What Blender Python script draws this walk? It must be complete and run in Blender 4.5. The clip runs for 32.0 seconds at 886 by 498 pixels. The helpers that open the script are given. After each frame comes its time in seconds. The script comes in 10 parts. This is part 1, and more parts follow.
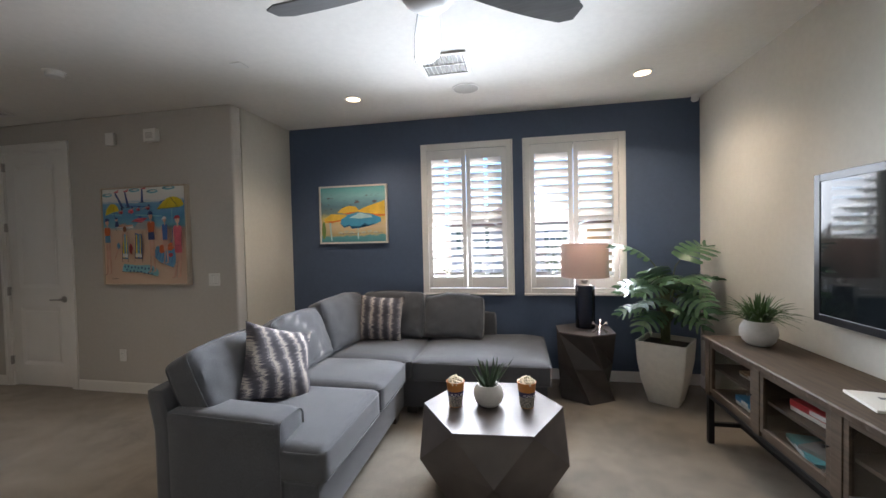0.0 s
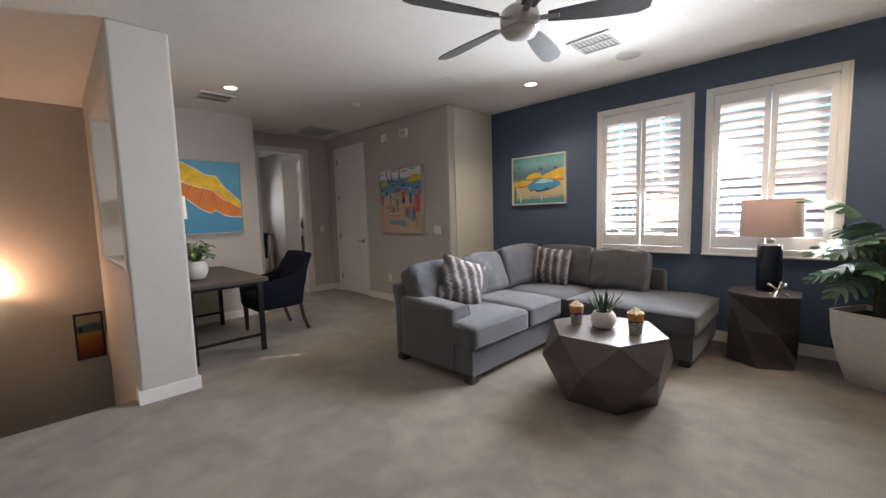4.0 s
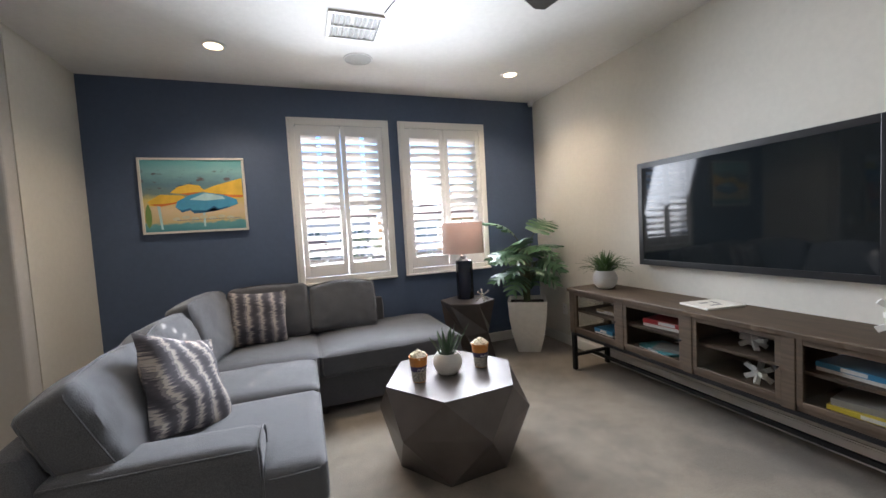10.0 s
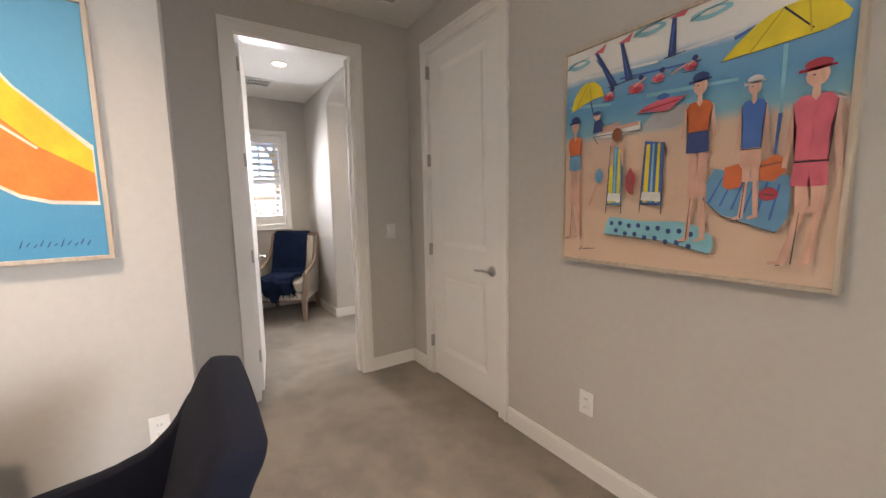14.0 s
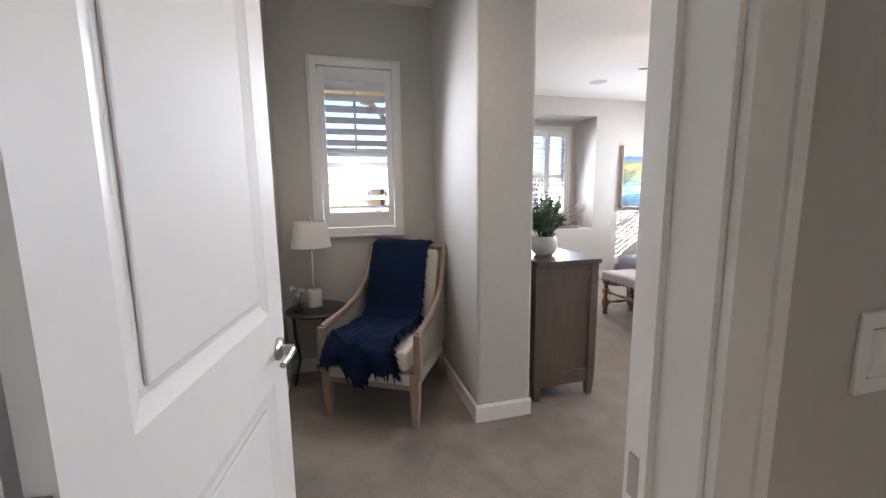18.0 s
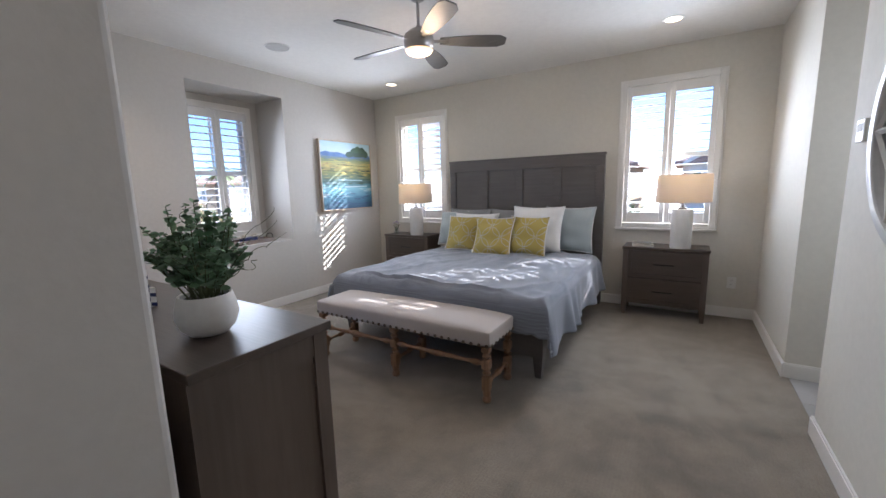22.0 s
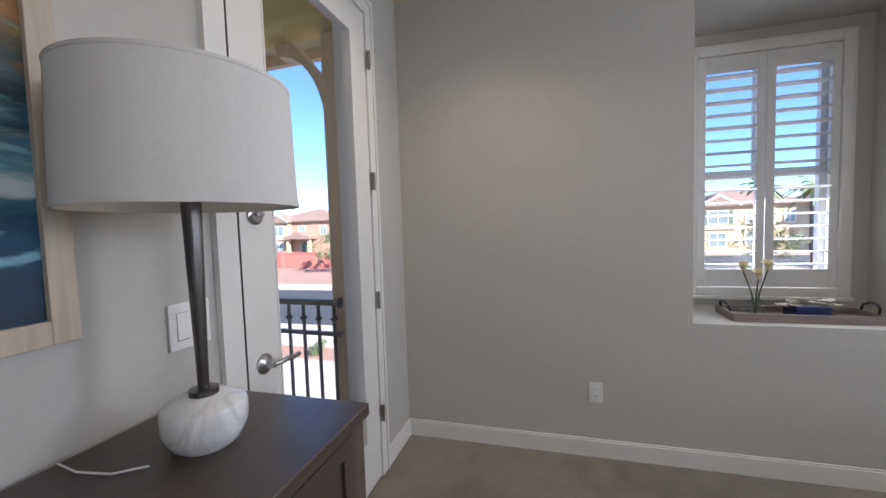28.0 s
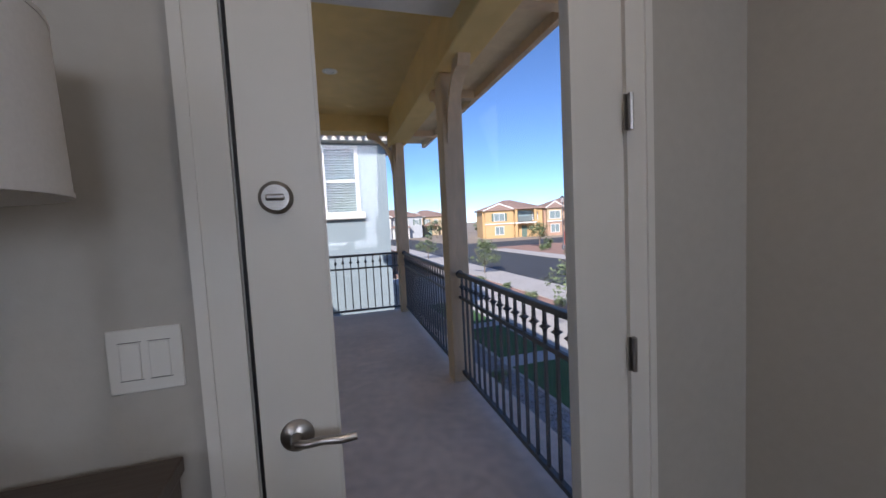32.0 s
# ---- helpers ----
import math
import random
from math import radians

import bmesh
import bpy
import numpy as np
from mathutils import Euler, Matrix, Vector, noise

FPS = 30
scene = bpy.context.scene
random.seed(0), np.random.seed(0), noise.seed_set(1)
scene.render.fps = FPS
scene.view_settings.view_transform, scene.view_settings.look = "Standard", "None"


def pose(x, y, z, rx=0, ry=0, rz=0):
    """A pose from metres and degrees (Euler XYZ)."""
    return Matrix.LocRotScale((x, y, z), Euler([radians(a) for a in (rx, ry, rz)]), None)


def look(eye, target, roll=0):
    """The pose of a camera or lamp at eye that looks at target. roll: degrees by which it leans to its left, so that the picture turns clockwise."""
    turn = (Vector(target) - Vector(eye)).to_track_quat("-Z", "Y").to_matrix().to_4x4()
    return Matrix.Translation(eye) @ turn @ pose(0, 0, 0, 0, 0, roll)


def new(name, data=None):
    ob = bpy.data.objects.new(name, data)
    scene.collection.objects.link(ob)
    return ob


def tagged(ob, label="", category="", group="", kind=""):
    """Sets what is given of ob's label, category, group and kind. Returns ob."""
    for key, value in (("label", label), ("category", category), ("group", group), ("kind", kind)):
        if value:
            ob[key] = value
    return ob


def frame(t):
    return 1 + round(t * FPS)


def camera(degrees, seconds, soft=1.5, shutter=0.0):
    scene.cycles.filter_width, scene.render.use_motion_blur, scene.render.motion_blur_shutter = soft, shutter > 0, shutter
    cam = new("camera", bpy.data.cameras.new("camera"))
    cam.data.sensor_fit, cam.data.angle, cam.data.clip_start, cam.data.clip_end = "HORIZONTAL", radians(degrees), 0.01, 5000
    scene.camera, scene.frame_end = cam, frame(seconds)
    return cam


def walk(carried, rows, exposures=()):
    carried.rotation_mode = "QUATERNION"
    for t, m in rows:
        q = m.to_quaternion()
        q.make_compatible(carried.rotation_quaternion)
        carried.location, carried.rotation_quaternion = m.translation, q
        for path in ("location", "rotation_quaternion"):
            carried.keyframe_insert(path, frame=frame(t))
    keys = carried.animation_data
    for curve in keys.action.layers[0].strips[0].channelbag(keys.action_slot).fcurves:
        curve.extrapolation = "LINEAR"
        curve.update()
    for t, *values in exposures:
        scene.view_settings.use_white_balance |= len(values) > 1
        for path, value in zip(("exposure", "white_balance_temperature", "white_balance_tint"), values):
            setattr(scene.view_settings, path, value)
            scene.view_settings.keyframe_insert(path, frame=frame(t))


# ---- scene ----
cam = camera(97.8, 32.0)
PATH = [
    (0, (0.046, 0.649, 1.459), (-0.332, 2.612, 1.406), -1.3),
    (0.5, (0.181, 0.513, 1.458), (-0.372, 2.434, 1.41), -1.4),
    (1, (0.402, 0.451, 1.439), (-0.315, 2.318, 1.401), -1.1),
    (1.5, (0.59, 0.409, 1.43), (-0.271, 2.213, 1.369), -1.1),
    (2, (0.683, 0.315, 1.332), (-0.322, 2.043, 1.25), -0.8),
    (2.5, (0.769, 0.208, 1.339), (-0.378, 1.84, 1.196), -0.8),
    (3, (0.892, 0.161, 1.333), (-0.386, 1.689, 1.149), -1.0),
    (3.5, (1.017, 0.123, 1.323), (-0.342, 1.578, 1.137), -1.3),
    (5.5, (0.757, 0.126, 1.461), (-0.682, 1.505, 1.289), -2.0),
    (6, (0.65, 0.185, 1.44), (-0.778, 1.577, 1.29), -1.6),
    (6.5, (0.407, 0.252, 1.448), (-0.993, 1.675, 1.319), -1.9),
    (7, (0.208, 0.302, 1.45), (-1.158, 1.758, 1.339), -2.2),
    (7.5, (-0.028, 0.338, 1.425), (-1.254, 1.916, 1.342), -2.3),
    (8, (-0.225, 0.41, 1.425), (-1.215, 2.146, 1.34), -2.4),
    (8.5, (-0.411, 0.53, 1.423), (-1.058, 2.42, 1.341), -2.0),
    (9, (-0.646, 0.569, 1.397), (-0.83, 2.559, 1.304), -2.1),
    (9.5, (-0.83, 0.641, 1.393), (-0.518, 2.613, 1.279), -2.6),
    (10, (-0.901, 0.762, 1.349), (-0.218, 2.638, 1.237), -3.3),
    (10.5, (-1.059, 0.861, 1.342), (-0.109, 2.617, 1.224), -3.9),
    (11, (-1.301, 0.956, 1.345), (-0.447, 2.76, 1.228), -3.5),
    (11.5, (-1.502, 1.135, 1.391), (-1.001, 3.068, 1.277), -2.1),
    (12, (-1.69, 1.384, 1.399), (-1.712, 3.382, 1.315), -1.6),
    (12.5, (-1.975, 1.56, 1.385), (-2.52, 3.481, 1.278), -1.5),
    (13, (-2.237, 1.766, 1.39), (-3.266, 3.475, 1.246), -1.4),
    (13.5, (-2.452, 2.015, 1.373), (-3.857, 3.426, 1.186), -1.0),
    (14, (-2.704, 2.241, 1.357), (-4.368, 3.326, 1.121), -1.1),
    (14.5, (-3.003, 2.423, 1.368), (-4.83, 3.187, 1.088), -1.3),
    (15, (-3.306, 2.594, 1.341), (-5.22, 3.105, 1.068), -0.8),
    (15.5, (-3.607, 2.69, 1.33), (-5.559, 3.043, 1.077), -0.2),
    (17.5, (-4.948, 2.868, 1.324), (-6.883, 3.3, 1.064), -0.9),
    (18, (-5.244, 2.904, 1.363), (-7.154, 3.424, 1.079), -0.7),
    (18.5, (-5.484, 2.918, 1.361), (-7.395, 3.423, 1.055), -0.6),
    (19, (-5.737, 2.886, 1.365), (-7.658, 3.344, 1.051), -1.1),
    (19.5, (-5.939, 2.946, 1.358), (-7.862, 3.389, 1.035), -1.7),
    (20, (-6.112, 3.062, 1.37), (-7.988, 3.666, 1.03), -1.9),
    (20.5, (-6.278, 3.172, 1.35), (-7.872, 4.327, 0.994), -2.6),
    (21, (-6.354, 3.261, 1.374), (-7.506, 4.844, 0.964), -2.5),
    (21.5, (-6.358, 3.436, 1.362), (-7.311, 5.153, 0.984), -1.5),
    (22, (-6.325, 3.653, 1.38), (-7.368, 5.331, 1.069), -1.5),
    (22.5, (-6.38, 3.827, 1.418), (-7.548, 5.432, 1.174), -2.1),
    (23, (-6.442, 3.992, 1.451), (-7.766, 5.478, 1.256), -2.4),
    (23.5, (-6.416, 4.209, 1.43), (-7.92, 5.517, 1.267), -2.5),
    (24, (-6.449, 4.311, 1.433), (-8.076, 5.462, 1.27), -2.8),
    (24.5, (-6.567, 4.405, 1.428), (-8.294, 5.403, 1.28), -3.1),
    (26.5, (-7.484, 4.807, 1.36), (-9.433, 5.25, 1.28), -1.6),
    (27, (-7.715, 4.841, 1.36), (-9.706, 5.02, 1.287), -1.8),
    (27.5, (-7.954, 4.945, 1.359), (-9.944, 4.767, 1.27), -1.6),
    (28, (-8.158, 4.973, 1.356), (-10.08, 4.435, 1.237), -1.8),
    (28.5, (-8.364, 4.943, 1.373), (-10.165, 4.087, 1.225), -2.1),
    (29, (-8.509, 4.977, 1.36), (-10.133, 3.82, 1.209), -2.3),
    (29.5, (-8.662, 5.037, 1.373), (-10.075, 3.631, 1.208), -1.7),
    (30, (-8.765, 4.999, 1.367), (-9.993, 3.429, 1.21), -1.4),
    (30.5, (-8.908, 4.926, 1.367), (-9.932, 3.214, 1.226), -1.6),
    (31, (-9.035, 4.893, 1.361), (-9.846, 3.07, 1.232), -1.7),
    (31.5, (-9.188, 4.897, 1.372), (-9.798, 2.998, 1.219), -2.0),
    (32, (-9.262, 4.894, 1.346), (-9.85, 2.987, 1.208), -2.9),
]
EXPOSURES = [(0, 1.97, 6250, 13), (4, 2.05, 6550, 15), (7, 2.3, 6750, 16), (8, 2.3, 6750, 16), (9, 2.2, 6300, 14), (10, 2.08, 6300, 14), (11.2, 2.05, 6250, 13), (12, 2.0, 6000, 14), (12.4, 2.15, 6700, 16), (13.2, 3.5, 7500, 20), (14, 3.6, 6800, 18), (15.5, 3.3, 6500, 18),
             (17.5, 3.0, 6250, 16), (18, 3.1, 6250, 16), (19, 2.6, 6050, 15), (20.2, 2.6, 6000, 15), (22, 2.3, 5950, 15), (23, 2.25, 5950, 15), (26.5, 2.1, 6050, 15), (28, 1.95, 6000, 14), (29, 1.65, 5900, 15), (30, 1.12, 6000, 16), (31, 0.88, 6050, 16), (32, 0.82, 6050, 16)]
walk(cam, [(t, look(eye, target, roll)) for t, eye, target, roll in PATH], EXPOSURES)

# ---- world, sun, exposure ----
SUN_TO = Vector((0.555 * math.cos(radians(29.5)), 0.832 * math.cos(radians(29.5)), math.sin(radians(29.5)))).normalized()
world = bpy.data.worlds.new("sky")
scene.world = world
world.use_nodes = True
wn = world.node_tree.nodes
wn.clear()
sky = wn.new("ShaderNodeTexSky")
sky.sky_type = "NISHITA"
sky.sun_disc = False
sky.sun_elevation = radians(29.5)
sky.sun_rotation = math.atan2(SUN_TO.x, SUN_TO.y)
sky.altitude = 1500.0
sky.air_density, sky.dust_density, sky.ozone_density = 0.8, 0.05, 6.0
wbg = wn.new("ShaderNodeBackground")
wbg.inputs["Strength"].default_value = 0.105
wout = wn.new("ShaderNodeOutputWorld")
world.node_tree.links.new(sky.outputs[0], wbg.inputs["Color"])
world.node_tree.links.new(wbg.outputs[0], wout.inputs["Surface"])

sun_data = bpy.data.lights.new("sun", "SUN")
sun_data.energy, sun_data.angle, sun_data.color = 4.3, radians(0.5), (1.0, 0.95, 0.87)
sun = new("sun", sun_data)
sun.matrix_world = look((0, 0, 40), Vector((0, 0, 40)) - SUN_TO)


def area_lamp(name, eye, target, w, h, watts, colour=(1, 1, 1), spread=135):
    d = bpy.data.lights.new(name, "AREA")
    d.shape, d.size, d.size_y, d.energy, d.color, d.spread = "RECTANGLE", w, h, watts, colour, radians(spread)
    ob = new(name, d)
    ob.matrix_world = look(eye, target)
    return ob


def point_lamp(name, at, watts, colour=(1.0, 0.78, 0.55), radius=0.05):
    d = bpy.data.lights.new(name, "POINT")
    d.energy, d.color, d.shadow_soft_size = watts, colour, radius
    ob = new(name, d)
    ob.location = at
    return ob


def spot_lamp(name, at, watts, colour=(1.0, 0.82, 0.62), cone=135):
    d = bpy.data.lights.new(name, "SPOT")
    d.energy, d.color, d.shadow_soft_size, d.spot_size, d.spot_blend = watts, colour, 0.06, radians(cone), 0.8
    ob = new(name, d)
    ob.location = at
    return ob


CE_LAMP = 2.25
SKYCOL = (0.86, 0.93, 1.0)
W_LOFT, W_BED = 22.0, 8.4
# the sky's light, standing in each window opening before the shutters, sloping down as it comes from the sky
area_lamp("window_light", (-0.47, 4.655, 1.66), (-0.80, 0.66, 0.60), 0.82, 1.44, W_LOFT, SKYCOL, 122)
area_lamp("window_light", (0.605, 4.655, 1.66), (-0.70, 0.66, 0.60), 0.82, 1.44, W_LOFT * 0.9, SKYCOL, 116)
area_lamp("window_light", (-8.215, 3.075, 1.7), (-6, 3.075, 1.1), 0.52, 1.14, 2.8, SKYCOL)
area_lamp("window_light", (-10.935, 6.24, 1.63), (-8, 6.24, 0.7), 0.72, 1.42, W_BED * 0.5, SKYCOL)
area_lamp("window_light", (-9.615, 8.355, 1.665), (-9.615, 5, 0.85), 0.75, 1.42, W_BED, SKYCOL)
area_lamp("window_light", (-6.495, 8.355, 1.665), (-6.495, 5, 0.85), 0.78, 1.42, W_BED, SKYCOL)
# added lamp for the bath passage's daylight; its window is out of view
area_lamp("window_light", (-4.38, 6.71, 1.6), (-5.6, 6.71, 1.2), 0.4, 1.1, 2.6, SKYCOL)
# the lit sconce in the stairwell and the fan's light
point_lamp("sconce_bulb", (-5.30, -0.47, 0.66), 7.0, (1.0, 0.56, 0.33), 0.06)
point_lamp("fan_bulb", (-7.99, 6.08, CE_LAMP), 2.6, (1.0, 0.72, 0.45), 0.09)

# ---- materials ----
def shade(name, colour, rough=0.6, metal=0.0, grain=0.0, scale=20.0, second=None, blotch=0.0, blotch_scale=1.5, bump=0.0, bump_scale=80.0, stretch=(1, 1, 1), spec=0.5, coat=0.0, sheen=0.0, glow=None, glow_power=0.0):
    """A painted, woven or turned surface: base colour varied at two scales, with fine relief."""
    m = bpy.data.materials.new(name)
    m.use_nodes = True
    nt = m.node_tree
    b = nt.nodes["Principled BSDF"]
    b.inputs["Roughness"].default_value = rough
    b.inputs["Metallic"].default_value = metal
    b.inputs["Specular IOR Level"].default_value = spec
    b.inputs["Coat Weight"].default_value = coat
    b.inputs["Sheen Weight"].default_value = sheen
    col = (*colour, 1.0)
    b.inputs["Base Color"].default_value = col
    co = nt.nodes.new("ShaderNodeTexCoord")
    mp = nt.nodes.new("ShaderNodeMapping")
    mp.inputs["Scale"].default_value = stretch
    nt.links.new(co.outputs["Object"], mp.inputs["Vector"])
    last = None
    if grain > 0:
        n = nt.nodes.new("ShaderNodeTexNoise")
        n.inputs["Scale"].default_value, n.inputs["Detail"].default_value = scale, 5.0
        nt.links.new(mp.outputs[0], n.inputs["Vector"])
        mix = nt.nodes.new("ShaderNodeMix")
        mix.data_type = "RGBA"
        two = second or tuple(c * (1 - grain) for c in colour)
        mix.inputs["A"].default_value = (*tuple(min(1, c * (1 + grain * 0.5)) for c in colour), 1) if not second else col
        mix.inputs["B"].default_value = (*two, 1)
        ramp = nt.nodes.new("ShaderNodeMapRange")
        ramp.inputs["From Min"].default_value, ramp.inputs["From Max"].default_value = 0.32, 0.68
        nt.links.new(n.outputs["Fac"], ramp.inputs["Value"])
        nt.links.new(ramp.outputs[0], mix.inputs["Factor"])
        last = mix.outputs["Result"]
    if blotch > 0:
        n2 = nt.nodes.new("ShaderNodeTexNoise")
        n2.inputs["Scale"].default_value, n2.inputs["Detail"].default_value = blotch_scale, 3.0
        nt.links.new(co.outputs["Object"], n2.inputs["Vector"])
        r2 = nt.nodes.new("ShaderNodeMapRange")
        r2.inputs["From Min"].default_value, r2.inputs["From Max"].default_value = 0.3, 0.7
        r2.inputs["To Min"].default_value, r2.inputs["To Max"].default_value = 1.0 - blotch, 1.0 + blotch * 0.5
        nt.links.new(n2.outputs["Fac"], r2.inputs["Value"])
        mul = nt.nodes.new("ShaderNodeVectorMath")
        mul.operation = "SCALE"
        if last is None:
            mul.inputs[0].default_value = colour
        else:
            nt.links.new(last, mul.inputs[0])
        nt.links.new(r2.outputs[0], mul.inputs["Scale"])
        last = mul.outputs[0]
    if last is not None:
        nt.links.new(last, b.inputs["Base Color"])
    if bump > 0:
        n3 = nt.nodes.new("ShaderNodeTexNoise")
        n3.inputs["Scale"].default_value, n3.inputs["Detail"].default_value = bump_scale, 3.0
        nt.links.new(mp.outputs[0], n3.inputs["Vector"])
        bp = nt.nodes.new("ShaderNodeBump")
        bp.inputs["Strength"].default_value, bp.inputs["Distance"].default_value = bump, 0.004
        nt.links.new(n3.outputs["Fac"], bp.inputs["Height"])
        nt.links.new(bp.outputs[0], b.inputs["Normal"])
    if glow:
        b.inputs["Emission Color"].default_value = (*glow, 1)
        b.inputs["Emission Strength"].default_value = glow_power
    return m


M_WALL = shade("greige_wall_paint", (0.50, 0.475, 0.435), 0.75, grain=0.03, scale=30, blotch=0.03, blotch_scale=0.8, bump=0.13, bump_scale=55)
M_CREAM = shade("cream_wall_paint", (0.64, 0.61, 0.54), 0.75, grain=0.03, scale=30, blotch=0.03, blotch_scale=0.8, bump=0.13, bump_scale=55)
M_BLUE = shade("navy_wall_paint", (0.068, 0.098, 0.162), 0.6, grain=0.05, scale=30, blotch=0.05, blotch_scale=0.8, bump=0.13, bump_scale=55)
M_CEIL = shade("ceiling_paint", (0.77, 0.75, 0.71), 0.85, grain=0.03, scale=25, blotch=0.03, blotch_scale=0.7, bump=0.3, bump_scale=45)
M_TRIM = shade("white_trim_paint", (0.77, 0.75, 0.71), 0.4, grain=0.02, scale=12, blotch=0.03, blotch_scale=3)
M_SHUT = shade("white_shutter_paint", (0.78, 0.76, 0.73), 0.4, grain=0.02, scale=12)
M_PLAST = shade("white_plastic", (0.75, 0.74, 0.71), 0.35)
M_NICKEL = shade("brushed_nickel", (0.42, 0.40, 0.38), 0.3, 1.0, grain=0.1, scale=60, stretch=(1, 1, 8))
M_STEEL = shade("black_steel", (0.018, 0.018, 0.02), 0.45, 0.6, grain=0.2, scale=30)
M_BLACK = shade("black_plastic", (0.012, 0.012, 0.014), 0.3)


def carpet_material():
    m = shade("greige_carpet", (0.22, 0.184, 0.142), 0.95, grain=0.22, scale=260, blotch=0.0, bump=0.9, bump_scale=190, sheen=0.25)
    nt = m.node_tree
    b = nt.nodes["Principled BSDF"]
    src = b.inputs["Base Color"].links[0].from_socket
    co = nt.nodes.new("ShaderNodeTexCoord")
    n = nt.nodes.new("ShaderNodeTexNoise")
    n.inputs["Scale"].default_value, n.inputs["Detail"].default_value, n.inputs["Distortion"].default_value = 1.7, 5.0, 0.8
    nt.links.new(co.outputs["Object"], n.inputs["Vector"])
    n2 = nt.nodes.new("ShaderNodeTexNoise")
    n2.inputs["Scale"].default_value, n2.inputs["Detail"].default_value = 7.0, 4.0
    nt.links.new(co.outputs["Object"], n2.inputs["Vector"])
    add = nt.nodes.new("ShaderNodeMath")
    add.operation = "MULTIPLY_ADD"
    add.inputs[1].default_value = 0.55
    nt.links.new(n2.outputs["Fac"], add.inputs[0])
    nt.links.new(n.outputs["Fac"], add.inputs[2])
    r = nt.nodes.new("ShaderNodeMapRange")
    r.inputs["From Min"].default_value, r.inputs["From Max"].default_value = 0.6, 0.95
    r.inputs["To Min"].default_value, r.inputs["To Max"].default_value = 0.74, 1.18
    nt.links.new(add.outputs[0], r.inputs["Value"])
    # small diamond pile pattern
    v = nt.nodes.new("ShaderNodeTexVoronoi")
    v.inputs["Scale"].default_value = 55.0
    v.inputs["Randomness"].default_value = 0.35
    nt.links.new(co.outputs["Object"], v.inputs["Vector"])
    rv = nt.nodes.new("ShaderNodeMapRange")
    rv.inputs["From Max"].default_value = 0.6
    rv.inputs["To Min"].default_value, rv.inputs["To Max"].default_value = 0.86, 1.06
    nt.links.new(v.outputs["Distance"], rv.inputs["Value"])
    mm = nt.nodes.new("ShaderNodeMath")
    mm.operation = "MULTIPLY"
    nt.links.new(r.outputs[0], mm.inputs[0])
    nt.links.new(rv.outputs[0], mm.inputs[1])
    mul = nt.nodes.new("ShaderNodeVectorMath")
    mul.operation = "SCALE"
    nt.links.new(src, mul.inputs[0])
    nt.links.new(mm.outputs[0], mul.inputs["Scale"])
    nt.links.new(mul.outputs[0], b.inputs["Base Color"])
    return m


M_CARPET = carpet_material()


def wood(name, dark, light, rough=0.45, axis="x", scale=6.0, coat=0.0):
    """Wood with grain running along one axis."""
    st = {"x": (0.6, 9, 9), "y": (9, 0.6, 9), "z": (9, 9, 0.6)}[axis]
    return shade(name, dark, rough, grain=0.5, scale=scale, second=light, blotch=0.12, blotch_scale=2.5, bump=0.12, bump_scale=scale * 3, stretch=st, coat=coat)


def glass(name, tint=(1, 1, 1), gloss=0.06, rough=0.02):
    m = bpy.data.materials.new(name)
    m.use_nodes = True
    nt = m.node_tree
    nt.nodes.clear()
    t = nt.nodes.new("ShaderNodeBsdfTransparent")
    t.inputs["Color"].default_value = (*tint, 1)
    g = nt.nodes.new("ShaderNodeBsdfGlossy")
    g.inputs["Roughness"].default_value = rough
    lw = nt.nodes.new("ShaderNodeLayerWeight")
    lw.inputs["Blend"].default_value = 0.5
    pw = nt.nodes.new("ShaderNodeMath")
    pw.operation = "POWER"
    pw.inputs[1].default_value = 4.0
    nt.links.new(lw.outputs["Facing"], pw.inputs[0])
    fr = nt.nodes.new("ShaderNodeMath")
    fr.operation = "MULTIPLY_ADD"
    fr.inputs[1].default_value, fr.inputs[2].default_value = 0.6, gloss * 0.5
    nt.links.new(pw.outputs[0], fr.inputs[0])
    mx = nt.nodes.new("ShaderNodeMixShader")
    nt.links.new(fr.outputs[0], mx.inputs[0])
    nt.links.new(t.outputs[0], mx.inputs[1])
    nt.links.new(g.outputs[0], mx.inputs[2])
    o = nt.nodes.new("ShaderNodeOutputMaterial")
    nt.links.new(mx.outputs[0], o.inputs["Surface"])
    return m


M_GLASS = glass("window_glass")
M_LAMP_ON = shade("lit_lens", (0.9, 0.85, 0.75), 0.5, glow=(1.0, 0.78, 0.50), glow_power=1.3)
M_SHADE = shade("linen_lampshade", (0.66, 0.655, 0.655), 0.9, grain=0.08, scale=150, bump=0.2, bump_scale=300)


def let_through(m, colour, share_):
    """Thin cloth that passes part of the light falling on its far side."""
    nt = m.node_tree
    b = nt.nodes["Principled BSDF"]
    o = nt.nodes["Material Output"]
    tr = nt.nodes.new("ShaderNodeBsdfTranslucent")
    tr.inputs["Color"].default_value = (*colour, 1)
    mx = nt.nodes.new("ShaderNodeMixShader")
    mx.inputs[0].default_value = share_
    nt.links.new(b.outputs[0], mx.inputs[1])
    nt.links.new(tr.outputs[0], mx.inputs[2])
    nt.links.new(mx.outputs[0], o.inputs["Surface"])


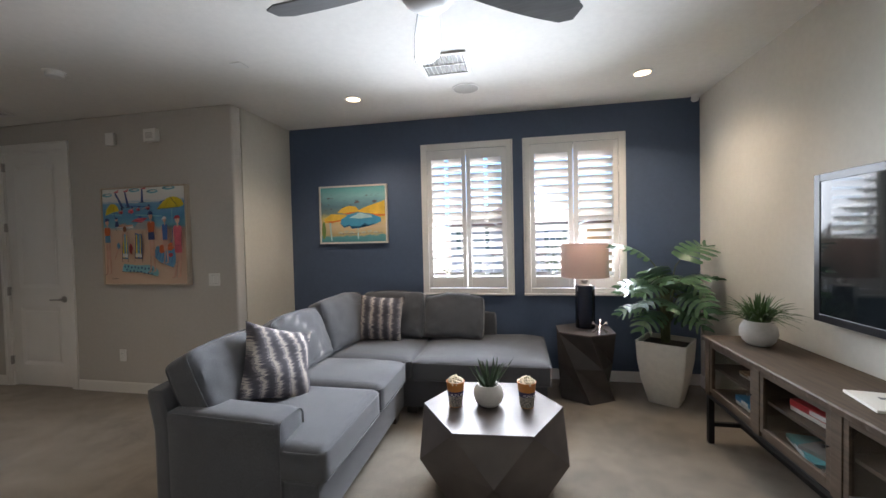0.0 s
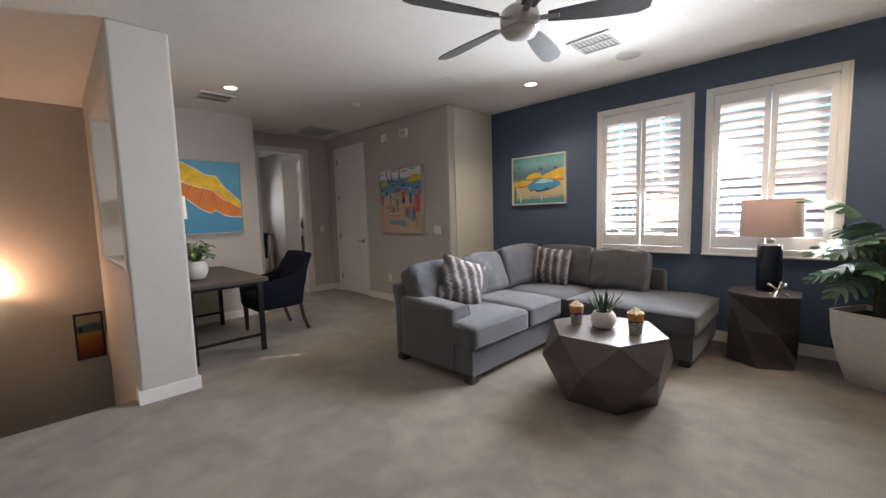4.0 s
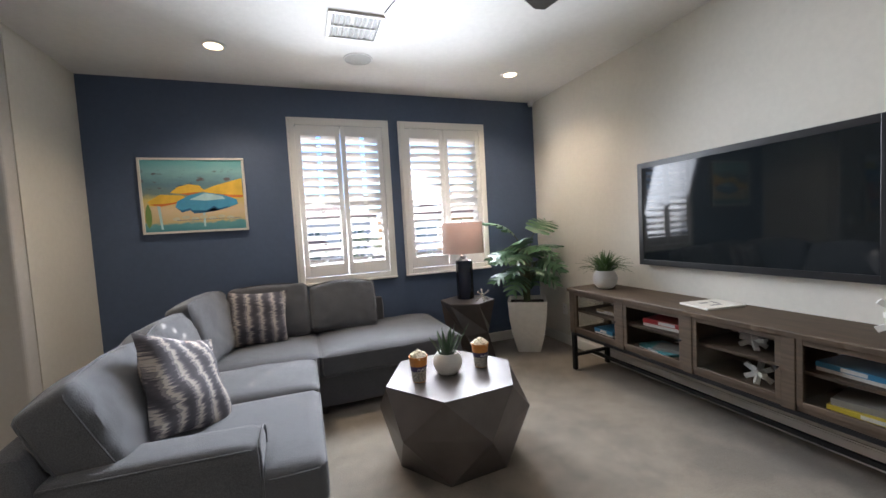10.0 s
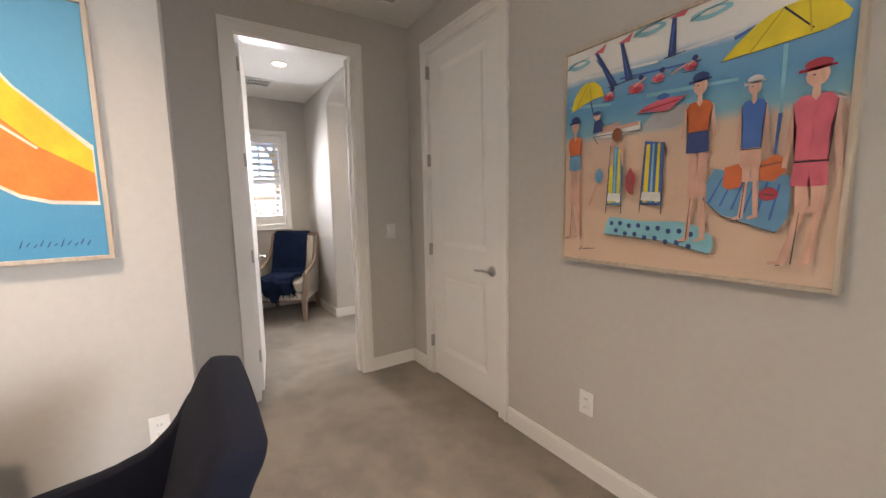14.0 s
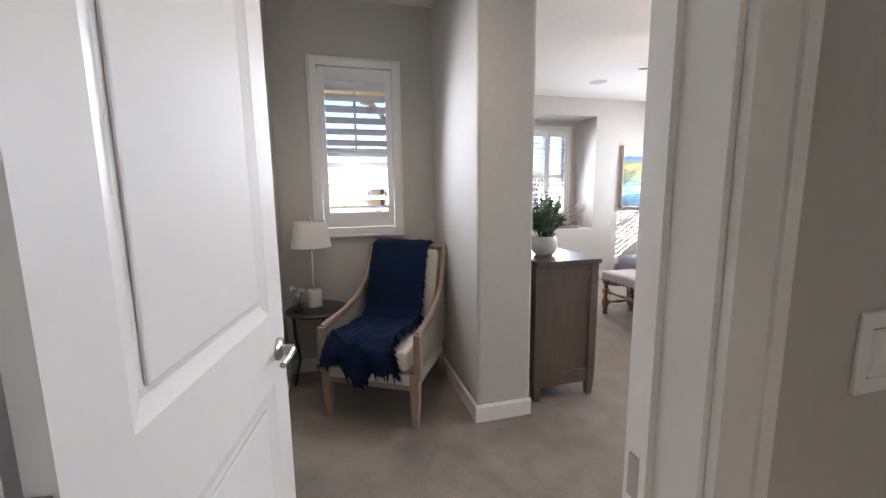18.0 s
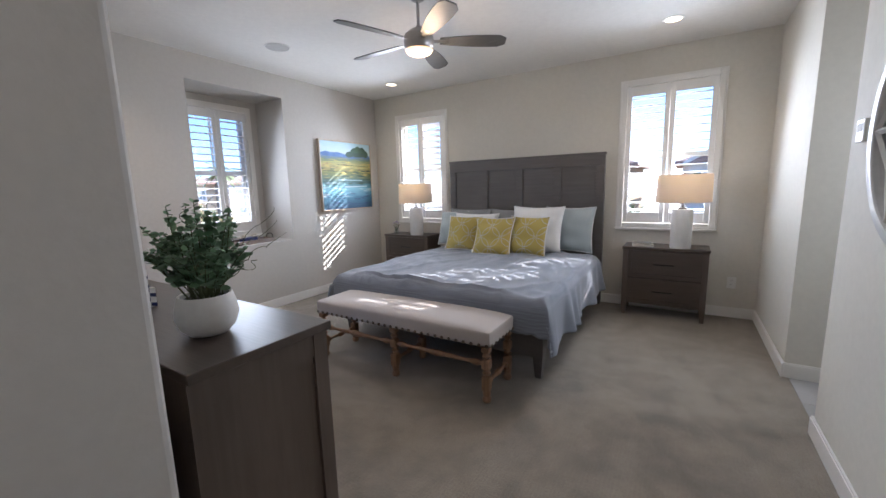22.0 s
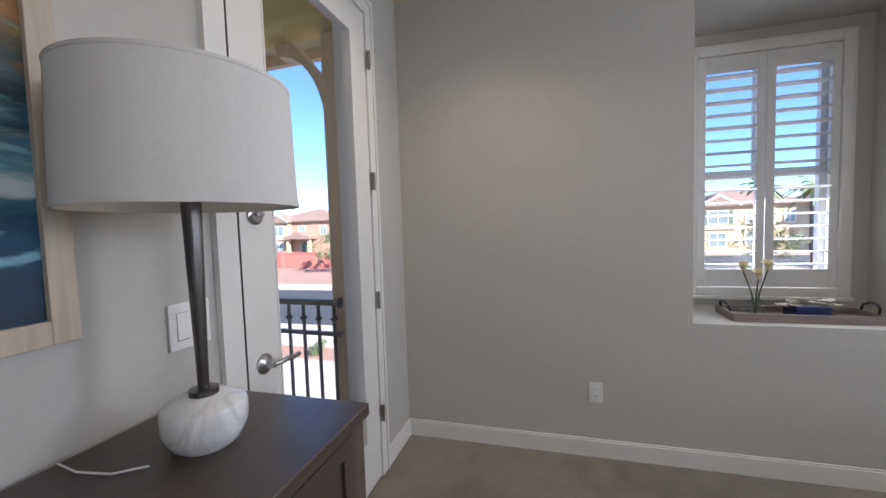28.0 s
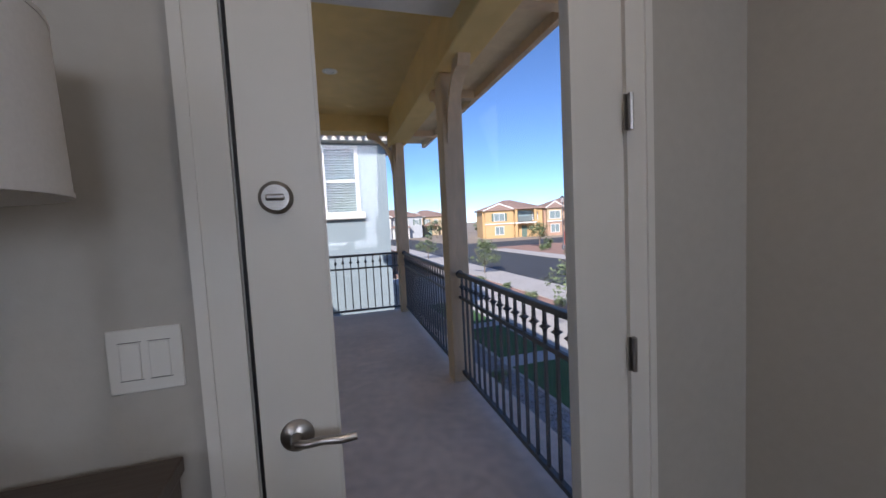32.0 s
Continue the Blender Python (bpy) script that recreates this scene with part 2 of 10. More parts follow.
M_SHADE_WHITE = shade("white_card_lampshade", (0.84, 0.82, 0.79), 0.8, grain=0.04, scale=150, bump=0.1, bump_scale=300)
M_SHADE_ROSE = shade("rose_linen_lampshade", (0.60, 0.52, 0.48), 0.9, grain=0.08, scale=150, bump=0.2, bump_scale=300)
let_through(M_SHADE, (0.80, 0.62, 0.42), 0.45)
let_through(M_SHADE_WHITE, (0.80, 0.76, 0.70), 0.30)
let_through(M_SHADE_ROSE, (0.62, 0.45, 0.37), 0.35)


# ---- mesh tools ----
def bm_box(bm, a, b):
    x0, y0, z0 = a
    x1, y1, z1 = b
    v = [bm.verts.new(p) for p in ((x0, y0, z0), (x1, y0, z0), (x1, y1, z0), (x0, y1, z0), (x0, y0, z1), (x1, y0, z1), (x1, y1, z1), (x0, y1, z1))]
    for f in ((0, 3, 2, 1), (4, 5, 6, 7), (0, 1, 5, 4), (1, 2, 6, 5), (2, 3, 7, 6), (3, 0, 4, 7)):
        bm.faces.new([v[i] for i in f])
    return v


def box(a, b, bevel=0.0, seg=2):
    """A box between two corners, its edges rounded by bevel."""
    bm = bmesh.new()
    a, b = [min(p) for p in zip(a, b)], [max(p) for p in zip(a, b)]
    bm_box(bm, a, b)
    if bevel > 0:
        bmesh.ops.bevel(bm, geom=bm.edges[:], offset=bevel, segments=seg, profile=0.5, affect="EDGES")
    return bm


def boxes(*pairs, bevel=0.0):
    bm = bmesh.new()
    for a, b in pairs:
        bm_box(bm, [min(p) for p in zip(a, b)], [max(p) for p in zip(a, b)])
    if bevel > 0:
        bmesh.ops.bevel(bm, geom=bm.edges[:], offset=bevel, segments=2, profile=0.5, affect="EDGES")
    return bm


def lathe(profile, seg=32, centre=(0, 0)):
    """A turned body from (radius, height) pairs, from bottom to top."""
    bm = bmesh.new()
    rings = []
    for r, z in profile:
        if r < 1e-5:
            rings.append([bm.verts.new((centre[0], centre[1], z))])
        else:
            rings.append([bm.verts.new((centre[0] + r * math.cos(2 * math.pi * i / seg), centre[1] + r * math.sin(2 * math.pi * i / seg), z)) for i in range(seg)])
    for lo, hi in zip(rings, rings[1:]):
        for i in range(seg):
            j = (i + 1) % seg
            if len(lo) == 1 and len(hi) == 1:
                continue
            if len(lo) == 1:
                bm.faces.new((lo[0], hi[j], hi[i]))
            elif len(hi) == 1:
                bm.faces.new((lo[i], lo[j], hi[0]))
            else:
                bm.faces.new((lo[i], lo[j], hi[j], hi[i]))
    return bm


def tube(path, radius, seg=8, taper=1.0, flat=1.0):
    """A round bar along a path of points; taper: the end's share of the radius."""
    bm = bmesh.new()
    pts = [Vector(p) for p in path]
    rings = []
    up = None
    for i, p in enumerate(pts):
        d = (pts[min(i + 1, len(pts) - 1)] - pts[max(i - 1, 0)]).normalized()
        if up is None:
            up = Vector((0, 0, 1)) if abs(d.z) < 0.9 else Vector((1, 0, 0))
        side = d.cross(up)
        if side.length < 1e-4:
            side = d.cross(Vector((0, 1, 0)))
        side.normalize()
        up = side.cross(d).normalized()
        r = radius * (1 + (taper - 1) * i / max(1, len(pts) - 1))
        rings.append([bm.verts.new(p + side * r * math.cos(2 * math.pi * k / seg) + up * r * flat * math.sin(2 * math.pi * k / seg)) for k in range(seg)])
    for lo, hi in zip(rings, rings[1:]):
        for k in range(seg):
            bm.faces.new((lo[k], lo[(k + 1) % seg], hi[(k + 1) % seg], hi[k]))
    bm.faces.new(rings[0][::-1])
    bm.faces.new(rings[-1])
    return bm


def prism(outline, axis, lo, hi, bevel=0.0):
    """An outline of 2D points drawn out along an axis (the two other axes in cyclic order)."""
    bm = bmesh.new()
    k = "xyz".index(axis)

    def at(p, v):
        c = [0, 0, 0]
        c[k], c[(k + 1) % 3], c[(k + 2) % 3] = v, p[0], p[1]
        return c
    a = [bm.verts.new(at(p, lo)) for p in outline]
    b = [bm.verts.new(at(p, hi)) for p in outline]
    n = len(outline)
    bm.faces.new(a[::-1])
    bm.faces.new(b)
    for i in range(n):
        bm.faces.new((a[i], a[(i + 1) % n], b[(i + 1) % n], b[i]))
    bmesh.ops.recalc_face_normals(bm, faces=bm.faces[:])
    if bevel > 0:
        bmesh.ops.bevel(bm, geom=bm.edges[:], offset=bevel, segments=2, profile=0.5, affect="EDGES")
    return bm


def turn(bm, m):
    bmesh.ops.transform(bm, matrix=m, verts=bm.verts[:])
    return bm


def join(*bms):
    out = bmesh.new()
    for b in bms:
        me = bpy.data.meshes.new("tmp")
        b.to_mesh(me)
        b.free()
        out.from_mesh(me)
        bpy.data.meshes.remove(me)
    return out


def mesh_of(name, bm, material, smooth=False):
    bmesh.ops.recalc_face_normals(bm, faces=bm.faces[:])
    me = bpy.data.meshes.new(name)
    bm.to_mesh(me)
    bm.free()
    me.materials.append(material)
    if smooth:
        for p in me.polygons:
            p.use_smooth = True
        me.set_sharp_from_angle(angle=radians(38))
    return me


def part(name, bm, material, parent, label="", smooth=False):
    ob = new(name, mesh_of(name, bm, material, smooth))
    ob.parent = parent
    if label:
        ob["label"] = label
    return ob


def share(name, mesh, parent, m):
    """One more object on a mesh that others share."""
    ob = new(name, mesh)
    ob.parent = parent
    ob.matrix_basis = m
    return ob


def thing(name, label, category, at=(0, 0, 0), rz=0.0, group="", kind=""):
    ob = new(name)
    ob.empty_display_size = 0.05
    ob.matrix_basis = pose(*at, 0, 0, rz)
    return tagged(ob, label, category, group, kind)


def single(name, bm, material, label, category, at=(0, 0, 0), rz=0.0, group="", kind="", smooth=False):
    ob = new(name, mesh_of(name, bm, material, smooth))
    ob.matrix_basis = pose(*at, 0, 0, rz)
    return tagged(ob, label, category, group, kind)


def structure(name, bm, material, label, category="wall", smooth=False):
    return single(name, bm, material, label, category, kind="structure", smooth=smooth)


def slab(axis, at0, at1, u0, u1, z0, z1, holes=()):
    """A wall across `axis` between at0 and at1, from u0 to u1 along the other way, with holes (u0, u1, z0, z1) through it."""
    holes = [(h[0], h[1], -0.02 if h[2] == 0.0 else h[2], h[3]) for h in holes]
    us = sorted({u0, u1, *[h[0] for h in holes], *[h[1] for h in holes]})
    zs = sorted({z0, z1, *[h[2] for h in holes], *[h[3] for h in holes]})
    us = [u for u in us if u0 <= u <= u1]
    zs = [z for z in zs if z0 <= z <= z1]
    bm = bmesh.new()
    verts = {}

    def v(i, k, s):
        if (i, k, s) not in verts:
            p = at1 if s else at0
            verts[i, k, s] = bm.verts.new((p, us[i], zs[k]) if axis == "x" else (us[i], p, zs[k]))
        return verts[i, k, s]

    def solid(i, k):
        if not (0 <= i < len(us) - 1 and 0 <= k < len(zs) - 1):
            return False
        cu, cz = (us[i] + us[i + 1]) / 2, (zs[k] + zs[k + 1]) / 2
        return not any(h[0] < cu < h[1] and h[2] < cz < h[3] for h in holes)
    for i in range(len(us) - 1):
        for k in range(len(zs) - 1):
            if not solid(i, k):
                continue
            bm.faces.new((v(i, k, 0), v(i + 1, k, 0), v(i + 1, k + 1, 0), v(i, k + 1, 0)))
            bm.faces.new((v(i, k, 1), v(i, k + 1, 1), v(i + 1, k + 1, 1), v(i + 1, k, 1)))
            for di, dk, a, b in ((-1, 0, (i, k), (i, k + 1)), (1, 0, (i + 1, k), (i + 1, k + 1)), (0, -1, (i, k), (i + 1, k)), (0, 1, (i, k + 1), (i + 1, k + 1))):
                if not solid(i + di, k + dk):
                    bm.faces.new((v(*a, 0), v(*a, 1), v(*b, 1), v(*b, 0)))
    return bm


def soften(ob, width=0.02, seg=3):
    mod = ob.modifiers.new("bullnose", "BEVEL")
    mod.width, mod.segments, mod.limit_method, mod.angle_limit = width, seg, "ANGLE", radians(40)
    return ob

# ---- the house: floors, walls, ceilings ----
CE = 2.743
XR, XL, YB = 1.755, -10.47, 8.42
structure("floor_loft", boxes(((-2.69, -2.6, -0.3), (2.0, 4.9, 0)), ((-5.58, 0.49, -0.3), (-2.69, 4.9, 0))), M_CARPET, "greige cut-pile carpet over the upstairs floor", "floor")
structure("floor_bedroom", boxes(((-10.6, 4.0, -0.3), (-5.62, 8.6, 0)), ((-8.4, 2.45, -0.3), (-5.58, 4.0, 0))), M_CARPET, "greige cut-pile carpet with walked-on streaks", "floor")
structure("ceiling", boxes(((-10.6, 2.3, CE), (-5.3, 8.7, CE + 0.25)), ((-5.3, 4.92, CE), (-4.2, 7.25, CE + 0.25)), ((-5.3, -2.8, CE), (2.0, 4.92, CE + 0.25)), ((-5.75, -2.8, CE), (-5.3, 2.3, CE + 0.25))), M_CEIL, "white painted ceiling with a light texture", "ceiling")
W1 = (-0.94, -0.005, 0.88, 2.45)
W2 = (0.13, 1.08, 0.88, 2.45)
W3 = (2.757, 3.392, 1.065, 2.325)
W4 = (-10.05, -9.18, 0.895, 2.44)
W5 = (-6.95, -6.04, 0.895, 2.44)
WN = (5.82, 6.66, 0.86, 2.40)


def inner(w, k=0.045):
    return (w[0] + k, w[1] - k, w[2] + k, w[3] - k)


structure("wall_blue", slab("y", 4.72, 4.90, -2.51, 1.95, -0.3, CE, [inner(W1), inner(W2)]), M_BLUE, "navy blue painted accent wall with two windows")
structure("wall_right", slab("x", XR, XR + 0.18, -2.6, 4.72, -0.3, CE), M_CREAM, "cream painted wall behind the television")
structure("wall_return", slab("x", -2.66, -2.51, 3.921, 4.9, -0.3, CE), M_CREAM, "short cream return wall beside the blue wall")
DOOR1 = (-5.26, -4.46, 0.0, 2.46)
soften(structure("wall_gallery", slab("y", 3.80, 3.92, -5.58, -2.51, -0.3, CE, [DOOR1]), M_WALL, "greige wall with a closet door and a beach painting"), 0.018)
DOOR2 = (2.55, 3.335, 0.0, 2.46)
structure("wall_hall_end", slab("x", -5.70, -5.58, 2.2, 3.92, -0.3, CE, [DOOR2]), M_WALL, "greige wall at the end of the hall with the bedroom doorway")
structure("wall_hall_side", slab("y", 2.06, 2.20, -5.58, -4.86, -0.3, CE), M_WALL, "short greige hall side wall")
structure("wall_desk", slab("x", -4.86, -4.72, 0.86, 2.06, -0.3, CE), M_WALL, "greige wall behind the desk")
structure("wall_desk_end", box((-4.86, 2.06, -0.3), (-4.72, 2.2, CE)), M_WALL, "end of the greige desk wall")
soften(structure("wall_stair_side", slab("y", 0.485, 0.855, -5.0, -2.55, -3.0, CE, [(-4.50, -2.72, 0.99, 2.42)]), M_WALL, "greige wall end beside the stairwell with a pass-through opening"), 0.02)
structure("wall_stair_end", slab("x", -5.6, -5.45, -2.6, 0.9, -3.2, CE), M_WALL, "tall greige stairwell wall with a sconce")
structure("wall_stair_south", slab("y", -0.95, -0.8, -5.45, -2.69, -3.2, CE), M_WALL, "greige stairwell side wall")
structure("wall_back", slab("y", -2.75, -2.6, -2.8, 1.95, -0.3, CE), M_CREAM, "cream wall at the back of the loft")
structure("wall_back_left", slab("x", -2.84, -2.69, -2.6, -0.95, -0.3, CE), M_CREAM, "cream wall beside the stair head")
structure("floor_stairwell", box((-5.6, -0.95, -3.2), (-2.69, 0.5, -3.0)), M_CARPET, "carpeted lower stair landing", "floor")

# bedroom
structure("wall_headboard", slab("y", YB, YB + 0.18, -10.6, -5.3, -0.3, CE, [inner(W4), inner(W5)]), M_CREAM, "off-white wall behind the bed with two windows")
NICHE = (5.695, 6.765, 0.795, 2.49)
structure("wall_niche", slab("x", XL - 0.15, XL, 3.9, YB, -0.3, CE, [NICHE]), M_WALL, "greige bedroom wall with a deep window niche")
structure("niche_lining", boxes(((-11.0, 5.55, 0.695), (XL - 0.15, 6.91, 0.795)), ((-11.0, 5.55, 2.49), (XL - 0.15, 6.91, 2.6)), ((-11.0, 5.595, 0.795), (XL - 0.15, 5.695, 2.49)), ((-11.0, 6.765, 0.795), (XL - 0.15, 6.865, 2.49))), M_WALL, "painted lining of the window niche", "niche")
structure("niche_back", slab("x", -11.12, -11.0, 5.55, 6.91, 0.6, 2.7, [inner(WN)]), M_WALL, "back of the window niche", "niche")
DOOR3 = (-10.03, -9.10, 0.0, 2.46)
structure("wall_dresser", slab("y", 3.90, 4.06, -10.6, -8.46, -0.3, CE, [DOOR3]), M_WALL, "greige bedroom wall with the balcony door")
soften(structure("wall_alcove_pier", prism([(-8.46, 3.66), (-7.275, 3.66), (-7.275, 4.005), (-8.46, 4.06)], "z", -0.3, CE), M_WALL, "thick greige pier between the alcove and the bedroom"), 0.02)
structure("wall_alcove_window", slab("x", -8.46, -8.28, 2.3, 3.66, -0.3, CE, [inner(W3)]), M_WALL, "greige alcove wall with one window")
DOOR4 = (-7.405, -6.60, 0.0, 2.46)
structure("wall_alcove_side", slab("y", 2.38, 2.50, -8.28, -5.70, -0.3, CE, [DOOR4]), M_WALL, "greige entry wall with a closet doorway")
structure("wall_mirror", slab("x", -5.65, -5.50, 3.92, 6.33, -0.3, CE), M_CREAM, "off-white bedroom wall with a round mirror")
structure("wall_bath_corner", slab("x", -5.65, -5.50, 7.09, YB, -0.3, CE), M_CREAM, "off-white bedroom wall by the nightstand")
structure("wall_bath_reveal", slab("y", 7.09, 7.22, -5.50, -4.2, -0.3, CE), M_CREAM, "off-white bathroom passage wall")
structure("wall_bath_far", slab("x", -4.35, -4.2, 5.0, 7.09, -0.3, CE), M_CREAM, "off-white bathroom passage wall")
structure("wall_bath_south", slab("y", 6.18, 6.33, -5.50, -4.35, -0.3, CE), M_CREAM, "off-white bathroom passage wall")
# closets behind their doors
# the entry closet's lack of light is put into this dark colour
M_DARK = shade("unlit_closet_dark", (0.16, 0.17, 0.20), 0.6, grain=0.1, scale=20)
structure("wall_closet", boxes(((-5.58, 4.6, -0.3), (-2.66, 4.7, CE)), ((-5.70, 3.92, -0.3), (-5.58, 4.7, CE)), ((-5.58, 3.92, -0.02), (-2.66, 4.6, 0.0))), M_WALL, "closed-in linen closet behind its door", "wall")
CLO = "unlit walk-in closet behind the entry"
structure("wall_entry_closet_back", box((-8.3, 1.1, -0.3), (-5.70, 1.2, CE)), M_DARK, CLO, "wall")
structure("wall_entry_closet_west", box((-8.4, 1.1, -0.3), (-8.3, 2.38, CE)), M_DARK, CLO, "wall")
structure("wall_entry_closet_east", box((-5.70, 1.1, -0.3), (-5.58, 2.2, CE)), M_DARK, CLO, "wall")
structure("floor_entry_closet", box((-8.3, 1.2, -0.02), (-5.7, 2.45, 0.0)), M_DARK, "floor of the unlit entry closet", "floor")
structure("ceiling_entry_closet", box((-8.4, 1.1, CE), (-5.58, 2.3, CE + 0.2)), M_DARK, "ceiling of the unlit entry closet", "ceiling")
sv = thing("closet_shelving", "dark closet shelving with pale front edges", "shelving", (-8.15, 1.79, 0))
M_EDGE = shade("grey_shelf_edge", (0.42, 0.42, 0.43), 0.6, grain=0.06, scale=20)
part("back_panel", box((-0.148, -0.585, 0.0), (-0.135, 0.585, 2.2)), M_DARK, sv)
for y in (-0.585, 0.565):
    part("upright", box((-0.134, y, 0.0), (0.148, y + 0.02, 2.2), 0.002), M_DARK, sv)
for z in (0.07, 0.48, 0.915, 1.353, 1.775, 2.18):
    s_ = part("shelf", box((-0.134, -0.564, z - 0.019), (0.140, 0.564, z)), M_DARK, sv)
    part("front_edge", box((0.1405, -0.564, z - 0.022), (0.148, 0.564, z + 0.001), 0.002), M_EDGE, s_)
bf = thing("floor_bath", "grey tiled bathroom passage floor", "floor", (0, 0, 0), kind="structure")
M_GROUT = shade("grey_grout", (0.30, 0.29, 0.28), 0.9, grain=0.1, scale=40)
M_TILEF = shade("grey_floor_tile", (0.40, 0.39, 0.38), 0.35, grain=0.12, scale=5, blotch=0.08, blotch_scale=2.0)
part("bed", box((-5.62, 6.33, -0.3), (-4.35, 7.09, -0.006)), M_GROUT, bf)
tl = mesh_of("tile", box((-0.2085, -0.187, -0.005), (0.2085, 0.187, 0.0), 0.001, 1), M_TILEF)
for i in range(3):
    for k in range(2):
        share("tile", tl, bf, pose(-5.41 + 0.421 * i, 6.52 + 0.38 * k, 0))
# opaque panel added behind the bath lamp, where an unseen window is assumed
structure("window_bath", box((-4.356, 6.45, 1.0), (-4.351, 6.97, 2.2)), M_PLAST, "white panel standing for an unseen bathroom window", "window")

# ---- windows, doors and trim ----
M_LOUVRE = M_SHUT


def slat_bar(half, slot=0.0):
    """A lens-shaped shutter slat; slot: the length of the slot for the tilt rod cut through it."""
    bm = bmesh.new()

    def piece(x0, x1, y0, y1):
        ys = [y0 + (y1 - y0) * k / 5 for k in range(6)]
        ring = [(y, 0.0055 * math.sqrt(max(0.02, 1 - (y / 0.044) ** 2))) for y in ys]
        ring += [(y, -z) for y, z in ring[::-1]]
        va, vb = [bm.verts.new((x0, *p)) for p in ring], [bm.verts.new((x1, *p)) for p in ring]
        bm.faces.new(va)
        bm.faces.new(vb[::-1])
        for j in range(len(ring)):
            k = (j + 1) % len(ring)
            bm.faces.new((va[j], vb[j], vb[k], va[k]))
    if not slot:
        piece(-half, half, -0.044, 0.044)
    else:
        a, b = -slot / 2, slot / 2
        piece(-half, a, -0.044, 0.044)
        piece(b, half, -0.044, 0.044)
        piece(a, b, -0.044, -0.034)
        piece(a, b, -0.001, 0.044)
    bmesh.ops.recalc_face_normals(bm, faces=bm.faces[:])
    return bm


def window(name, axis, wall, out, w, panels, tilt, label, mid=True, spacing=0.079, pierced=0):
    """A window in a wall: casing, glazed sash and hinged shutter panels with slats. wall: inner face; out: +1 or -1, the way outdoors."""
    u0, u1, z0, z1 = w
    top = thing(name, label, "window", kind="structure")

    def P(u, d, z):
        """u along the wall, d metres indoors of the wall's face."""
        p = wall - out * d
        return (p, u, z) if axis == "x" else (u, p, z)
    f = 0.052
    fr = boxes((P(u0, 0.0, z0), P(u0 + f, 0.028, z1)), (P(u1 - f, 0.0, z0), P(u1, 0.028, z1)), (P(u0 + f, 0.0, z1 - f), P(u1 - f, 0.028, z1)), (P(u0 + f, 0.0, z0), P(u1 - f, 0.028, z0 + f)), bevel=0.005)
    part("window_frame", fr, M_TRIM, top)
    part("window_sill", box(P(u0 - 0.02, 0.0, z0 - 0.022), P(u1 + 0.02, 0.042, z0 - 0.001), 0.006), M_TRIM, top)
    part("outer_bead", boxes((P(u0 - 0.018, 0.0, z0), P(u0 - 0.001, 0.016, z1 + 0.018)), (P(u1 + 0.001, 0.0, z0), P(u1 + 0.018, 0.016, z1 + 0.018)), (P(u0, 0.0, z1 + 0.001), P(u1, 0.016, z1 + 0.018)), bevel=0.003), M_TRIM, top)
    # sash outdoors
    k = 0.047
    sash = [(P(u0 + k, -0.15, z0 + k), P(u0 + k + 0.035, -0.11, z1 - k)), (P(u1 - k - 0.035, -0.15, z0 + k), P(u1 - k, -0.11, z1 - k)), (P(u0 + k + 0.035, -0.15, z1 - k - 0.04), P(u1 - k - 0.035, -0.11, z1 - k)), (P(u0 + k + 0.035, -0.15, z0 + k), P(u1 - k - 0.035, -0.11, z0 + k + 0.04))]
    zm = (z0 + z1) / 2
    sash.append((P(u0 + k + 0.035, -0.15, zm - 0.025), P(u1 - k - 0.035, -0.11, zm + 0.025)))
    part("sash", boxes(*sash), M_TRIM, top)
    if mid:
        part("muntin", boxes((P((u0 + u1) / 2 - 0.01, -0.145, zm + 0.025), P((u0 + u1) / 2 + 0.01, -0.125, z1 - k - 0.04))), M_TRIM, top)
    for a, b in ((z0 + k + 0.04, zm - 0.025), (zm + 0.025, z1 - k - 0.04)):
        g = part("pane", boxes((P(u0 + k + 0.035, -0.134, a), P(u1 - k - 0.035, -0.13, b))), M_GLASS, top)
        g.visible_shadow = False
    # shutters
    pw = (u1 - u0 - 2 * f) / panels
    slat_mesh = None
    for i in range(panels):
        a, b = u0 + f + i * pw + 0.003, u0 + f + (i + 1) * pw - 0.003
        st, rt, rb = 0.045, 0.10, 0.115
        pb = boxes((P(a, -0.01, z0 + f + 0.004), P(a + st, 0.018, z1 - f - 0.004)), (P(b - st, -0.01, z0 + f + 0.004), P(b, 0.018, z1 - f - 0.004)), (P(a + st, -0.01, z1 - f - rt), P(b - st, 0.018, z1 - f - 0.004)), (P(a + st, -0.01, z0 + f + 0.004), P(b - st, 0.018, z0 + f + rb)), bevel=0.003)
        panel = part("shutter_panel", pb, M_SHUT, top)
        lo, hi = z0 + f + rb + 0.03, z1 - f - rt - 0.03
        n = max(2, round((hi - lo) / spacing) + 1)
        if slat_mesh is None:
            half = (b - st - a - st) / 2 - 0.001
            slat_mesh = mesh_of("slat", slat_bar(half), M_LOUVRE, True)
            slat_pierced = mesh_of("slat", slat_bar(half, 0.042), M_LOUVRE, True)
        for j in range(n):
            z = lo + (hi - lo) * j / (n - 1)
            c = P((a + b) / 2, 0.004, z)
            # the slat's own +y side points outdoors
            rz = {("y", 1): 0, ("y", -1): 180, ("x", 1): -90, ("x", -1): 90}[axis, out]
            share("slat", slat_pierced if j < pierced else slat_mesh, panel, pose(*c, 0, 0, rz) @ pose(0, 0, 0, (tilt[i] if isinstance(tilt, tuple) else tilt) + 1.2 * math.sin(j * 2.7 + i), 0, 0))
        for z in (z0 + 0.25 * (z1 - z0), z0 + 0.78 * (z1 - z0)):
            uh = a if i == 0 else b
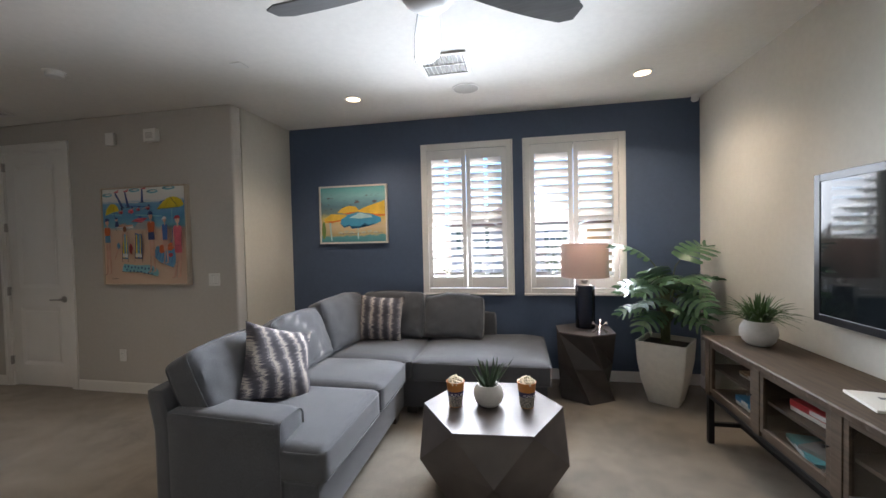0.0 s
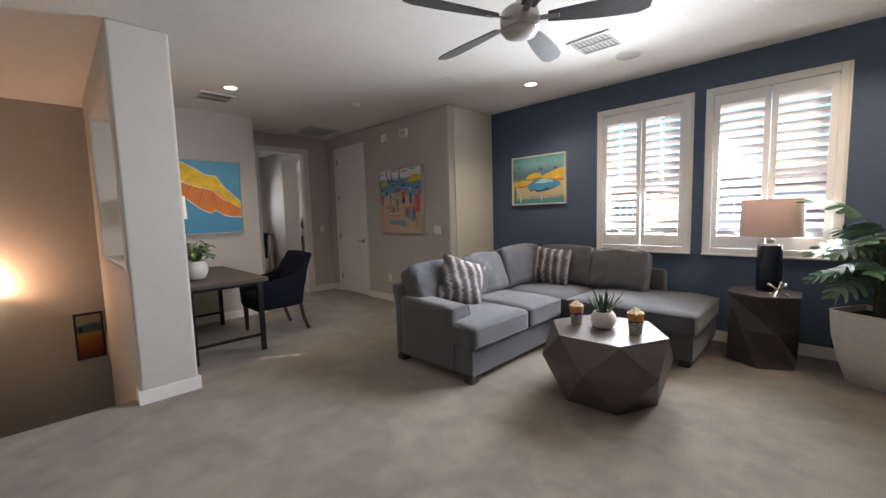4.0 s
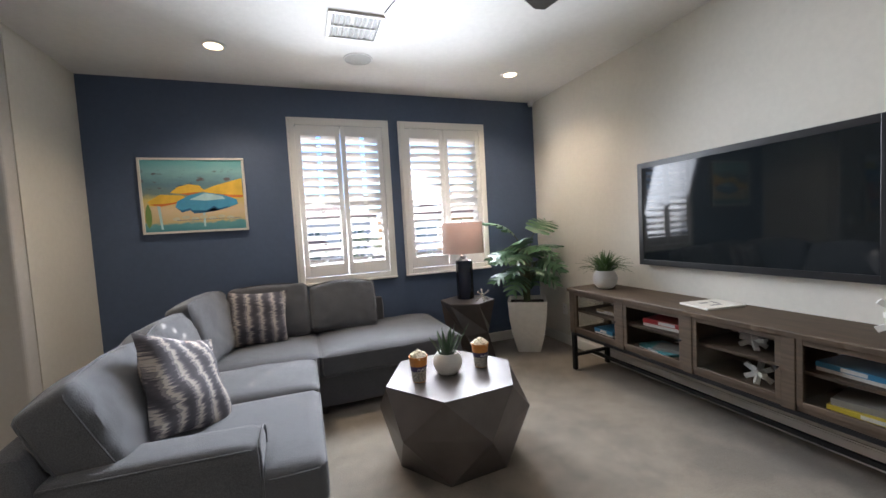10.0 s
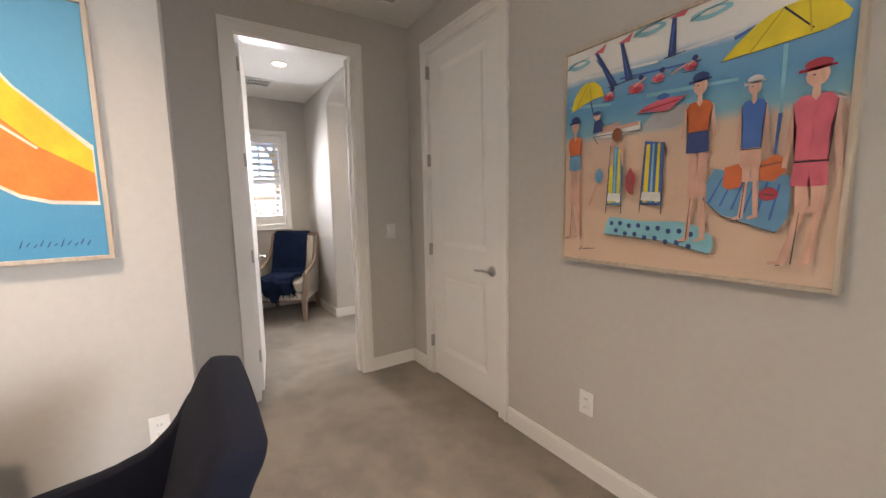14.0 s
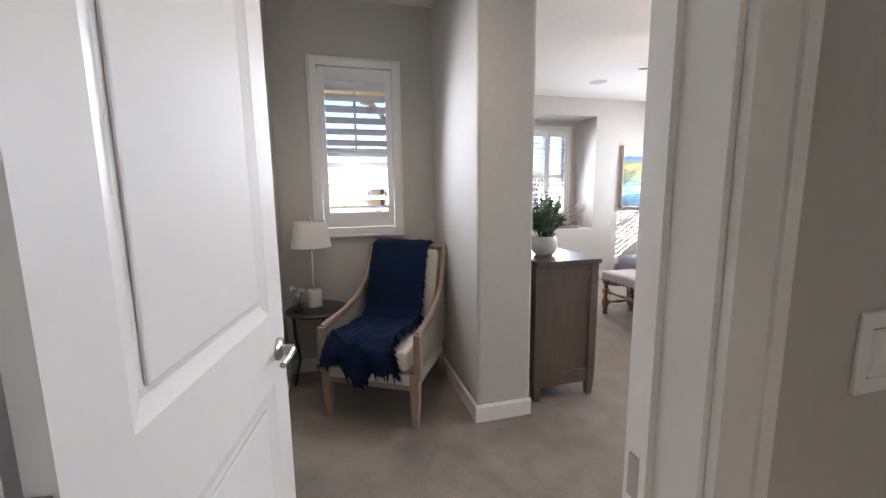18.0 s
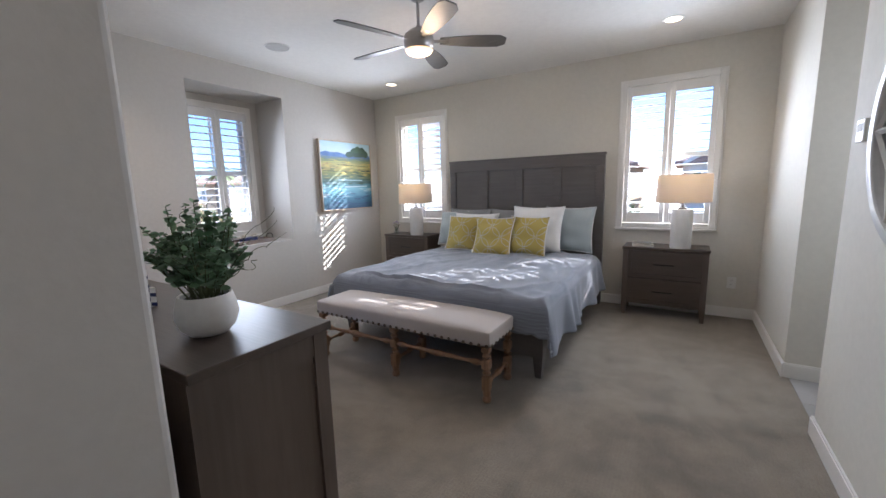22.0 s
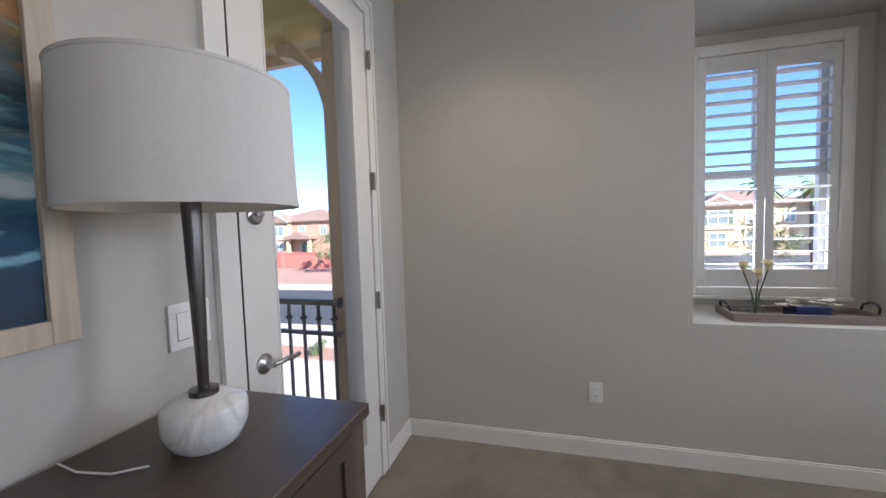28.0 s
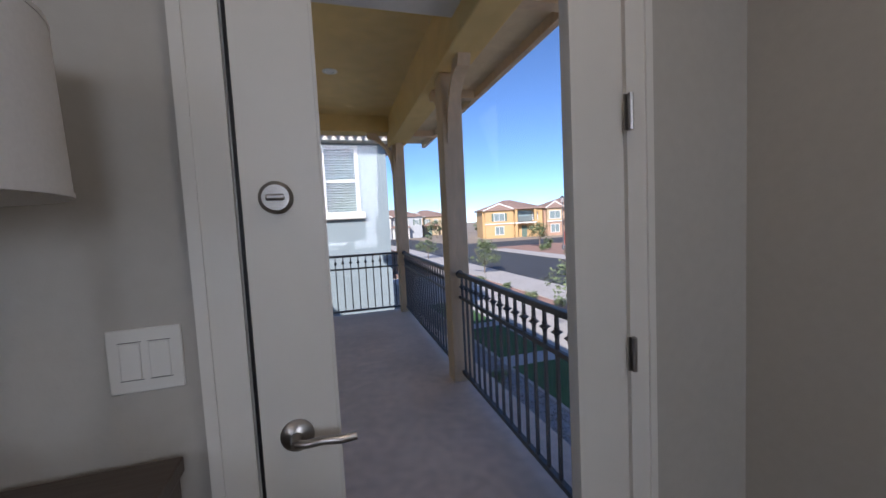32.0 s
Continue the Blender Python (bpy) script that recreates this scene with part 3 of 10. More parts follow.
            part("hinge", box(P(uh - 0.006, 0.018, z - 0.03), P(uh + 0.006, 0.031, z + 0.03), 0.002), M_TRIM, panel)
    return top


window("window_1", "y", 4.72, 1, W1, 2, -33, "white shuttered window in the navy wall, slats half closed", pierced=16)
window("window_2", "y", 4.72, 1, W2, 2, -35, "white shuttered window beside the lamp, slats half closed", pierced=1)
window("window_3", "x", -8.28, -1, W3, 1, -23, "narrow white shuttered window above the alcove armchair")
window("window_4", "y", YB, 1, W4, 2, (6, -22), "white shuttered window beside the bed, slats open")
window("window_5", "y", YB, 1, W5, 2, 1, "white shuttered window above the nightstand, slats open")
window("window_6", "x", -11.0, -1, WN, 2, -3, "white shuttered window deep in the niche, slats open")


def baseboard(name, *runs):
    """Runs (axis, face, way, u0, u1): boards standing in front of a wall's face."""
    prs = []
    for axis, face, way, u0, u1 in runs:
        a, b = face + way * 0.001, face + way * 0.015
        for z0, z1, d in ((0.0, 0.094, 0.0), (0.094, 0.104, -0.005 * way)):
            prs.append(((a, u0, z0), (b + d, u1, z1)) if axis == "x" else ((u0, a, z0), (u1, b + d, z1)))
    return structure(name, boxes(*prs), M_TRIM, "white painted baseboard along the carpet", "baseboard")


baseboard("baseboard_loft", ("y", 4.72, -1, -2.495, XR - 0.015), ("x", XR, -1, -2.6, 4.72), ("x", -2.51, 1, 3.785, 4.72), ("y", 3.80, -1, -4.38, -2.51), ("y", 3.80, -1, -5.58, -5.335), ("x", -5.58, 1, 3.41, 3.80), ("x", -5.58, 1, 2.2, 2.475), ("y", 2.2, 1, -5.58, -4.72), ("x", -4.72, 1, 0.87, 2.215), ("y", 0.855, 1, -4.72, -2.55), ("x", -2.55, 1, 0.47, 0.87), ("y", 0.485, -1, -2.67, -2.55))
baseboard("baseboard_bedroom", ("x", XL, 1, 4.06, YB), ("y", YB, -1, XL, -5.65), ("y", 4.06, 1, -9.03, -8.46), ("y", 4.06, 1, XL, -10.10), ("x", -7.275, 1, 3.645, 4.005), ("y", 3.66, -1, -8.28, -7.275), ("x", -8.28, 1, 2.5, 3.66), ("y", 2.5, 1, -8.28, -7.50), ("y", 2.5, 1, -6.54, -5.70), ("x", -5.65, -1, 3.92, 6.345), ("x", -5.65, -1, 7.075, YB), ("y", 7.09, -1, -5.65, -4.35), ("y", 6.33, 1, -5.65, -4.35))


def casing(name, axis, faces, u0, u1, zt, width=0.075, label="white painted door casing"):
    """Casing on both faces of a wall round an opening from u0 to u1, and the jamb lining between. faces: ((face, way), ...)."""
    prs = []

    def q(p0, p1, ua, ub, za, zb):
        prs.append(((p0, ua, za), (p1, ub, zb)) if axis == "x" else ((ua, p0, za), (ub, p1, zb)))
    for face, way in faces:
        for d0, d1, w0, w1 in ((0.001, 0.014, -0.006, width), (0.014, 0.020, width - 0.022, width)):
            a, b = face + way * d0, face + way * d1
            q(a, b, u0 - w1, u0 - w0, 0, zt + w1)
            q(a, b, u1 + w0, u1 + w1, 0, zt + w1)
            q(a, b, u0 - w0, u1 + w0, zt + w0, zt + w1)
    lo, hi = min(f for f, _ in faces), max(f for f, _ in faces)
    q(lo, hi, u0 + 0.001, u0 + 0.016, 0, zt - 0.001)
    q(lo, hi, u1 - 0.016, u1 - 0.001, 0, zt - 0.001)
    q(lo, hi, u0 + 0.016, u1 - 0.016, zt - 0.016, zt - 0.001)
    return structure(name, boxes(*prs), M_TRIM, label, "trim")


casing("trim_closet", "y", ((3.80, -1), (3.92, 1)), DOOR1[0], DOOR1[1], 2.46)
casing("trim_bedroom_door", "x", ((-5.58, 1), (-5.70, -1)), DOOR2[0], DOOR2[1], 2.46)
casing("trim_balcony_door", "y", ((4.06, 1), (3.90, -1)), DOOR3[0], DOOR3[1], 2.46)
casing("trim_alcove_closet", "y", ((2.50, 1), (2.38, -1)), DOOR4[0], DOOR4[1], 2.46)
structure("doorstop_bedroom", boxes(((-5.66, 2.566, 0), (-5.648, 2.578, 2.44)), ((-5.66, 3.307, 0), (-5.648, 3.319, 2.44))), M_TRIM, "white door stop in the jamb", "trim")


def lever(parent, at, side, way=1, mat=None):
    """A lever handle: round rose and curved grip. side: the lever points along +x (1) or -x; way: out of the door along local +y or -y."""
    mat = mat or M_NICKEL
    hd = part("handle", turn(lathe([(0, 0), (0.033, 0), (0.033, 0.006), (0.026, 0.012), (0.012, 0.016), (0.011, 0.045), (0, 0.046)], 24), pose(*at, -90 * way, 0, 0)), mat, parent, "brushed nickel lever handle", True)
    x, y, z = at
    g = tube([(x, y + way * 0.04, z), (x + side * 0.02, y + way * 0.05, z + 0.002), (x + side * 0.05, y + way * 0.052, z + 0.004), (x + side * 0.085, y + way * 0.05, z - 0.002), (x + side * 0.115, y + way * 0.048, z - 0.001)], 0.0085, 10)
    part("lever", g, mat, hd, smooth=True)
    return hd


def panel_door(name, label, width, height, at, rz, knob_x, hinge_x, hinge_ways=(1,)):
    """A two-panel door; its leaf runs along local x from 0 to width, faces at y = +-0.0175."""
    d = thing(name, label, "door", at, rz, kind="structure")
    leaf = bmesh.new()
    T = 0.0175
    st = 0.115
    zs = [0.0, 0.215, 0.83, 1.03, height - 0.125, height]
    prs = [((0, -T, 0), (st, T, height)), ((width - st, -T, 0), (width, T, height))]
    prs += [((st, -T, zs[0]), (width - st, T, zs[1])), ((st, -T, zs[2]), (width - st, T, zs[3])), ((st, -T, zs[4]), (width - st, T, zs[5]))]
    prs += [((st, -0.006, zs[1]), (width - st, 0.006, zs[2])), ((st, -0.006, zs[3]), (width - st, 0.006, zs[4]))]
    part("leaf", boxes(*prs), M_TRIM, d)
    for za, zb in ((zs[1], zs[2]), (zs[3], zs[4])):
        for s in (-1, 1):
            # sloped moulding and raised field
            mo = bmesh.new()
            k = 0.035
            o = [(st, za), (width - st, za), (width - st, zb), (st, zb)]
            i = [(st + k, za + k), (width - st - k, za + k), (width - st - k, zb - k), (st + k, zb - k)]
            vo = [mo.verts.new((p[0], s * (T - 0.0005), p[1])) for p in o]
            vi = [mo.verts.new((p[0], s * 0.0065, p[1])) for p in i]
            for j in range(4):
                mo.faces.new((vo[j], vo[(j + 1) % 4], vi[(j + 1) % 4], vi[j]))
            part("moulding", mo, M_TRIM, d)
            part("raised_field", box((st + k + 0.012, s * 0.006, za + k + 0.012), (width - st - k - 0.012, s * 0.0125, zb - k - 0.012), 0.005), M_TRIM, d)
    for s in (-1, 1):
        lever(d, (knob_x, s * T, 0.912), 1 if knob_x < width / 2 else -1, s)
    part("latch_plate", box((width - 0.0005 if knob_x > width / 2 else -0.002, -0.011, 0.885), (width + 0.002 if knob_x > width / 2 else 0.0005, 0.011, 0.945)), M_NICKEL, d)
    for z in (0.22, 0.95, 1.62, 2.25):
        for s in hinge_ways:
            part("hinge", join(tube([(hinge_x, s * (T + 0.026), z), (hinge_x, s * (T + 0.026), z + 0.09)], 0.0085, 8), box((hinge_x - 0.001, s * (T - 0.03), z), (hinge_x + 0.001, s * (T + 0.026), z + 0.09))), M_NICKEL, d, "nickel hinge", True)
    return d


# closet door, shut, hinged on its far side
panel_door("door_1", "white two-panel closet door, shut", 0.762, 2.43, (DOOR1[0] + 0.019, 3.823, 0.012), 0, 0.70, -0.004, (-1,))
# bedroom door, standing open into the room
ANG2 = 170.6
panel_door("door_2", "white two-panel bedroom door, standing wide open", 0.765, 2.43, (-5.712, 2.588, 0.012), ANG2, 0.70, -0.003, (1,))
structure("strike_plate", box((-5.692, 3.3165, 0.90), (-5.662, 3.3195, 0.97)), M_NICKEL, "nickel strike plate on the door jamb", "trim")
structure("closet_strike_plate", box((-7.4045, 2.42, 0.90), (-7.4015, 2.45, 0.97)), M_NICKEL, "nickel strike plate on the closet jamb", "trim")

# balcony door: one large glass light in a white frame
bd = thing("door_3", "white glazed balcony door with a full-length pane, shut", "door", (0, 0, 0), kind="structure")
DX0, DX1 = DOOR3[0] + 0.018, DOOR3[1] - 0.018
GX0, GX1, GZ0, GZ1 = -9.865, -9.265, 0.27, 2.30
part("leaf", boxes(((DX0, 4.025, 0.015), (GX0, 4.07, 2.44)), ((GX1, 4.025, 0.015), (DX1, 4.07, 2.44)), ((GX0, 4.025, 0.015), (GX1, 4.07, GZ0)), ((GX0, 4.025, GZ1), (GX1, 4.07, 2.44))), M_TRIM, bd)
part("glass_bead", boxes(((GX0 - 0.001, 4.062, GZ0), (GX0 + 0.006, 4.073, GZ1)), ((GX1 - 0.006, 4.062, GZ0), (GX1 + 0.001, 4.073, GZ1)), ((GX0 + 0.006, 4.062, GZ0), (GX1 - 0.006, 4.073, GZ0 + 0.006)), ((GX0 + 0.006, 4.062, GZ1 - 0.006), (GX1 - 0.006, 4.073, GZ1)), bevel=0.001), M_TRIM, bd)
pn = part("pane", box((GX0, 4.044, GZ0), (GX1, 4.050, GZ1)), M_GLASS, bd)
pn.visible_shadow = False
# black filler drawn for the shaded gap between leaf and jamb
part("weatherstrip", box((DX1 + 0.001, 4.03, 0.015), (DX1 + 0.007, 4.071, 2.44)), M_BLACK, bd, "dark strip drawn for the shaded gap beside the leaf")
lever(bd, (-9.185, 4.07, 0.928), -1, 1)
part("deadbolt", turn(lathe([(0, 0), (0.032, 0), (0.032, 0.008), (0.025, 0.014), (0, 0.014)], 28), pose(-9.18, 4.07, 1.41, -90, 0, 0)), M_NICKEL, bd, "nickel deadbolt with thumb turn", True)
part("thumb_turn", box((-9.197, 4.083, 1.404), (-9.163, 4.098, 1.416), 0.004), M_NICKEL, bd)
for z in (0.315, 0.93, 1.555, 2.17):
    part("hinge", join(tube([(DX0 - 0.008, 4.092, z), (DX0 - 0.008, 4.092, z + 0.09)], 0.007, 8), box((DX0 - 0.018, 4.0805, z), (DX0 + 0.004, 4.084, z + 0.09))), M_NICKEL, bd, "nickel hinge", True)
structure("threshold", box((DOOR3[0], 3.9, 0.0), (DOOR3[1], 4.06, 0.014), 0.004), M_NICKEL, "metal balcony door threshold", "trim")


def wall_plate(name, label, category, at, normal, w=0.075, h=0.118, keys=1, outlet=False):
    """A switch or socket plate; normal: '+x', '-x', '+y' or '-y'."""
    rz = {"-y": 0, "+x": 90, "+y": 180, "-x": -90}[normal]
    t = thing(name, label, category, at, rz)
    part("plate", box((-w / 2, -0.007, -h / 2), (w / 2, 0.0, h / 2), 0.0025), M_PLAST, t)
    if outlet:
        for z in (-0.021, 0.021):
            sk = part("socket", box((-0.017, -0.0095, z - 0.014), (0.017, -0.006, z + 0.014), 0.003), M_PLAST, t)
            for x in (-0.006, 0.006):
                part("slot", box((x - 0.001, -0.0099, z - 0.004), (x + 0.001, -0.0094, z + 0.006)), M_BLACK, sk)
    else:
        for i in range(keys):
            x = (i - (keys - 1) / 2) * 0.046
            rk = part("rocker", box((x - 0.0165, -0.0105, -0.034), (x + 0.0165, -0.006, 0.034), 0.002), M_PLAST, t)
            for z in (-0.035, 0.035):
                part("rocker_gap", box((x - 0.018, -0.0078, z - 0.0005), (x + 0.018, -0.0068, z + 0.0005)), M_BLACK, rk)
    return t


wall_plate("light_switch", "white double rocker switch plate on the gallery wall", "light switch", (-2.75, 3.80, 1.125), "-y", 0.118, 0.118, 2)
wall_plate("wall_outlet", "white wall outlet low on the gallery wall", "outlet", (-3.83, 3.80, 0.37), "-y", outlet=True)
wall_plate("light_switch", "white single switch plate beside the bedroom doorway", "light switch", (-5.58, 3.61, 1.14), "+x")
wall_plate("wall_outlet", "white wall outlet low on the desk wall", "outlet", (-4.72, 2.06, 0.40), "+x", outlet=True)
wall_plate("light_switch", "white double rocker switch plate beside the balcony door", "light switch", (-8.937, 4.06, 1.122), "+y", 0.118, 0.118, 2)
wall_plate("wall_outlet", "white wall outlet low on the niche wall", "outlet", (XL, 5.208, 0.376), "+x", outlet=True)
wall_plate("wall_outlet", "white wall outlet under the meadow painting", "outlet", (XL, 7.30, 0.38), "+x", outlet=True)
wall_plate("wall_outlet", "white wall outlet beside the nightstand", "outlet", (-5.86, YB, 0.36), "-y", outlet=True)
wall_plate("wall_outlet", "white wall outlet beside the potted plant", "outlet", (XR, 4.25, 0.38), "-x", outlet=True)
# arched head over the way from the entry into the bedroom
def arch_head():
    x0, x1, zs, zc = -7.275, -5.70, 2.50, 2.66
    out = [(x0, CE), (x0, zs)]
    cx, hw = (x0 + x1) / 2, (x1 - x0) / 2
    for i in range(1, 24):
        q = math.pi * (1 - i / 24)
        out.append((cx + hw * math.cos(q), zs + (zc - zs) * math.sin(q)))
    out += [(x1, zs), (x1, CE)]
    return prism([(p[1], p[0]) for p in out], "y", 3.66, 4.005)


structure("arch_bedroom", arch_head(), M_WALL, "shallow greige arch over the bedroom entry", "arch")

# ---- shared shapes for furniture ----
def rounded(a, b, r=0.04, crown=0.0, cuts=7, wob=0.0, seed=0.0):
    """A stuffed block: a box with soft edges and a crowned top."""
    bm = bmesh.new()
    a, b = Vector([min(p) for p in zip(a, b)]), Vector([max(p) for p in zip(a, b)])
    bm_box(bm, (-1, -1, -1), (1, 1, 1))
    bmesh.ops.subdivide_edges(bm, edges=bm.edges[:], cuts=cuts, use_grid_fill=True)
    c, h = (a + b) / 2, (b - a) / 2
    for v in bm.verts:
        u = v.co.copy()
        # spread the rings towards the edges
        p = Vector([math.copysign(abs(q) ** 0.75, q) * k for q, k in zip(u, h)])
        inn = Vector([max(-(k - r), min(k - r, q)) for q, k in zip(p, h)])
        d = p - inn
        if d.length > 1e-6:
            p = inn + d.normalized() * r
        if crown and u.z > 0:
            p.z += crown * (1 - u.x ** 2) * (1 - u.y ** 2) * u.z
        if wob:
            p += noise.noise_vector((p + c) * 4.0 + Vector((seed, seed, 0))) * wob
        v.co = c + p
    return bm


def cushion(w, h, t, n=16, pinch=0.06, seed=0.0, wob=0.006, full=2.4):
    """A square throw pillow standing in the local xz plane, its middle at the origin; drawn-in edges, pointed corners."""
    bm = bmesh.new()
    grid = {}
    for s in (1, -1):
        for i in range(n + 1):
            for k in range(n + 1):
                u, v = 2 * i / n - 1, 2 * k / n - 1
                edge = abs(u) == 1 or abs(v) == 1
                if edge and s == -1:
                    grid[i, k, s] = grid[i, k, 1]
                    continue
                x = u * w / 2 * (1 - pinch * (1 - v * v) ** 1.0 * abs(u) ** 3)
                z = v * h / 2 * (1 - pinch * (1 - u * u) ** 1.0 * abs(v) ** 3)
                y = s * t / 2 * ((1 - abs(u) ** full) * (1 - abs(v) ** full)) ** 0.6
                if not edge:
                    y += noise.noise(Vector((x * 7 + seed, s * 3.1 + seed, z * 7))) * wob * 2
                grid[i, k, s] = bm.verts.new((x, y, z))
        for i in range(n):
            for k in range(n):
                q = [grid[i, k, s], grid[i + 1, k, s], grid[i + 1, k + 1, s], grid[i, k + 1, s]]
                bm.faces.new(q if s == -1 else q[::-1])
    return bm


def rim(w, h, r, pinch=0.06, n=10):
    """A piping cord round a throw pillow."""
    pts = []
    for j in range(4 * n):
        q, f = divmod(j, n)
        s = 2 * f / n - 1
        u, v = ((s, -1), (1, s), (-s, 1), (-1, -s))[q]
        pts.append((u * w / 2 * (1 - pinch * (1 - v * v) * abs(u) ** 3), 0, v * h / 2 * (1 - pinch * (1 - u * u) * abs(v) ** 3)))
    pts.append(pts[0])
    return tube(pts, r, 6)


def loop_cord(a, b, z, r=0.005, corner=0.04):
    """A piping cord lying round a rectangle."""
    x0, y0, x1, y1 = a[0], a[1], b[0], b[1]
    pts = []
    for cx, cy, q0 in ((x1 - corner, y1 - corner, 0), (x0 + corner, y1 - corner, 90), (x0 + corner, y0 + corner, 180), (x1 - corner, y0 + corner, 270)):
        for q in range(0, 91, 30):
            pts.append((cx + corner * math.cos(radians(q0 + q)), cy + corner * math.sin(radians(q0 + q)), z))
    pts.append(pts[0])
    return tube(pts, r, 6)


def ring_solid(rings, cap=True):
    """A faceted body from rings of points with alternating turns (each ring the same count), joined by triangles."""
    bm = bmesh.new()
    vs = [[bm.verts.new(p) for p in ring] for ring in rings]
    n = len(vs[0])
    for lo, hi in zip(vs, vs[1:]):
        for i in range(n):
            bm.faces.new((lo[i], lo[(i + 1) % n], hi[i]))
            bm.faces.new((lo[(i + 1) % n], hi[(i + 1) % n], hi[i]))
    bm.faces.new(vs[0][::-1])
    bm.faces.new(vs[-1])
    return bm


def polygon_ring(n, r, z, start, sx=1.0, sy=1.0):
    return [(r * sx * math.cos(radians(start + 360 * i / n)), r * sy * math.sin(radians(start + 360 * i / n)), z) for i in range(n)]


M_SOFA = shade("grey_sofa_linen", (0.088, 0.091, 0.100), 0.95, grain=0.30, scale=230, blotch=0.10, blotch_scale=5, bump=0.6, bump_scale=260, sheen=0.25)
M_DARKW = wood("dark_stained_wood", (0.030, 0.024, 0.020), (0.045, 0.036, 0.030), 0.4)
M_OAK = wood("weathered_brown_oak", (0.055, 0.036, 0.022), (0.094, 0.063, 0.038), 0.7, "y", 7)
M_DESK = wood("dark_brown_desk_wood", (0.048, 0.037, 0.028), (0.072, 0.056, 0.042), 0.5, "x", 6)
M_CERAM = shade("matte_white_ceramic", (0.62, 0.60, 0.56), 0.55, grain=0.05, scale=40, blotch=0.04)
M_POT = shade("white_fibre_planter", (0.66, 0.63, 0.57), 0.7, grain=0.06, scale=25, bump=0.2, bump_scale=60)
M_SOIL = shade("potting_soil", (0.03, 0.022, 0.016), 0.95, grain=0.4, scale=60, bump=0.8, bump_scale=60)
M_BRONZE = shade("burnished_bronze_clad", (0.115, 0.098, 0.090), 0.38, 0.35, grain=0.18, scale=5, blotch=0.12, blotch_scale=3, bump=0.06, bump_scale=20)
M_SIDEB = shade("dark_clad_wood", (0.060, 0.052, 0.050), 0.5, 0.15, grain=0.15, scale=9, blotch=0.1)


def leaf_mat(name, dark, light, rough=0.45):
    m = shade(name, dark, rough, grain=0.5, scale=14, second=light, sheen=0.0)
    nt = m.node_tree
    b = nt.nodes["Principled BSDF"]
    src = b.inputs["Base Color"].links[0].from_socket
    geo = nt.nodes.new("ShaderNodeNewGeometry")
    r = nt.nodes.new("ShaderNodeMapRange")
    r.inputs["To Min"].default_value, r.inputs["To Max"].default_value = 0.65, 1.35
    nt.links.new(geo.outputs["Random Per Island"], r.inputs["Value"])
    mul = nt.nodes.new("ShaderNodeVectorMath")
    mul.operation = "SCALE"
    nt.links.new(src, mul.inputs[0])
    nt.links.new(r.outputs[0], mul.inputs["Scale"])
    nt.links.new(mul.outputs[0], b.inputs["Base Color"])
    return m


M_LEAF = leaf_mat("green_leaf", (0.028, 0.070, 0.028), (0.060, 0.13, 0.055))
M_MONST = leaf_mat("split_leaf", (0.040, 0.095, 0.042), (0.085, 0.17, 0.08), 0.4)
M_BROAD = leaf_mat("broad_leaf", (0.040, 0.110, 0.030), (0.095, 0.20, 0.060), 0.35)
M_EUCA = leaf_mat("eucalyptus_leaf", (0.080, 0.165, 0.080), (0.19, 0.30, 0.17), 0.45)
M_ALOE = leaf_mat("aloe_leaf", (0.030, 0.060, 0.032), (0.07, 0.115, 0.06), 0.5)
M_GRASS = leaf_mat("grass_blade", (0.035, 0.085, 0.020), (0.09, 0.17, 0.05), 0.5)
M_STEM = shade("plant_stem", (0.07, 0.085, 0.03), 0.7, grain=0.3, scale=30)


# ---- loft: sectional sofa ----
def boxed_cushion(w, h, t, seed):
    """A boxed back cushion standing in the local xz plane: a plump front, a side band, and creases that run in from the corners."""
    bm = rounded((-w / 2, -t / 2, -h / 2), (w / 2, t / 2, h / 2), 0.034, 0, 17)
    for v in bm.verts:
        x, y, z = v.co
        u, q, k = x / (w / 2), z / (h / 2), y / (t / 2)
        face = max(0.0, 1 - u * u) ** 0.6 * max(0.0, 1 - q * q) ** 0.6
        y += k * 0.046 * face
        z += 0.022 * (1 - u * u) * max(0.0, q) - 0.012 * u * u * max(0.0, q) ** 2
        x *= 1 + 0.025 * (1 - q * q)
        # creases
        fold = noise.noise(Vector((u * 2.3 + seed, q * 5.5 + u * 2.2, seed))) * 0.5 + abs(noise.noise(Vector((u * 3.4 - q * 1.6, q * 1.8 + seed, 3.0)))) - 0.2
        y += k * 0.024 * fold * (0.35 + 0.65 * max(abs(u), abs(q)))
        z += 0.016 * noise.noise(Vector((x * 6 + seed, y * 4, z * 3)))
        v.co = (x, y, z)
    return bm


def band_cord(w, h, y, r=0.0045):
    """The piping along one edge of a boxed cushion's band."""
    pts = []
    for cx, cz, q0 in ((1, 1, 0), (-1, 1, 90), (-1, -1, 180), (1, -1, 270)):
        for q in (0, 30, 60, 90):
            pts.append((cx * (w / 2 - 0.036) + 0.032 * math.cos(radians(q0 + q)), y, cz * (h / 2 - 0.036) + 0.032 * math.sin(radians(q0 + q))))
    n = len(pts)
    fine = [Vector(pts[i]).lerp(Vector(pts[(i + 1) % n]), k / 4) for i in range(n) for k in range(4)]
    out = []
    for x, yy, z in fine:
        u, q = x / (w / 2), z / (h / 2)
        out.append((x * (1 + 0.025 * (1 - q * q)), yy, z + 0.022 * (1 - u * u) * max(0.0, q) - 0.012 * u * u * max(0.0, q) ** 2))
    return tube(out + [out[0]], r, 6)


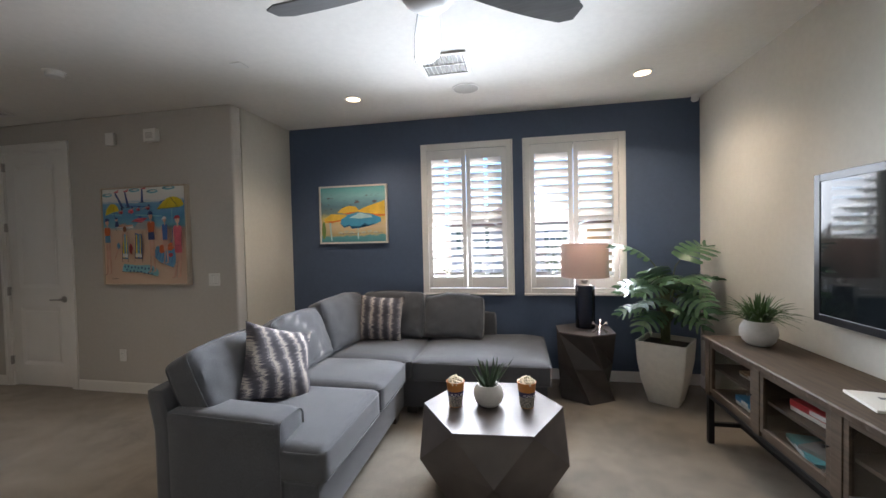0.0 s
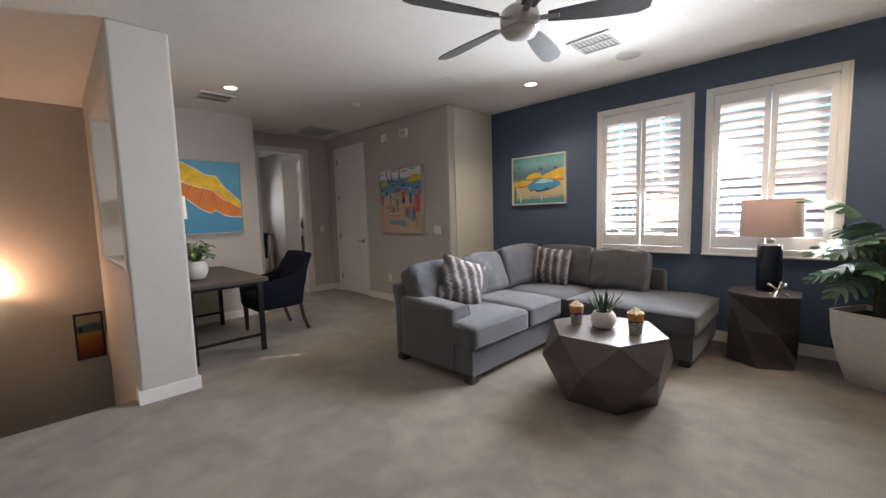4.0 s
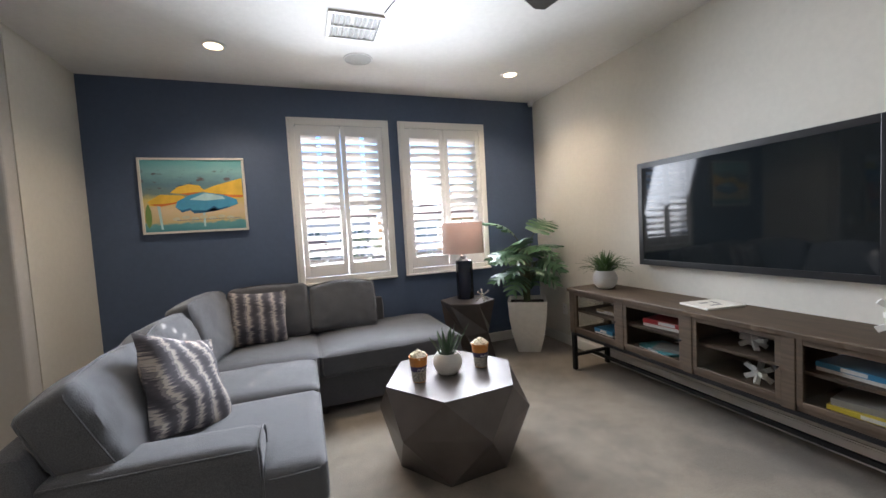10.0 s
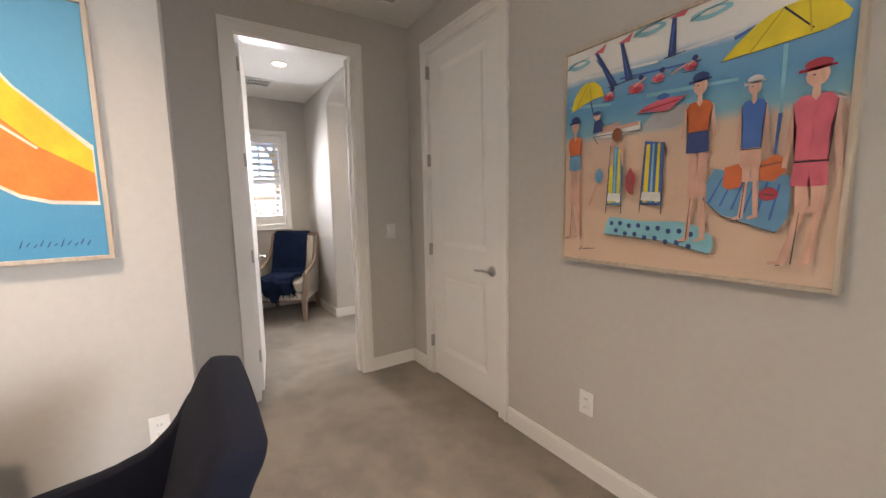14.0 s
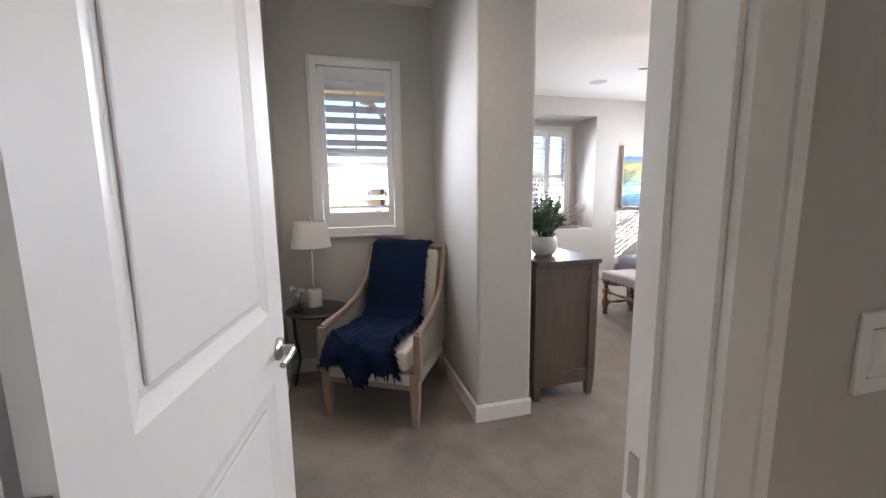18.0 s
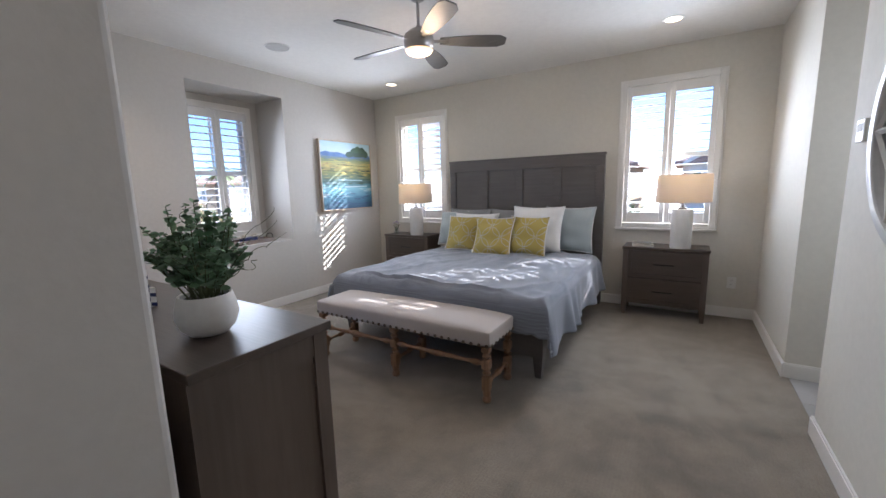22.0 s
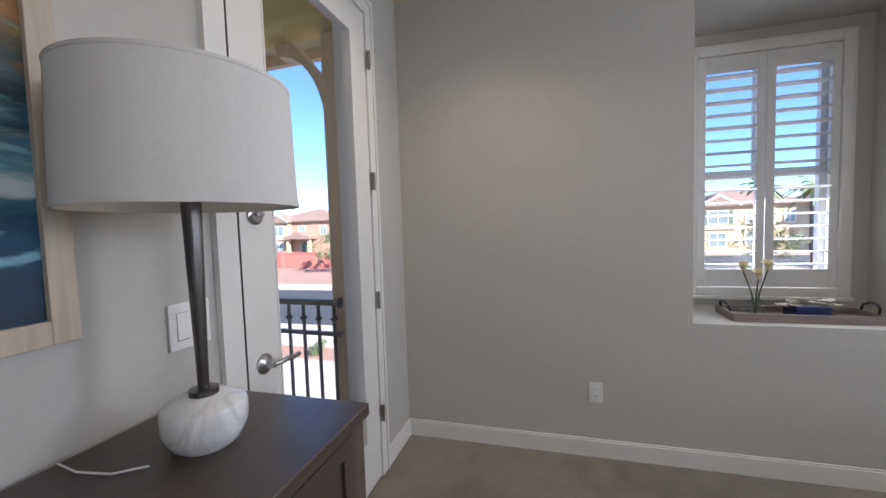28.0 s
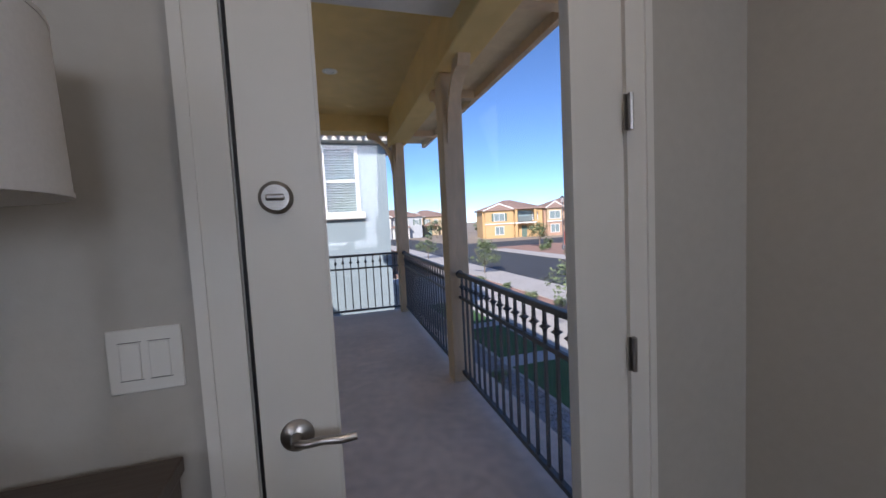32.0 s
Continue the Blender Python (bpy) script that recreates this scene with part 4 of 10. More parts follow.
def seat_pad(a, b, seed, crown=0.030):
    """A seat cushion with a crowned, slightly creased top."""
    bm = rounded(a, b, 0.042, crown, 12)
    top = b[2]
    for v in bm.verts:
        if v.co.z > top - 0.05:
            v.co.z += 0.012 * noise.noise(Vector((v.co.x * 4.5 + seed, v.co.y * 4.5, 1.0))) + 0.008 * abs(noise.noise(Vector((v.co.x * 8, v.co.y * 3 + seed, 2.0))))
    return bm


def sofa():
    s = thing("sectional_sofa", "grey linen L-shaped sectional sofa with loose cushions", "sofa", (0, 0, 0))
    part("base", join(rounded((-1.93, 2.365, 0.055), (-0.965, 4.68, 0.285), 0.02, cuts=3), rounded((-0.98, 3.74, 0.055), (0.265, 4.68, 0.285), 0.02, cuts=3)), M_SOFA, s, smooth=True)
    part("skirt_seam", join(loop_cord((-1.933, 2.362), (-0.962, 4.683), 0.287, 0.004, 0.02), loop_cord((-0.98, 3.737), (0.268, 4.683), 0.287, 0.004, 0.02)), M_SOFA, s, smooth=True)
    arm = rounded((-1.86, 2.345, 0.055), (-1.165, 2.565, 0.605), 0.038, 0.010, 9)
    for v in arm.verts:
        # the arm's top dips a little towards the front
        v.co.z -= 0.022 * max(0.0, (v.co.x + 1.86) / 0.70) * (1 if v.co.z > 0.4 else 0)
    part("armrest", arm, M_SOFA, s, smooth=True)
    part("arm_piping", join(tube([(-1.166, 2.353, 0.07), (-1.166, 2.353, 0.545), (-1.170, 2.365, 0.572), (-1.172, 2.390, 0.582), (-1.172, 2.520, 0.582), (-1.170, 2.545, 0.572), (-1.166, 2.557, 0.545), (-1.166, 2.557, 0.07)], 0.005, 6), tube([(-1.84, 2.354, 0.592), (-1.20, 2.354, 0.572)], 0.004, 6)), M_SOFA, s, smooth=True)
    back = rounded((-1.945, 2.35, 0.055), (-1.815, 4.69, 0.715), 0.04, 0.01, cuts=9)
    for v in back.verts:
        # the frame leans outwards above the arm
        v.co.x -= 0.05 * max(0.0, (v.co.z - 0.5) / 0.215)
    part("back_frame", join(back, rounded((-1.80, 4.55, 0.055), (-0.20, 4.69, 0.70), 0.045, 0.01, cuts=7)), M_SOFA, s, smooth=True)
    seats = [((-1.72, 2.57, 0.285), (-0.92, 3.105, 0.47)), ((-1.72, 3.115, 0.285), (-0.92, 3.70, 0.47)), ((-1.78, 3.71, 0.285), (-0.89, 4.50, 0.465)), ((-0.88, 3.695, 0.285), (0.29, 4.66, 0.465))]
    for i, (a, b) in enumerate(seats):
        if i == 0:
            # one cushion that reaches round the arm's front
            bm = rounded((-1.72, 2.342, 0.285), (-0.92, 3.105, 0.47), 0.042, 0.026, 16)
            for v in bm.verts:
                if v.co.x < -1.162 and v.co.y < 2.57:
                    v.co.y = 2.57
            cords = [tube([(-1.158, 2.57, z), (-1.156, 2.352, z), (-1.135, 2.344, z), (-0.96, 2.344, z), (-0.926, 2.377, z), (-0.922, 3.07, z), (-0.95, 3.102, z), (-1.67, 3.102, z)], 0.0045, 6) for z in (0.447, 0.306)]
        else:
            bm = seat_pad(a, b, i * 3.0)
            cords = [loop_cord(a, b, b[2] - 0.020, 0.0045), loop_cord(a, b, a[2] + 0.020, 0.0045)]
        c = part("seat_cushion", bm, M_SOFA, s, smooth=True)
        part("piping", join(*cords), M_SOFA, c, smooth=True)
    # loose back cushions leaning on the frame: middle, width, height, turn about z, lean
    for i, (x, y, z, w, h, rz, lean) in enumerate(((-1.765, 2.745, 0.665, 0.66, 0.42, 91, 27), (-1.75, 3.40, 0.675, 0.62, 0.43, 89, 22), (-1.69, 4.05, 0.70, 0.63, 0.46, 80, 17), (-1.27, 4.43, 0.69, 0.66, 0.455, 0, 13), (-0.62, 4.43, 0.68, 0.60, 0.42, -3, 16))):
        m = pose(x, y, z, 0, 0, rz) @ pose(0, 0, 0, -lean, 0, 1.5 if i == 4 else 0)
        c = part("back_cushion", turn(boxed_cushion(w, h, 0.17, i * 2.2 + 0.5), m), M_SOFA, s, smooth=True)
        part("piping", turn(join(band_cord(w, h, -0.075), band_cord(w, h, 0.075)), m), M_SOFA, c, smooth=True)
    for x, y in ((-1.88, 2.40), (-1.02, 2.41), (-1.88, 4.6), (-1.02, 3.6), (0.19, 3.81), (0.19, 4.6), (-0.9, 3.81)):
        part("foot", box((x - 0.045, y - 0.045, 0.0), (x + 0.045, y + 0.045, 0.056), 0.006), M_DARKW, s, "dark wooden block foot")
    return s


sf = sofa()
for ob in sf.children_recursive:
    # the long side stands a little in from the wall's return
    for v in ob.data.vertices:
        v.co.x += 0.046 * (0.27 - v.co.x)
        v.co.y -= 0.018 * (4.69 - v.co.y)


def ikat_material():
    """Woven pillow cloth with ragged cream and grey-brown bands."""
    m = shade("ikat_cloth", (0.20, 0.18, 0.17), 0.9, bump=0.4, bump_scale=260)
    nt = m.node_tree
    b = nt.nodes["Principled BSDF"]
    co = nt.nodes.new("ShaderNodeTexCoord")
    sep = nt.nodes.new("ShaderNodeSeparateXYZ")
    nt.links.new(co.outputs["Object"], sep.inputs[0])
    mp = nt.nodes.new("ShaderNodeMapping")
    mp.inputs["Scale"].default_value = (9, 9, 120)
    nt.links.new(co.outputs["Object"], mp.inputs["Vector"])
    n = nt.nodes.new("ShaderNodeTexNoise")
    n.inputs["Scale"].default_value, n.inputs["Detail"].default_value = 1.0, 2.0
    nt.links.new(mp.outputs[0], n.inputs["Vector"])
    ad = nt.nodes.new("ShaderNodeMath")
    ad.operation = "MULTIPLY_ADD"
    ad.inputs[1].default_value = 0.075
    nt.links.new(n.outputs["Fac"], ad.inputs[0])
    nt.links.new(sep.outputs["X"], ad.inputs[2])
    sc = nt.nodes.new("ShaderNodeMath")
    sc.operation = "MULTIPLY"
    sc.inputs[1].default_value = 11.0
    nt.links.new(ad.outputs[0], sc.inputs[0])
    fr = nt.nodes.new("ShaderNodeMath")
    fr.operation = "FRACT"
    nt.links.new(sc.outputs[0], fr.inputs[0])
    cr = nt.nodes.new("ShaderNodeValToRGB")
    el = cr.color_ramp.elements
    el[0].position, el[0].color = 0.0, (0.050, 0.046, 0.054, 1)
    el[1].position, el[1].color = 0.30, (0.070, 0.064, 0.074, 1)
    for p, c in ((0.36, (0.20, 0.185, 0.19, 1)), (0.48, (0.17, 0.155, 0.165, 1)), (0.53, (0.42, 0.375, 0.33, 1)), (0.70, (0.34, 0.30, 0.265, 1)), (0.76, (0.17, 0.155, 0.16, 1)), (0.9, (0.06, 0.055, 0.065, 1))):
        e = el.new(p)
        e.color = c
    nt.links.new(fr.outputs[0], cr.inputs["Fac"])
    nt.links.new(cr.outputs["Color"], b.inputs["Base Color"])
    return m


M_IKAT = ikat_material()


def throw_pillow(label, at, rz, lean, size, mat, name="throw_pillow", t=0.16, roll=0.0, cord=None):
    p = thing(name, label, "pillow", at, rz, group="pillows")
    m = pose(0, 0, 0, -lean, 0, 0) @ pose(0, 0, 0, 0, roll, 0)
    part("cover", turn(cushion(size, size, t * 1.15, 22, 0.09, at[0], 0.014, 2.0), m), mat, p, smooth=True)
    if cord:
        part("piping", turn(rim(size, size, 0.006, 0.09), m), cord, p, smooth=True)
    return p


throw_pillow("grey and cream ikat throw pillow on the sofa", (-1.45, 2.83, 0.70), 70, 24, 0.47, M_IKAT, roll=22)
throw_pillow("grey and cream ikat throw pillow in the sofa corner", (-1.27, 4.20, 0.70), 8, 16, 0.44, M_IKAT, roll=4)

# ---- coffee table and what stands on it ----
TC = (-0.115, 2.90)
ct = thing("coffee_table", "faceted bronze-brown drum coffee table", "coffee table", (*TC, 0))
part("body", ring_solid([polygon_ring(6, 0.345, 0.0, 4), polygon_ring(6, 0.345, 0.004, 4), polygon_ring(6, 0.455, 0.27, 34), polygon_ring(6, 0.405, 0.47, 64)]), M_BRONZE, ct)
part("tabletop", ring_solid([polygon_ring(6, 0.406, 0.4705, 64), polygon_ring(6, 0.405, 0.480, 64)]), M_BRONZE, ct, "burnished six-sided top")


def popcorn_cup(x, y, z, rz):
    c = thing("popcorn_cup", "orange and dark patterned cup heaped with popcorn", "cup", (x, y, z), rz, group="popcorn cups")
    part("cup", lathe([(0, 0), (0.037, 0), (0.0385, 0.002), (0.053, 0.142), (0.055, 0.146), (0.051, 0.146), (0.049, 0.13), (0, 0.125)], 28), M_CUPO, c, smooth=True)
    part("printed_band", lathe([(0.0388, 0.004), (0.0448, 0.066), (0.0452, 0.066), (0.0392, 0.004)], 28), M_CUPD, c, smooth=True)
    rnd = random.Random(int(x * 1000))
    part("word_panel", lathe([(0.0452, 0.066), (0.0478, 0.094), (0.0482, 0.094), (0.0456, 0.066)], 28), M_CUPI, c, "dark band behind the word", True)
    for i, letter in enumerate("POPCORN"):
        q = -1.57 - radians(rz) + radians(25) + (i - 3) * 0.25
        me = LETTERS[letter]
        r = 0.0474
        share("printed_letter", me, c, pose(r * math.cos(q), r * math.sin(q), 0.070, 85, 0, math.degrees(q) + 90))
    pop = bmesh.new()
    for i in range(60):
        a, rr = rnd.random() * 6.283, math.sqrt(rnd.random()) * 0.045
        zz = 0.135 + (0.05 - rr) * 0.75 + rnd.random() * 0.006
        g = bmesh.new()
        bmesh.ops.create_icosphere(g, subdivisions=1, radius=0.009 + rnd.random() * 0.004)
        for v in g.verts:
            v.co *= 0.75 + 0.5 * rnd.random()
            v.co += Vector((rr * math.cos(a), rr * math.sin(a), zz))
        pop = join(pop, g)
    part("popcorn", pop, M_POP, c, smooth=True)
    return c


M_CUPO = shade("orange_cup_card", (0.62, 0.24, 0.05), 0.5, grain=0.08, scale=30)
M_CUPD = shade("printed_cup_card", (0.06, 0.06, 0.07), 0.5, grain=0.9, scale=130, second=(0.55, 0.50, 0.42))
M_POP = shade("popcorn", (0.78, 0.70, 0.54), 0.8, grain=0.15, scale=90)
M_CUPI = shade("ink_print", (0.05, 0.035, 0.10), 0.5, grain=0.2, scale=60)
LETTERS = {}
for letter in "POCRN":
    fc = bpy.data.curves.new("letter", "FONT")
    fc.body, fc.size, fc.extrude, fc.align_x = letter, 0.026, 0.0004, "CENTER"
    ft = new("letter", fc)
    bpy.context.view_layer.update()
    LETTERS[letter] = bpy.data.meshes.new_from_object(ft.evaluated_get(bpy.context.evaluated_depsgraph_get()))
    LETTERS[letter].materials.clear()
    LETTERS[letter].materials.append(M_PLAST)
    bpy.data.objects.remove(ft)
popcorn_cup(-0.325, 2.865, 0.48, 20)
popcorn_cup(0.085, 2.905, 0.48, 70)


def blade(bm, base, tip, width, bend, seg=6, thick=0.0):
    """A tapering leaf blade bending from base to tip."""
    base, tip = Vector(base), Vector(tip)
    d = tip - base
    side = d.cross(Vector((0, 0, 1)))
    side = side.normalized() if side.length > 1e-5 else Vector((1, 0, 0))
    rows = []
    for i in range(seg + 1):
        f = i / seg
        p = base + d * f + Vector((0, 0, 1)) * bend * math.sin(f * math.pi * 0.9) * (1 - 0.3 * f)
        w = width * (1 - f) ** 0.7 * (0.75 + 0.5 * math.sin(min(1, f * 1.6) * math.pi / 2 + 0.4))
        if i == seg:
            rows.append([bm.verts.new(p)])
        else:
            dip = Vector((0, 0, thick))
            rows.append([bm.verts.new(p - side * w / 2 + dip), bm.verts.new(p - dip * 0.6), bm.verts.new(p + side * w / 2 + dip)])
    for a, b in zip(rows, rows[1:]):
        if len(b) == 1:
            bm.faces.new((a[0], a[1], b[0]))
            bm.faces.new((a[1], a[2], b[0]))
        else:
            bm.faces.new((a[0], a[1], b[1], b[0]))
            bm.faces.new((a[1], a[2], b[2], b[1]))


def bowl_pot(name, label, at, r, h, mat=None, rim_r=None):
    """A round ceramic bowl with soil; returns the thing."""
    t = thing(name, label, "plant", at)
    k = rim_r or r * 0.72
    prof = [(0, 0.0), (r * 0.45, 0.0), (r * 0.62, h * 0.03), (r * 0.86, h * 0.2), (r, h * 0.48), (r * 0.95, h * 0.75), (k + r * 0.03, h * 0.97), (k, h), (k - 0.008, h * 0.985), (k - 0.006, h * 0.88), (0, h * 0.86)]
    part("pot", lathe(prof, 36), mat or M_CERAM, t, "round matte white bowl", True)
    part("soil", lathe([(0, h * 0.90), (k - 0.009, h * 0.885), (k - 0.012, h * 0.87), (0, h * 0.868)], 24), M_SOIL, t)
    return t


ap = bowl_pot("potted_aloe", "spiky aloe in a round white ceramic bowl", (-0.135, 2.90, 0.48), 0.088, 0.125)
rnd = random.Random(4)
for i in range(22):
    a = i * 2.4 + rnd.random() * 0.5
    rr = 0.01 + 0.03 * (i % 3) / 2
    lean = 0.03 + 0.10 * rnd.random()
    bm = bmesh.new()
    blade(bm, (rr * math.cos(a), rr * math.sin(a), 0.11), ((rr + lean) * math.cos(a), (rr + lean) * math.sin(a), 0.20 + rnd.random() * 0.12), 0.024, -0.004, 6, 0.004)
    part("leaf", bm, M_ALOE, ap, smooth=True)

# ---- side table, lamp, jack ----
st = thing("side_table", "dark faceted hourglass side table", "side table", (0.64, 4.36, 0))
part("body", ring_solid([polygon_ring(6, 0.262, 0.0, 30), polygon_ring(6, 0.262, 0.006, 30), polygon_ring(6, 0.238, 0.29, 0), polygon_ring(6, 0.275, 0.59, -30)]), M_SIDEB, st)
part("tabletop", ring_solid([polygon_ring(6, 0.277, 0.5905, -30), polygon_ring(6, 0.276, 0.60, -30)]), M_BRONZE, st)


def drum_lamp(name, label, at, base_parts, shade_r0, shade_r1, z0, z1, finial=0.03, lit=False, seg=40, cloth=None):
    """base_parts: (name, profile, material, label) bottom to top."""
    t = thing(name, label, "table lamp", at)
    for nm, prof, mat, lb in base_parts:
        part(nm, lathe(prof, 32), mat, t, lb, True)
    th = 0.003
    cloth = cloth or M_SHADE_WHITE
    sh = part("shade", lathe([(shade_r0 - th, z0), (shade_r0, z0), (shade_r1, z1), (shade_r1 - th, z1), (shade_r0 - th, z0)], seg), cloth, t, "off-white linen drum shade", True)
    for r, z in ((shade_r0, z0 - 0.001), (shade_r1, z1 - 0.006)):
        part("shade_rim", lathe([(r - 0.004, z), (r + 0.0015, z), (r + 0.0015, z + 0.007), (r - 0.004, z + 0.007), (r - 0.004, z)], seg), cloth, sh, smooth=True)
    part("spider", join(tube([(0, 0, z0 - 0.05), (0, 0, z1 + 0.004)], 0.005, 8), *[tube([(0, 0, z1 - 0.01), ((shade_r1 - 0.002) * math.cos(a), (shade_r1 - 0.002) * math.sin(a), z1 - 0.01)], 0.002, 6) for a in (0.3, 2.4, 4.5)]), M_NICKEL, t, smooth=True)
    part("finial", lathe([(0, z1 + 0.002), (0.008, z1 + 0.003), (0.006, z1 + 0.012), (0.010, z1 + 0.02), (0.006, z1 + finial), (0, z1 + finial + 0.004)], 16), M_NICKEL, t, smooth=True)
    bulb = part("bulb", lathe([(0, z0 + 0.05), (0.014, z0 + 0.055), (0.016, z0 + 0.08), (0.03, z0 + 0.12), (0.026, z0 + 0.145), (0, z0 + 0.158)], 16), M_LAMP_ON if lit else M_PLAST, t, smooth=True)
    return t


M_INK = shade("ink_blue_glass_base", (0.012, 0.016, 0.03), 0.15, grain=0.2, scale=6)
drum_lamp("table_lamp", "table lamp with ink-blue base and linen drum shade", (0.66, 4.44, 0.60), (("base", [(0, 0), (0.084, 0), (0.088, 0.006), (0.088, 0.385), (0.084, 0.395), (0, 0.398)], M_INK, "ink-blue square-shouldered base"), ("neck", [(0.06, 0.397), (0.055, 0.404), (0.022, 0.410), (0.022, 0.422), (0.033, 0.428), (0.033, 0.446), (0.020, 0.452), (0.012, 0.46), (0.010, 0.50), (0, 0.50)], M_NICKEL, "nickel neck")), 0.213, 0.208, 0.475, 0.785, cloth=M_SHADE_ROSE)


def jack(label, at, arm, r, rots):
    t = thing("decorative_jack", label, "ornament", at)
    for i, e in enumerate(rots):
        m = pose(0, 0, 0, *e)
        b = join(tube([(-arm, 0, 0), (arm, 0, 0)], r, 10), *[turn(lathe([(0, -1.9 * r), (1.35 * r, -1.35 * r), (1.9 * r, 0), (1.35 * r, 1.35 * r), (0, 1.9 * r)], 12), pose(s * arm, 0, 0)) for s in (-1, 1)])
        part("bar", turn(b, m), M_CHROME, t, smooth=True)
    return t


M_CHROME = shade("polished_chrome", (0.75, 0.74, 0.72), 0.12, 1.0)
jack("polished chrome jack ornament on the side table", (0.74, 4.20, 0.655), 0.075, 0.007, ((0, 34, 20), (0, -40, 75), (0, 38, 140)))

# ---- monstera in a tall planter ----
mp = thing("potted_monstera", "tall split-leaf monstera in a tapered white planter", "plant", (1.30, 4.29, 0), -32)
pot = bmesh.new()
rings = []
for hw, z in ((0.112, 0.0), (0.119, 0.01), (0.157, 0.17), (0.186, 0.36), (0.195, 0.525), (0.197, 0.54), (0.181, 0.54), (0.176, 0.49)):
    ring = []
    for cx, cy, q0 in ((1, 1, 0), (-1, 1, 90), (-1, -1, 180), (1, -1, 270)):
        for q in (0, 45, 90):
            ring.append(pot.verts.new((cx * (hw - 0.02) + 0.02 * math.cos(radians(q0 + q)), cy * (hw - 0.02) + 0.02 * math.sin(radians(q0 + q)), z)))
    rings.append(ring)
for a, b in zip(rings, rings[1:]):
    for i in range(12):
        pot.faces.new((a[i], a[(i + 1) % 12], b[(i + 1) % 12], b[i]))
pot.faces.new(rings[0][::-1])
part("planter", pot, M_POT, mp, "tapered square white planter", True)
part("soil", box((-0.175, -0.175, 0.47), (0.175, 0.175, 0.50)), M_SOIL, mp)


def monstera_leaf(length, width):
    """A drooping split leaf along local +x: rounded lobes on both sides of the midrib with narrow deep cuts between them."""
    bm = bmesh.new()
    n = 6

    def rib(f):
        return Vector((length * f * (1 - 0.10 * f), 0, 0.16 * length * math.sin(f * 1.9) - 0.42 * length * f * f))
    for s in (-1, 1):
        for i in range(n):
            f0, f1 = i / n, (i + 1) / n
            a, b = rib(f0), rib(f1)
            fm = (f0 + f1) / 2
            w = width / 2 * math.sin(math.pi * min(0.97, 0.22 + 0.74 * fm)) ** 0.75
            sweep = 0.16 * length * (0.6 + fm)
            dip = -0.20 * w - 0.12 * w * fm
            mid0, mid1 = a + Vector((sweep * 0.45, s * w * 0.55, dip * 0.25)), b + Vector((sweep * 0.42, s * w * 0.55, dip * 0.25))
            cut = (mid1 - mid0) * 0.08
            end0 = a + Vector((sweep, s * w * 0.93, dip))
            end1 = b + Vector((sweep * 0.92, s * w * 0.93, dip))
            gap = (end1 - end0) * 0.16
            tip = (end0 + end1) / 2 + Vector((0.03 * length, s * w * 0.09, dip * 0.25))
            va, vb = bm.verts.new(a), bm.verts.new(b)
            v0, v1 = bm.verts.new(mid0 + cut), bm.verts.new(mid1 - cut)
            e0, e1, t = bm.verts.new(end0 + gap), bm.verts.new(end1 - gap), bm.verts.new(tip)
            for q in ((va, vb, v1, v0), (v0, v1, e1, e0), (e0, e1, t)):
                bm.faces.new(q if s > 0 else q[::-1])
    bmesh.ops.remove_doubles(bm, verts=bm.verts[:], dist=0.0005)
    return bm


rnd = random.Random(11)
for i in range(30):
    a = i * 2.399 + 0.4
    reach = 0.05 + 0.13 * rnd.random()
    hz = 0.36 + 0.48 * ((i * 5) % 12) / 12
    # two tall leaves rise to either side
    tall = {3: 0.5, 8: 3.5}.get(i)
    if tall:
        a, reach, hz = tall, 0.12, 0.98
    p1 = Vector((reach * math.cos(a), reach * math.sin(a) * 0.8, 0.53 + hz * 0.72))
    stem = [(0.03 * math.cos(a), 0.03 * math.sin(a), 0.52), (0.25 * p1.x, 0.25 * p1.y, 0.53 + hz * 0.40), (0.65 * p1.x, 0.65 * p1.y, 0.53 + hz * 0.66), tuple(p1)]
    part("stem", tube(stem, 0.007, 6, 0.6), M_STEM, mp, smooth=True)
    L = 0.34 if tall else 0.23 + 0.08 * rnd.random()
    lf = turn(monstera_leaf(L, L * 1.02), Matrix.Translation(p1) @ pose(0, 0, 0, 0, 0, math.degrees(a) + rnd.uniform(-25, 25)) @ pose(0, 0, 0, rnd.uniform(-25, 25), -34 if tall else -rnd.uniform(-25, 25), 0))
    for v in lf.verts:
        # keep the leaves off the two walls of the corner
        c, n_ = math.cos(radians(-32)), math.sin(radians(-32))
        wx, wy = v.co.x * c - v.co.y * n_ + 1.30, v.co.x * n_ + v.co.y * c + 4.29
        wx, wy = min(wx, 1.73) - 1.30, min(wy, 4.69) - 4.29
        v.co.x, v.co.y = wx * c + wy * n_, -wx * n_ + wy * c
    part("leaf", lf, M_MONST, mp, smooth=True)

# ---- media console ----
mc = thing("media_console", "long weathered-oak media console with glass doors on a black steel base", "media console", (0, 0, 0))
CX0, CX1, CY0, CY1 = 1.32, 1.735, 1.395, 3.62
top = bmesh.new()
cols = []
for k in range(121):
    # a chipped front edge
    y = CY0 - 0.012 + (CY1 - CY0 + 0.024) * k / 120
    c = 0.008 * max(0.0, noise.noise(Vector((y * 13, 2.0, 0)))) + 0.004 * noise.noise(Vector((y * 40, 5.0, 0)))
    cols.append([top.verts.new(p) for p in ((CX1, y, 0.712), (CX0 - 0.014 + c, y, 0.712), (CX0 - 0.018 + c * 0.6, y, 0.738), (CX0 - 0.012 + abs(c) * 1.4, y, 0.745), (CX1, y, 0.745))])
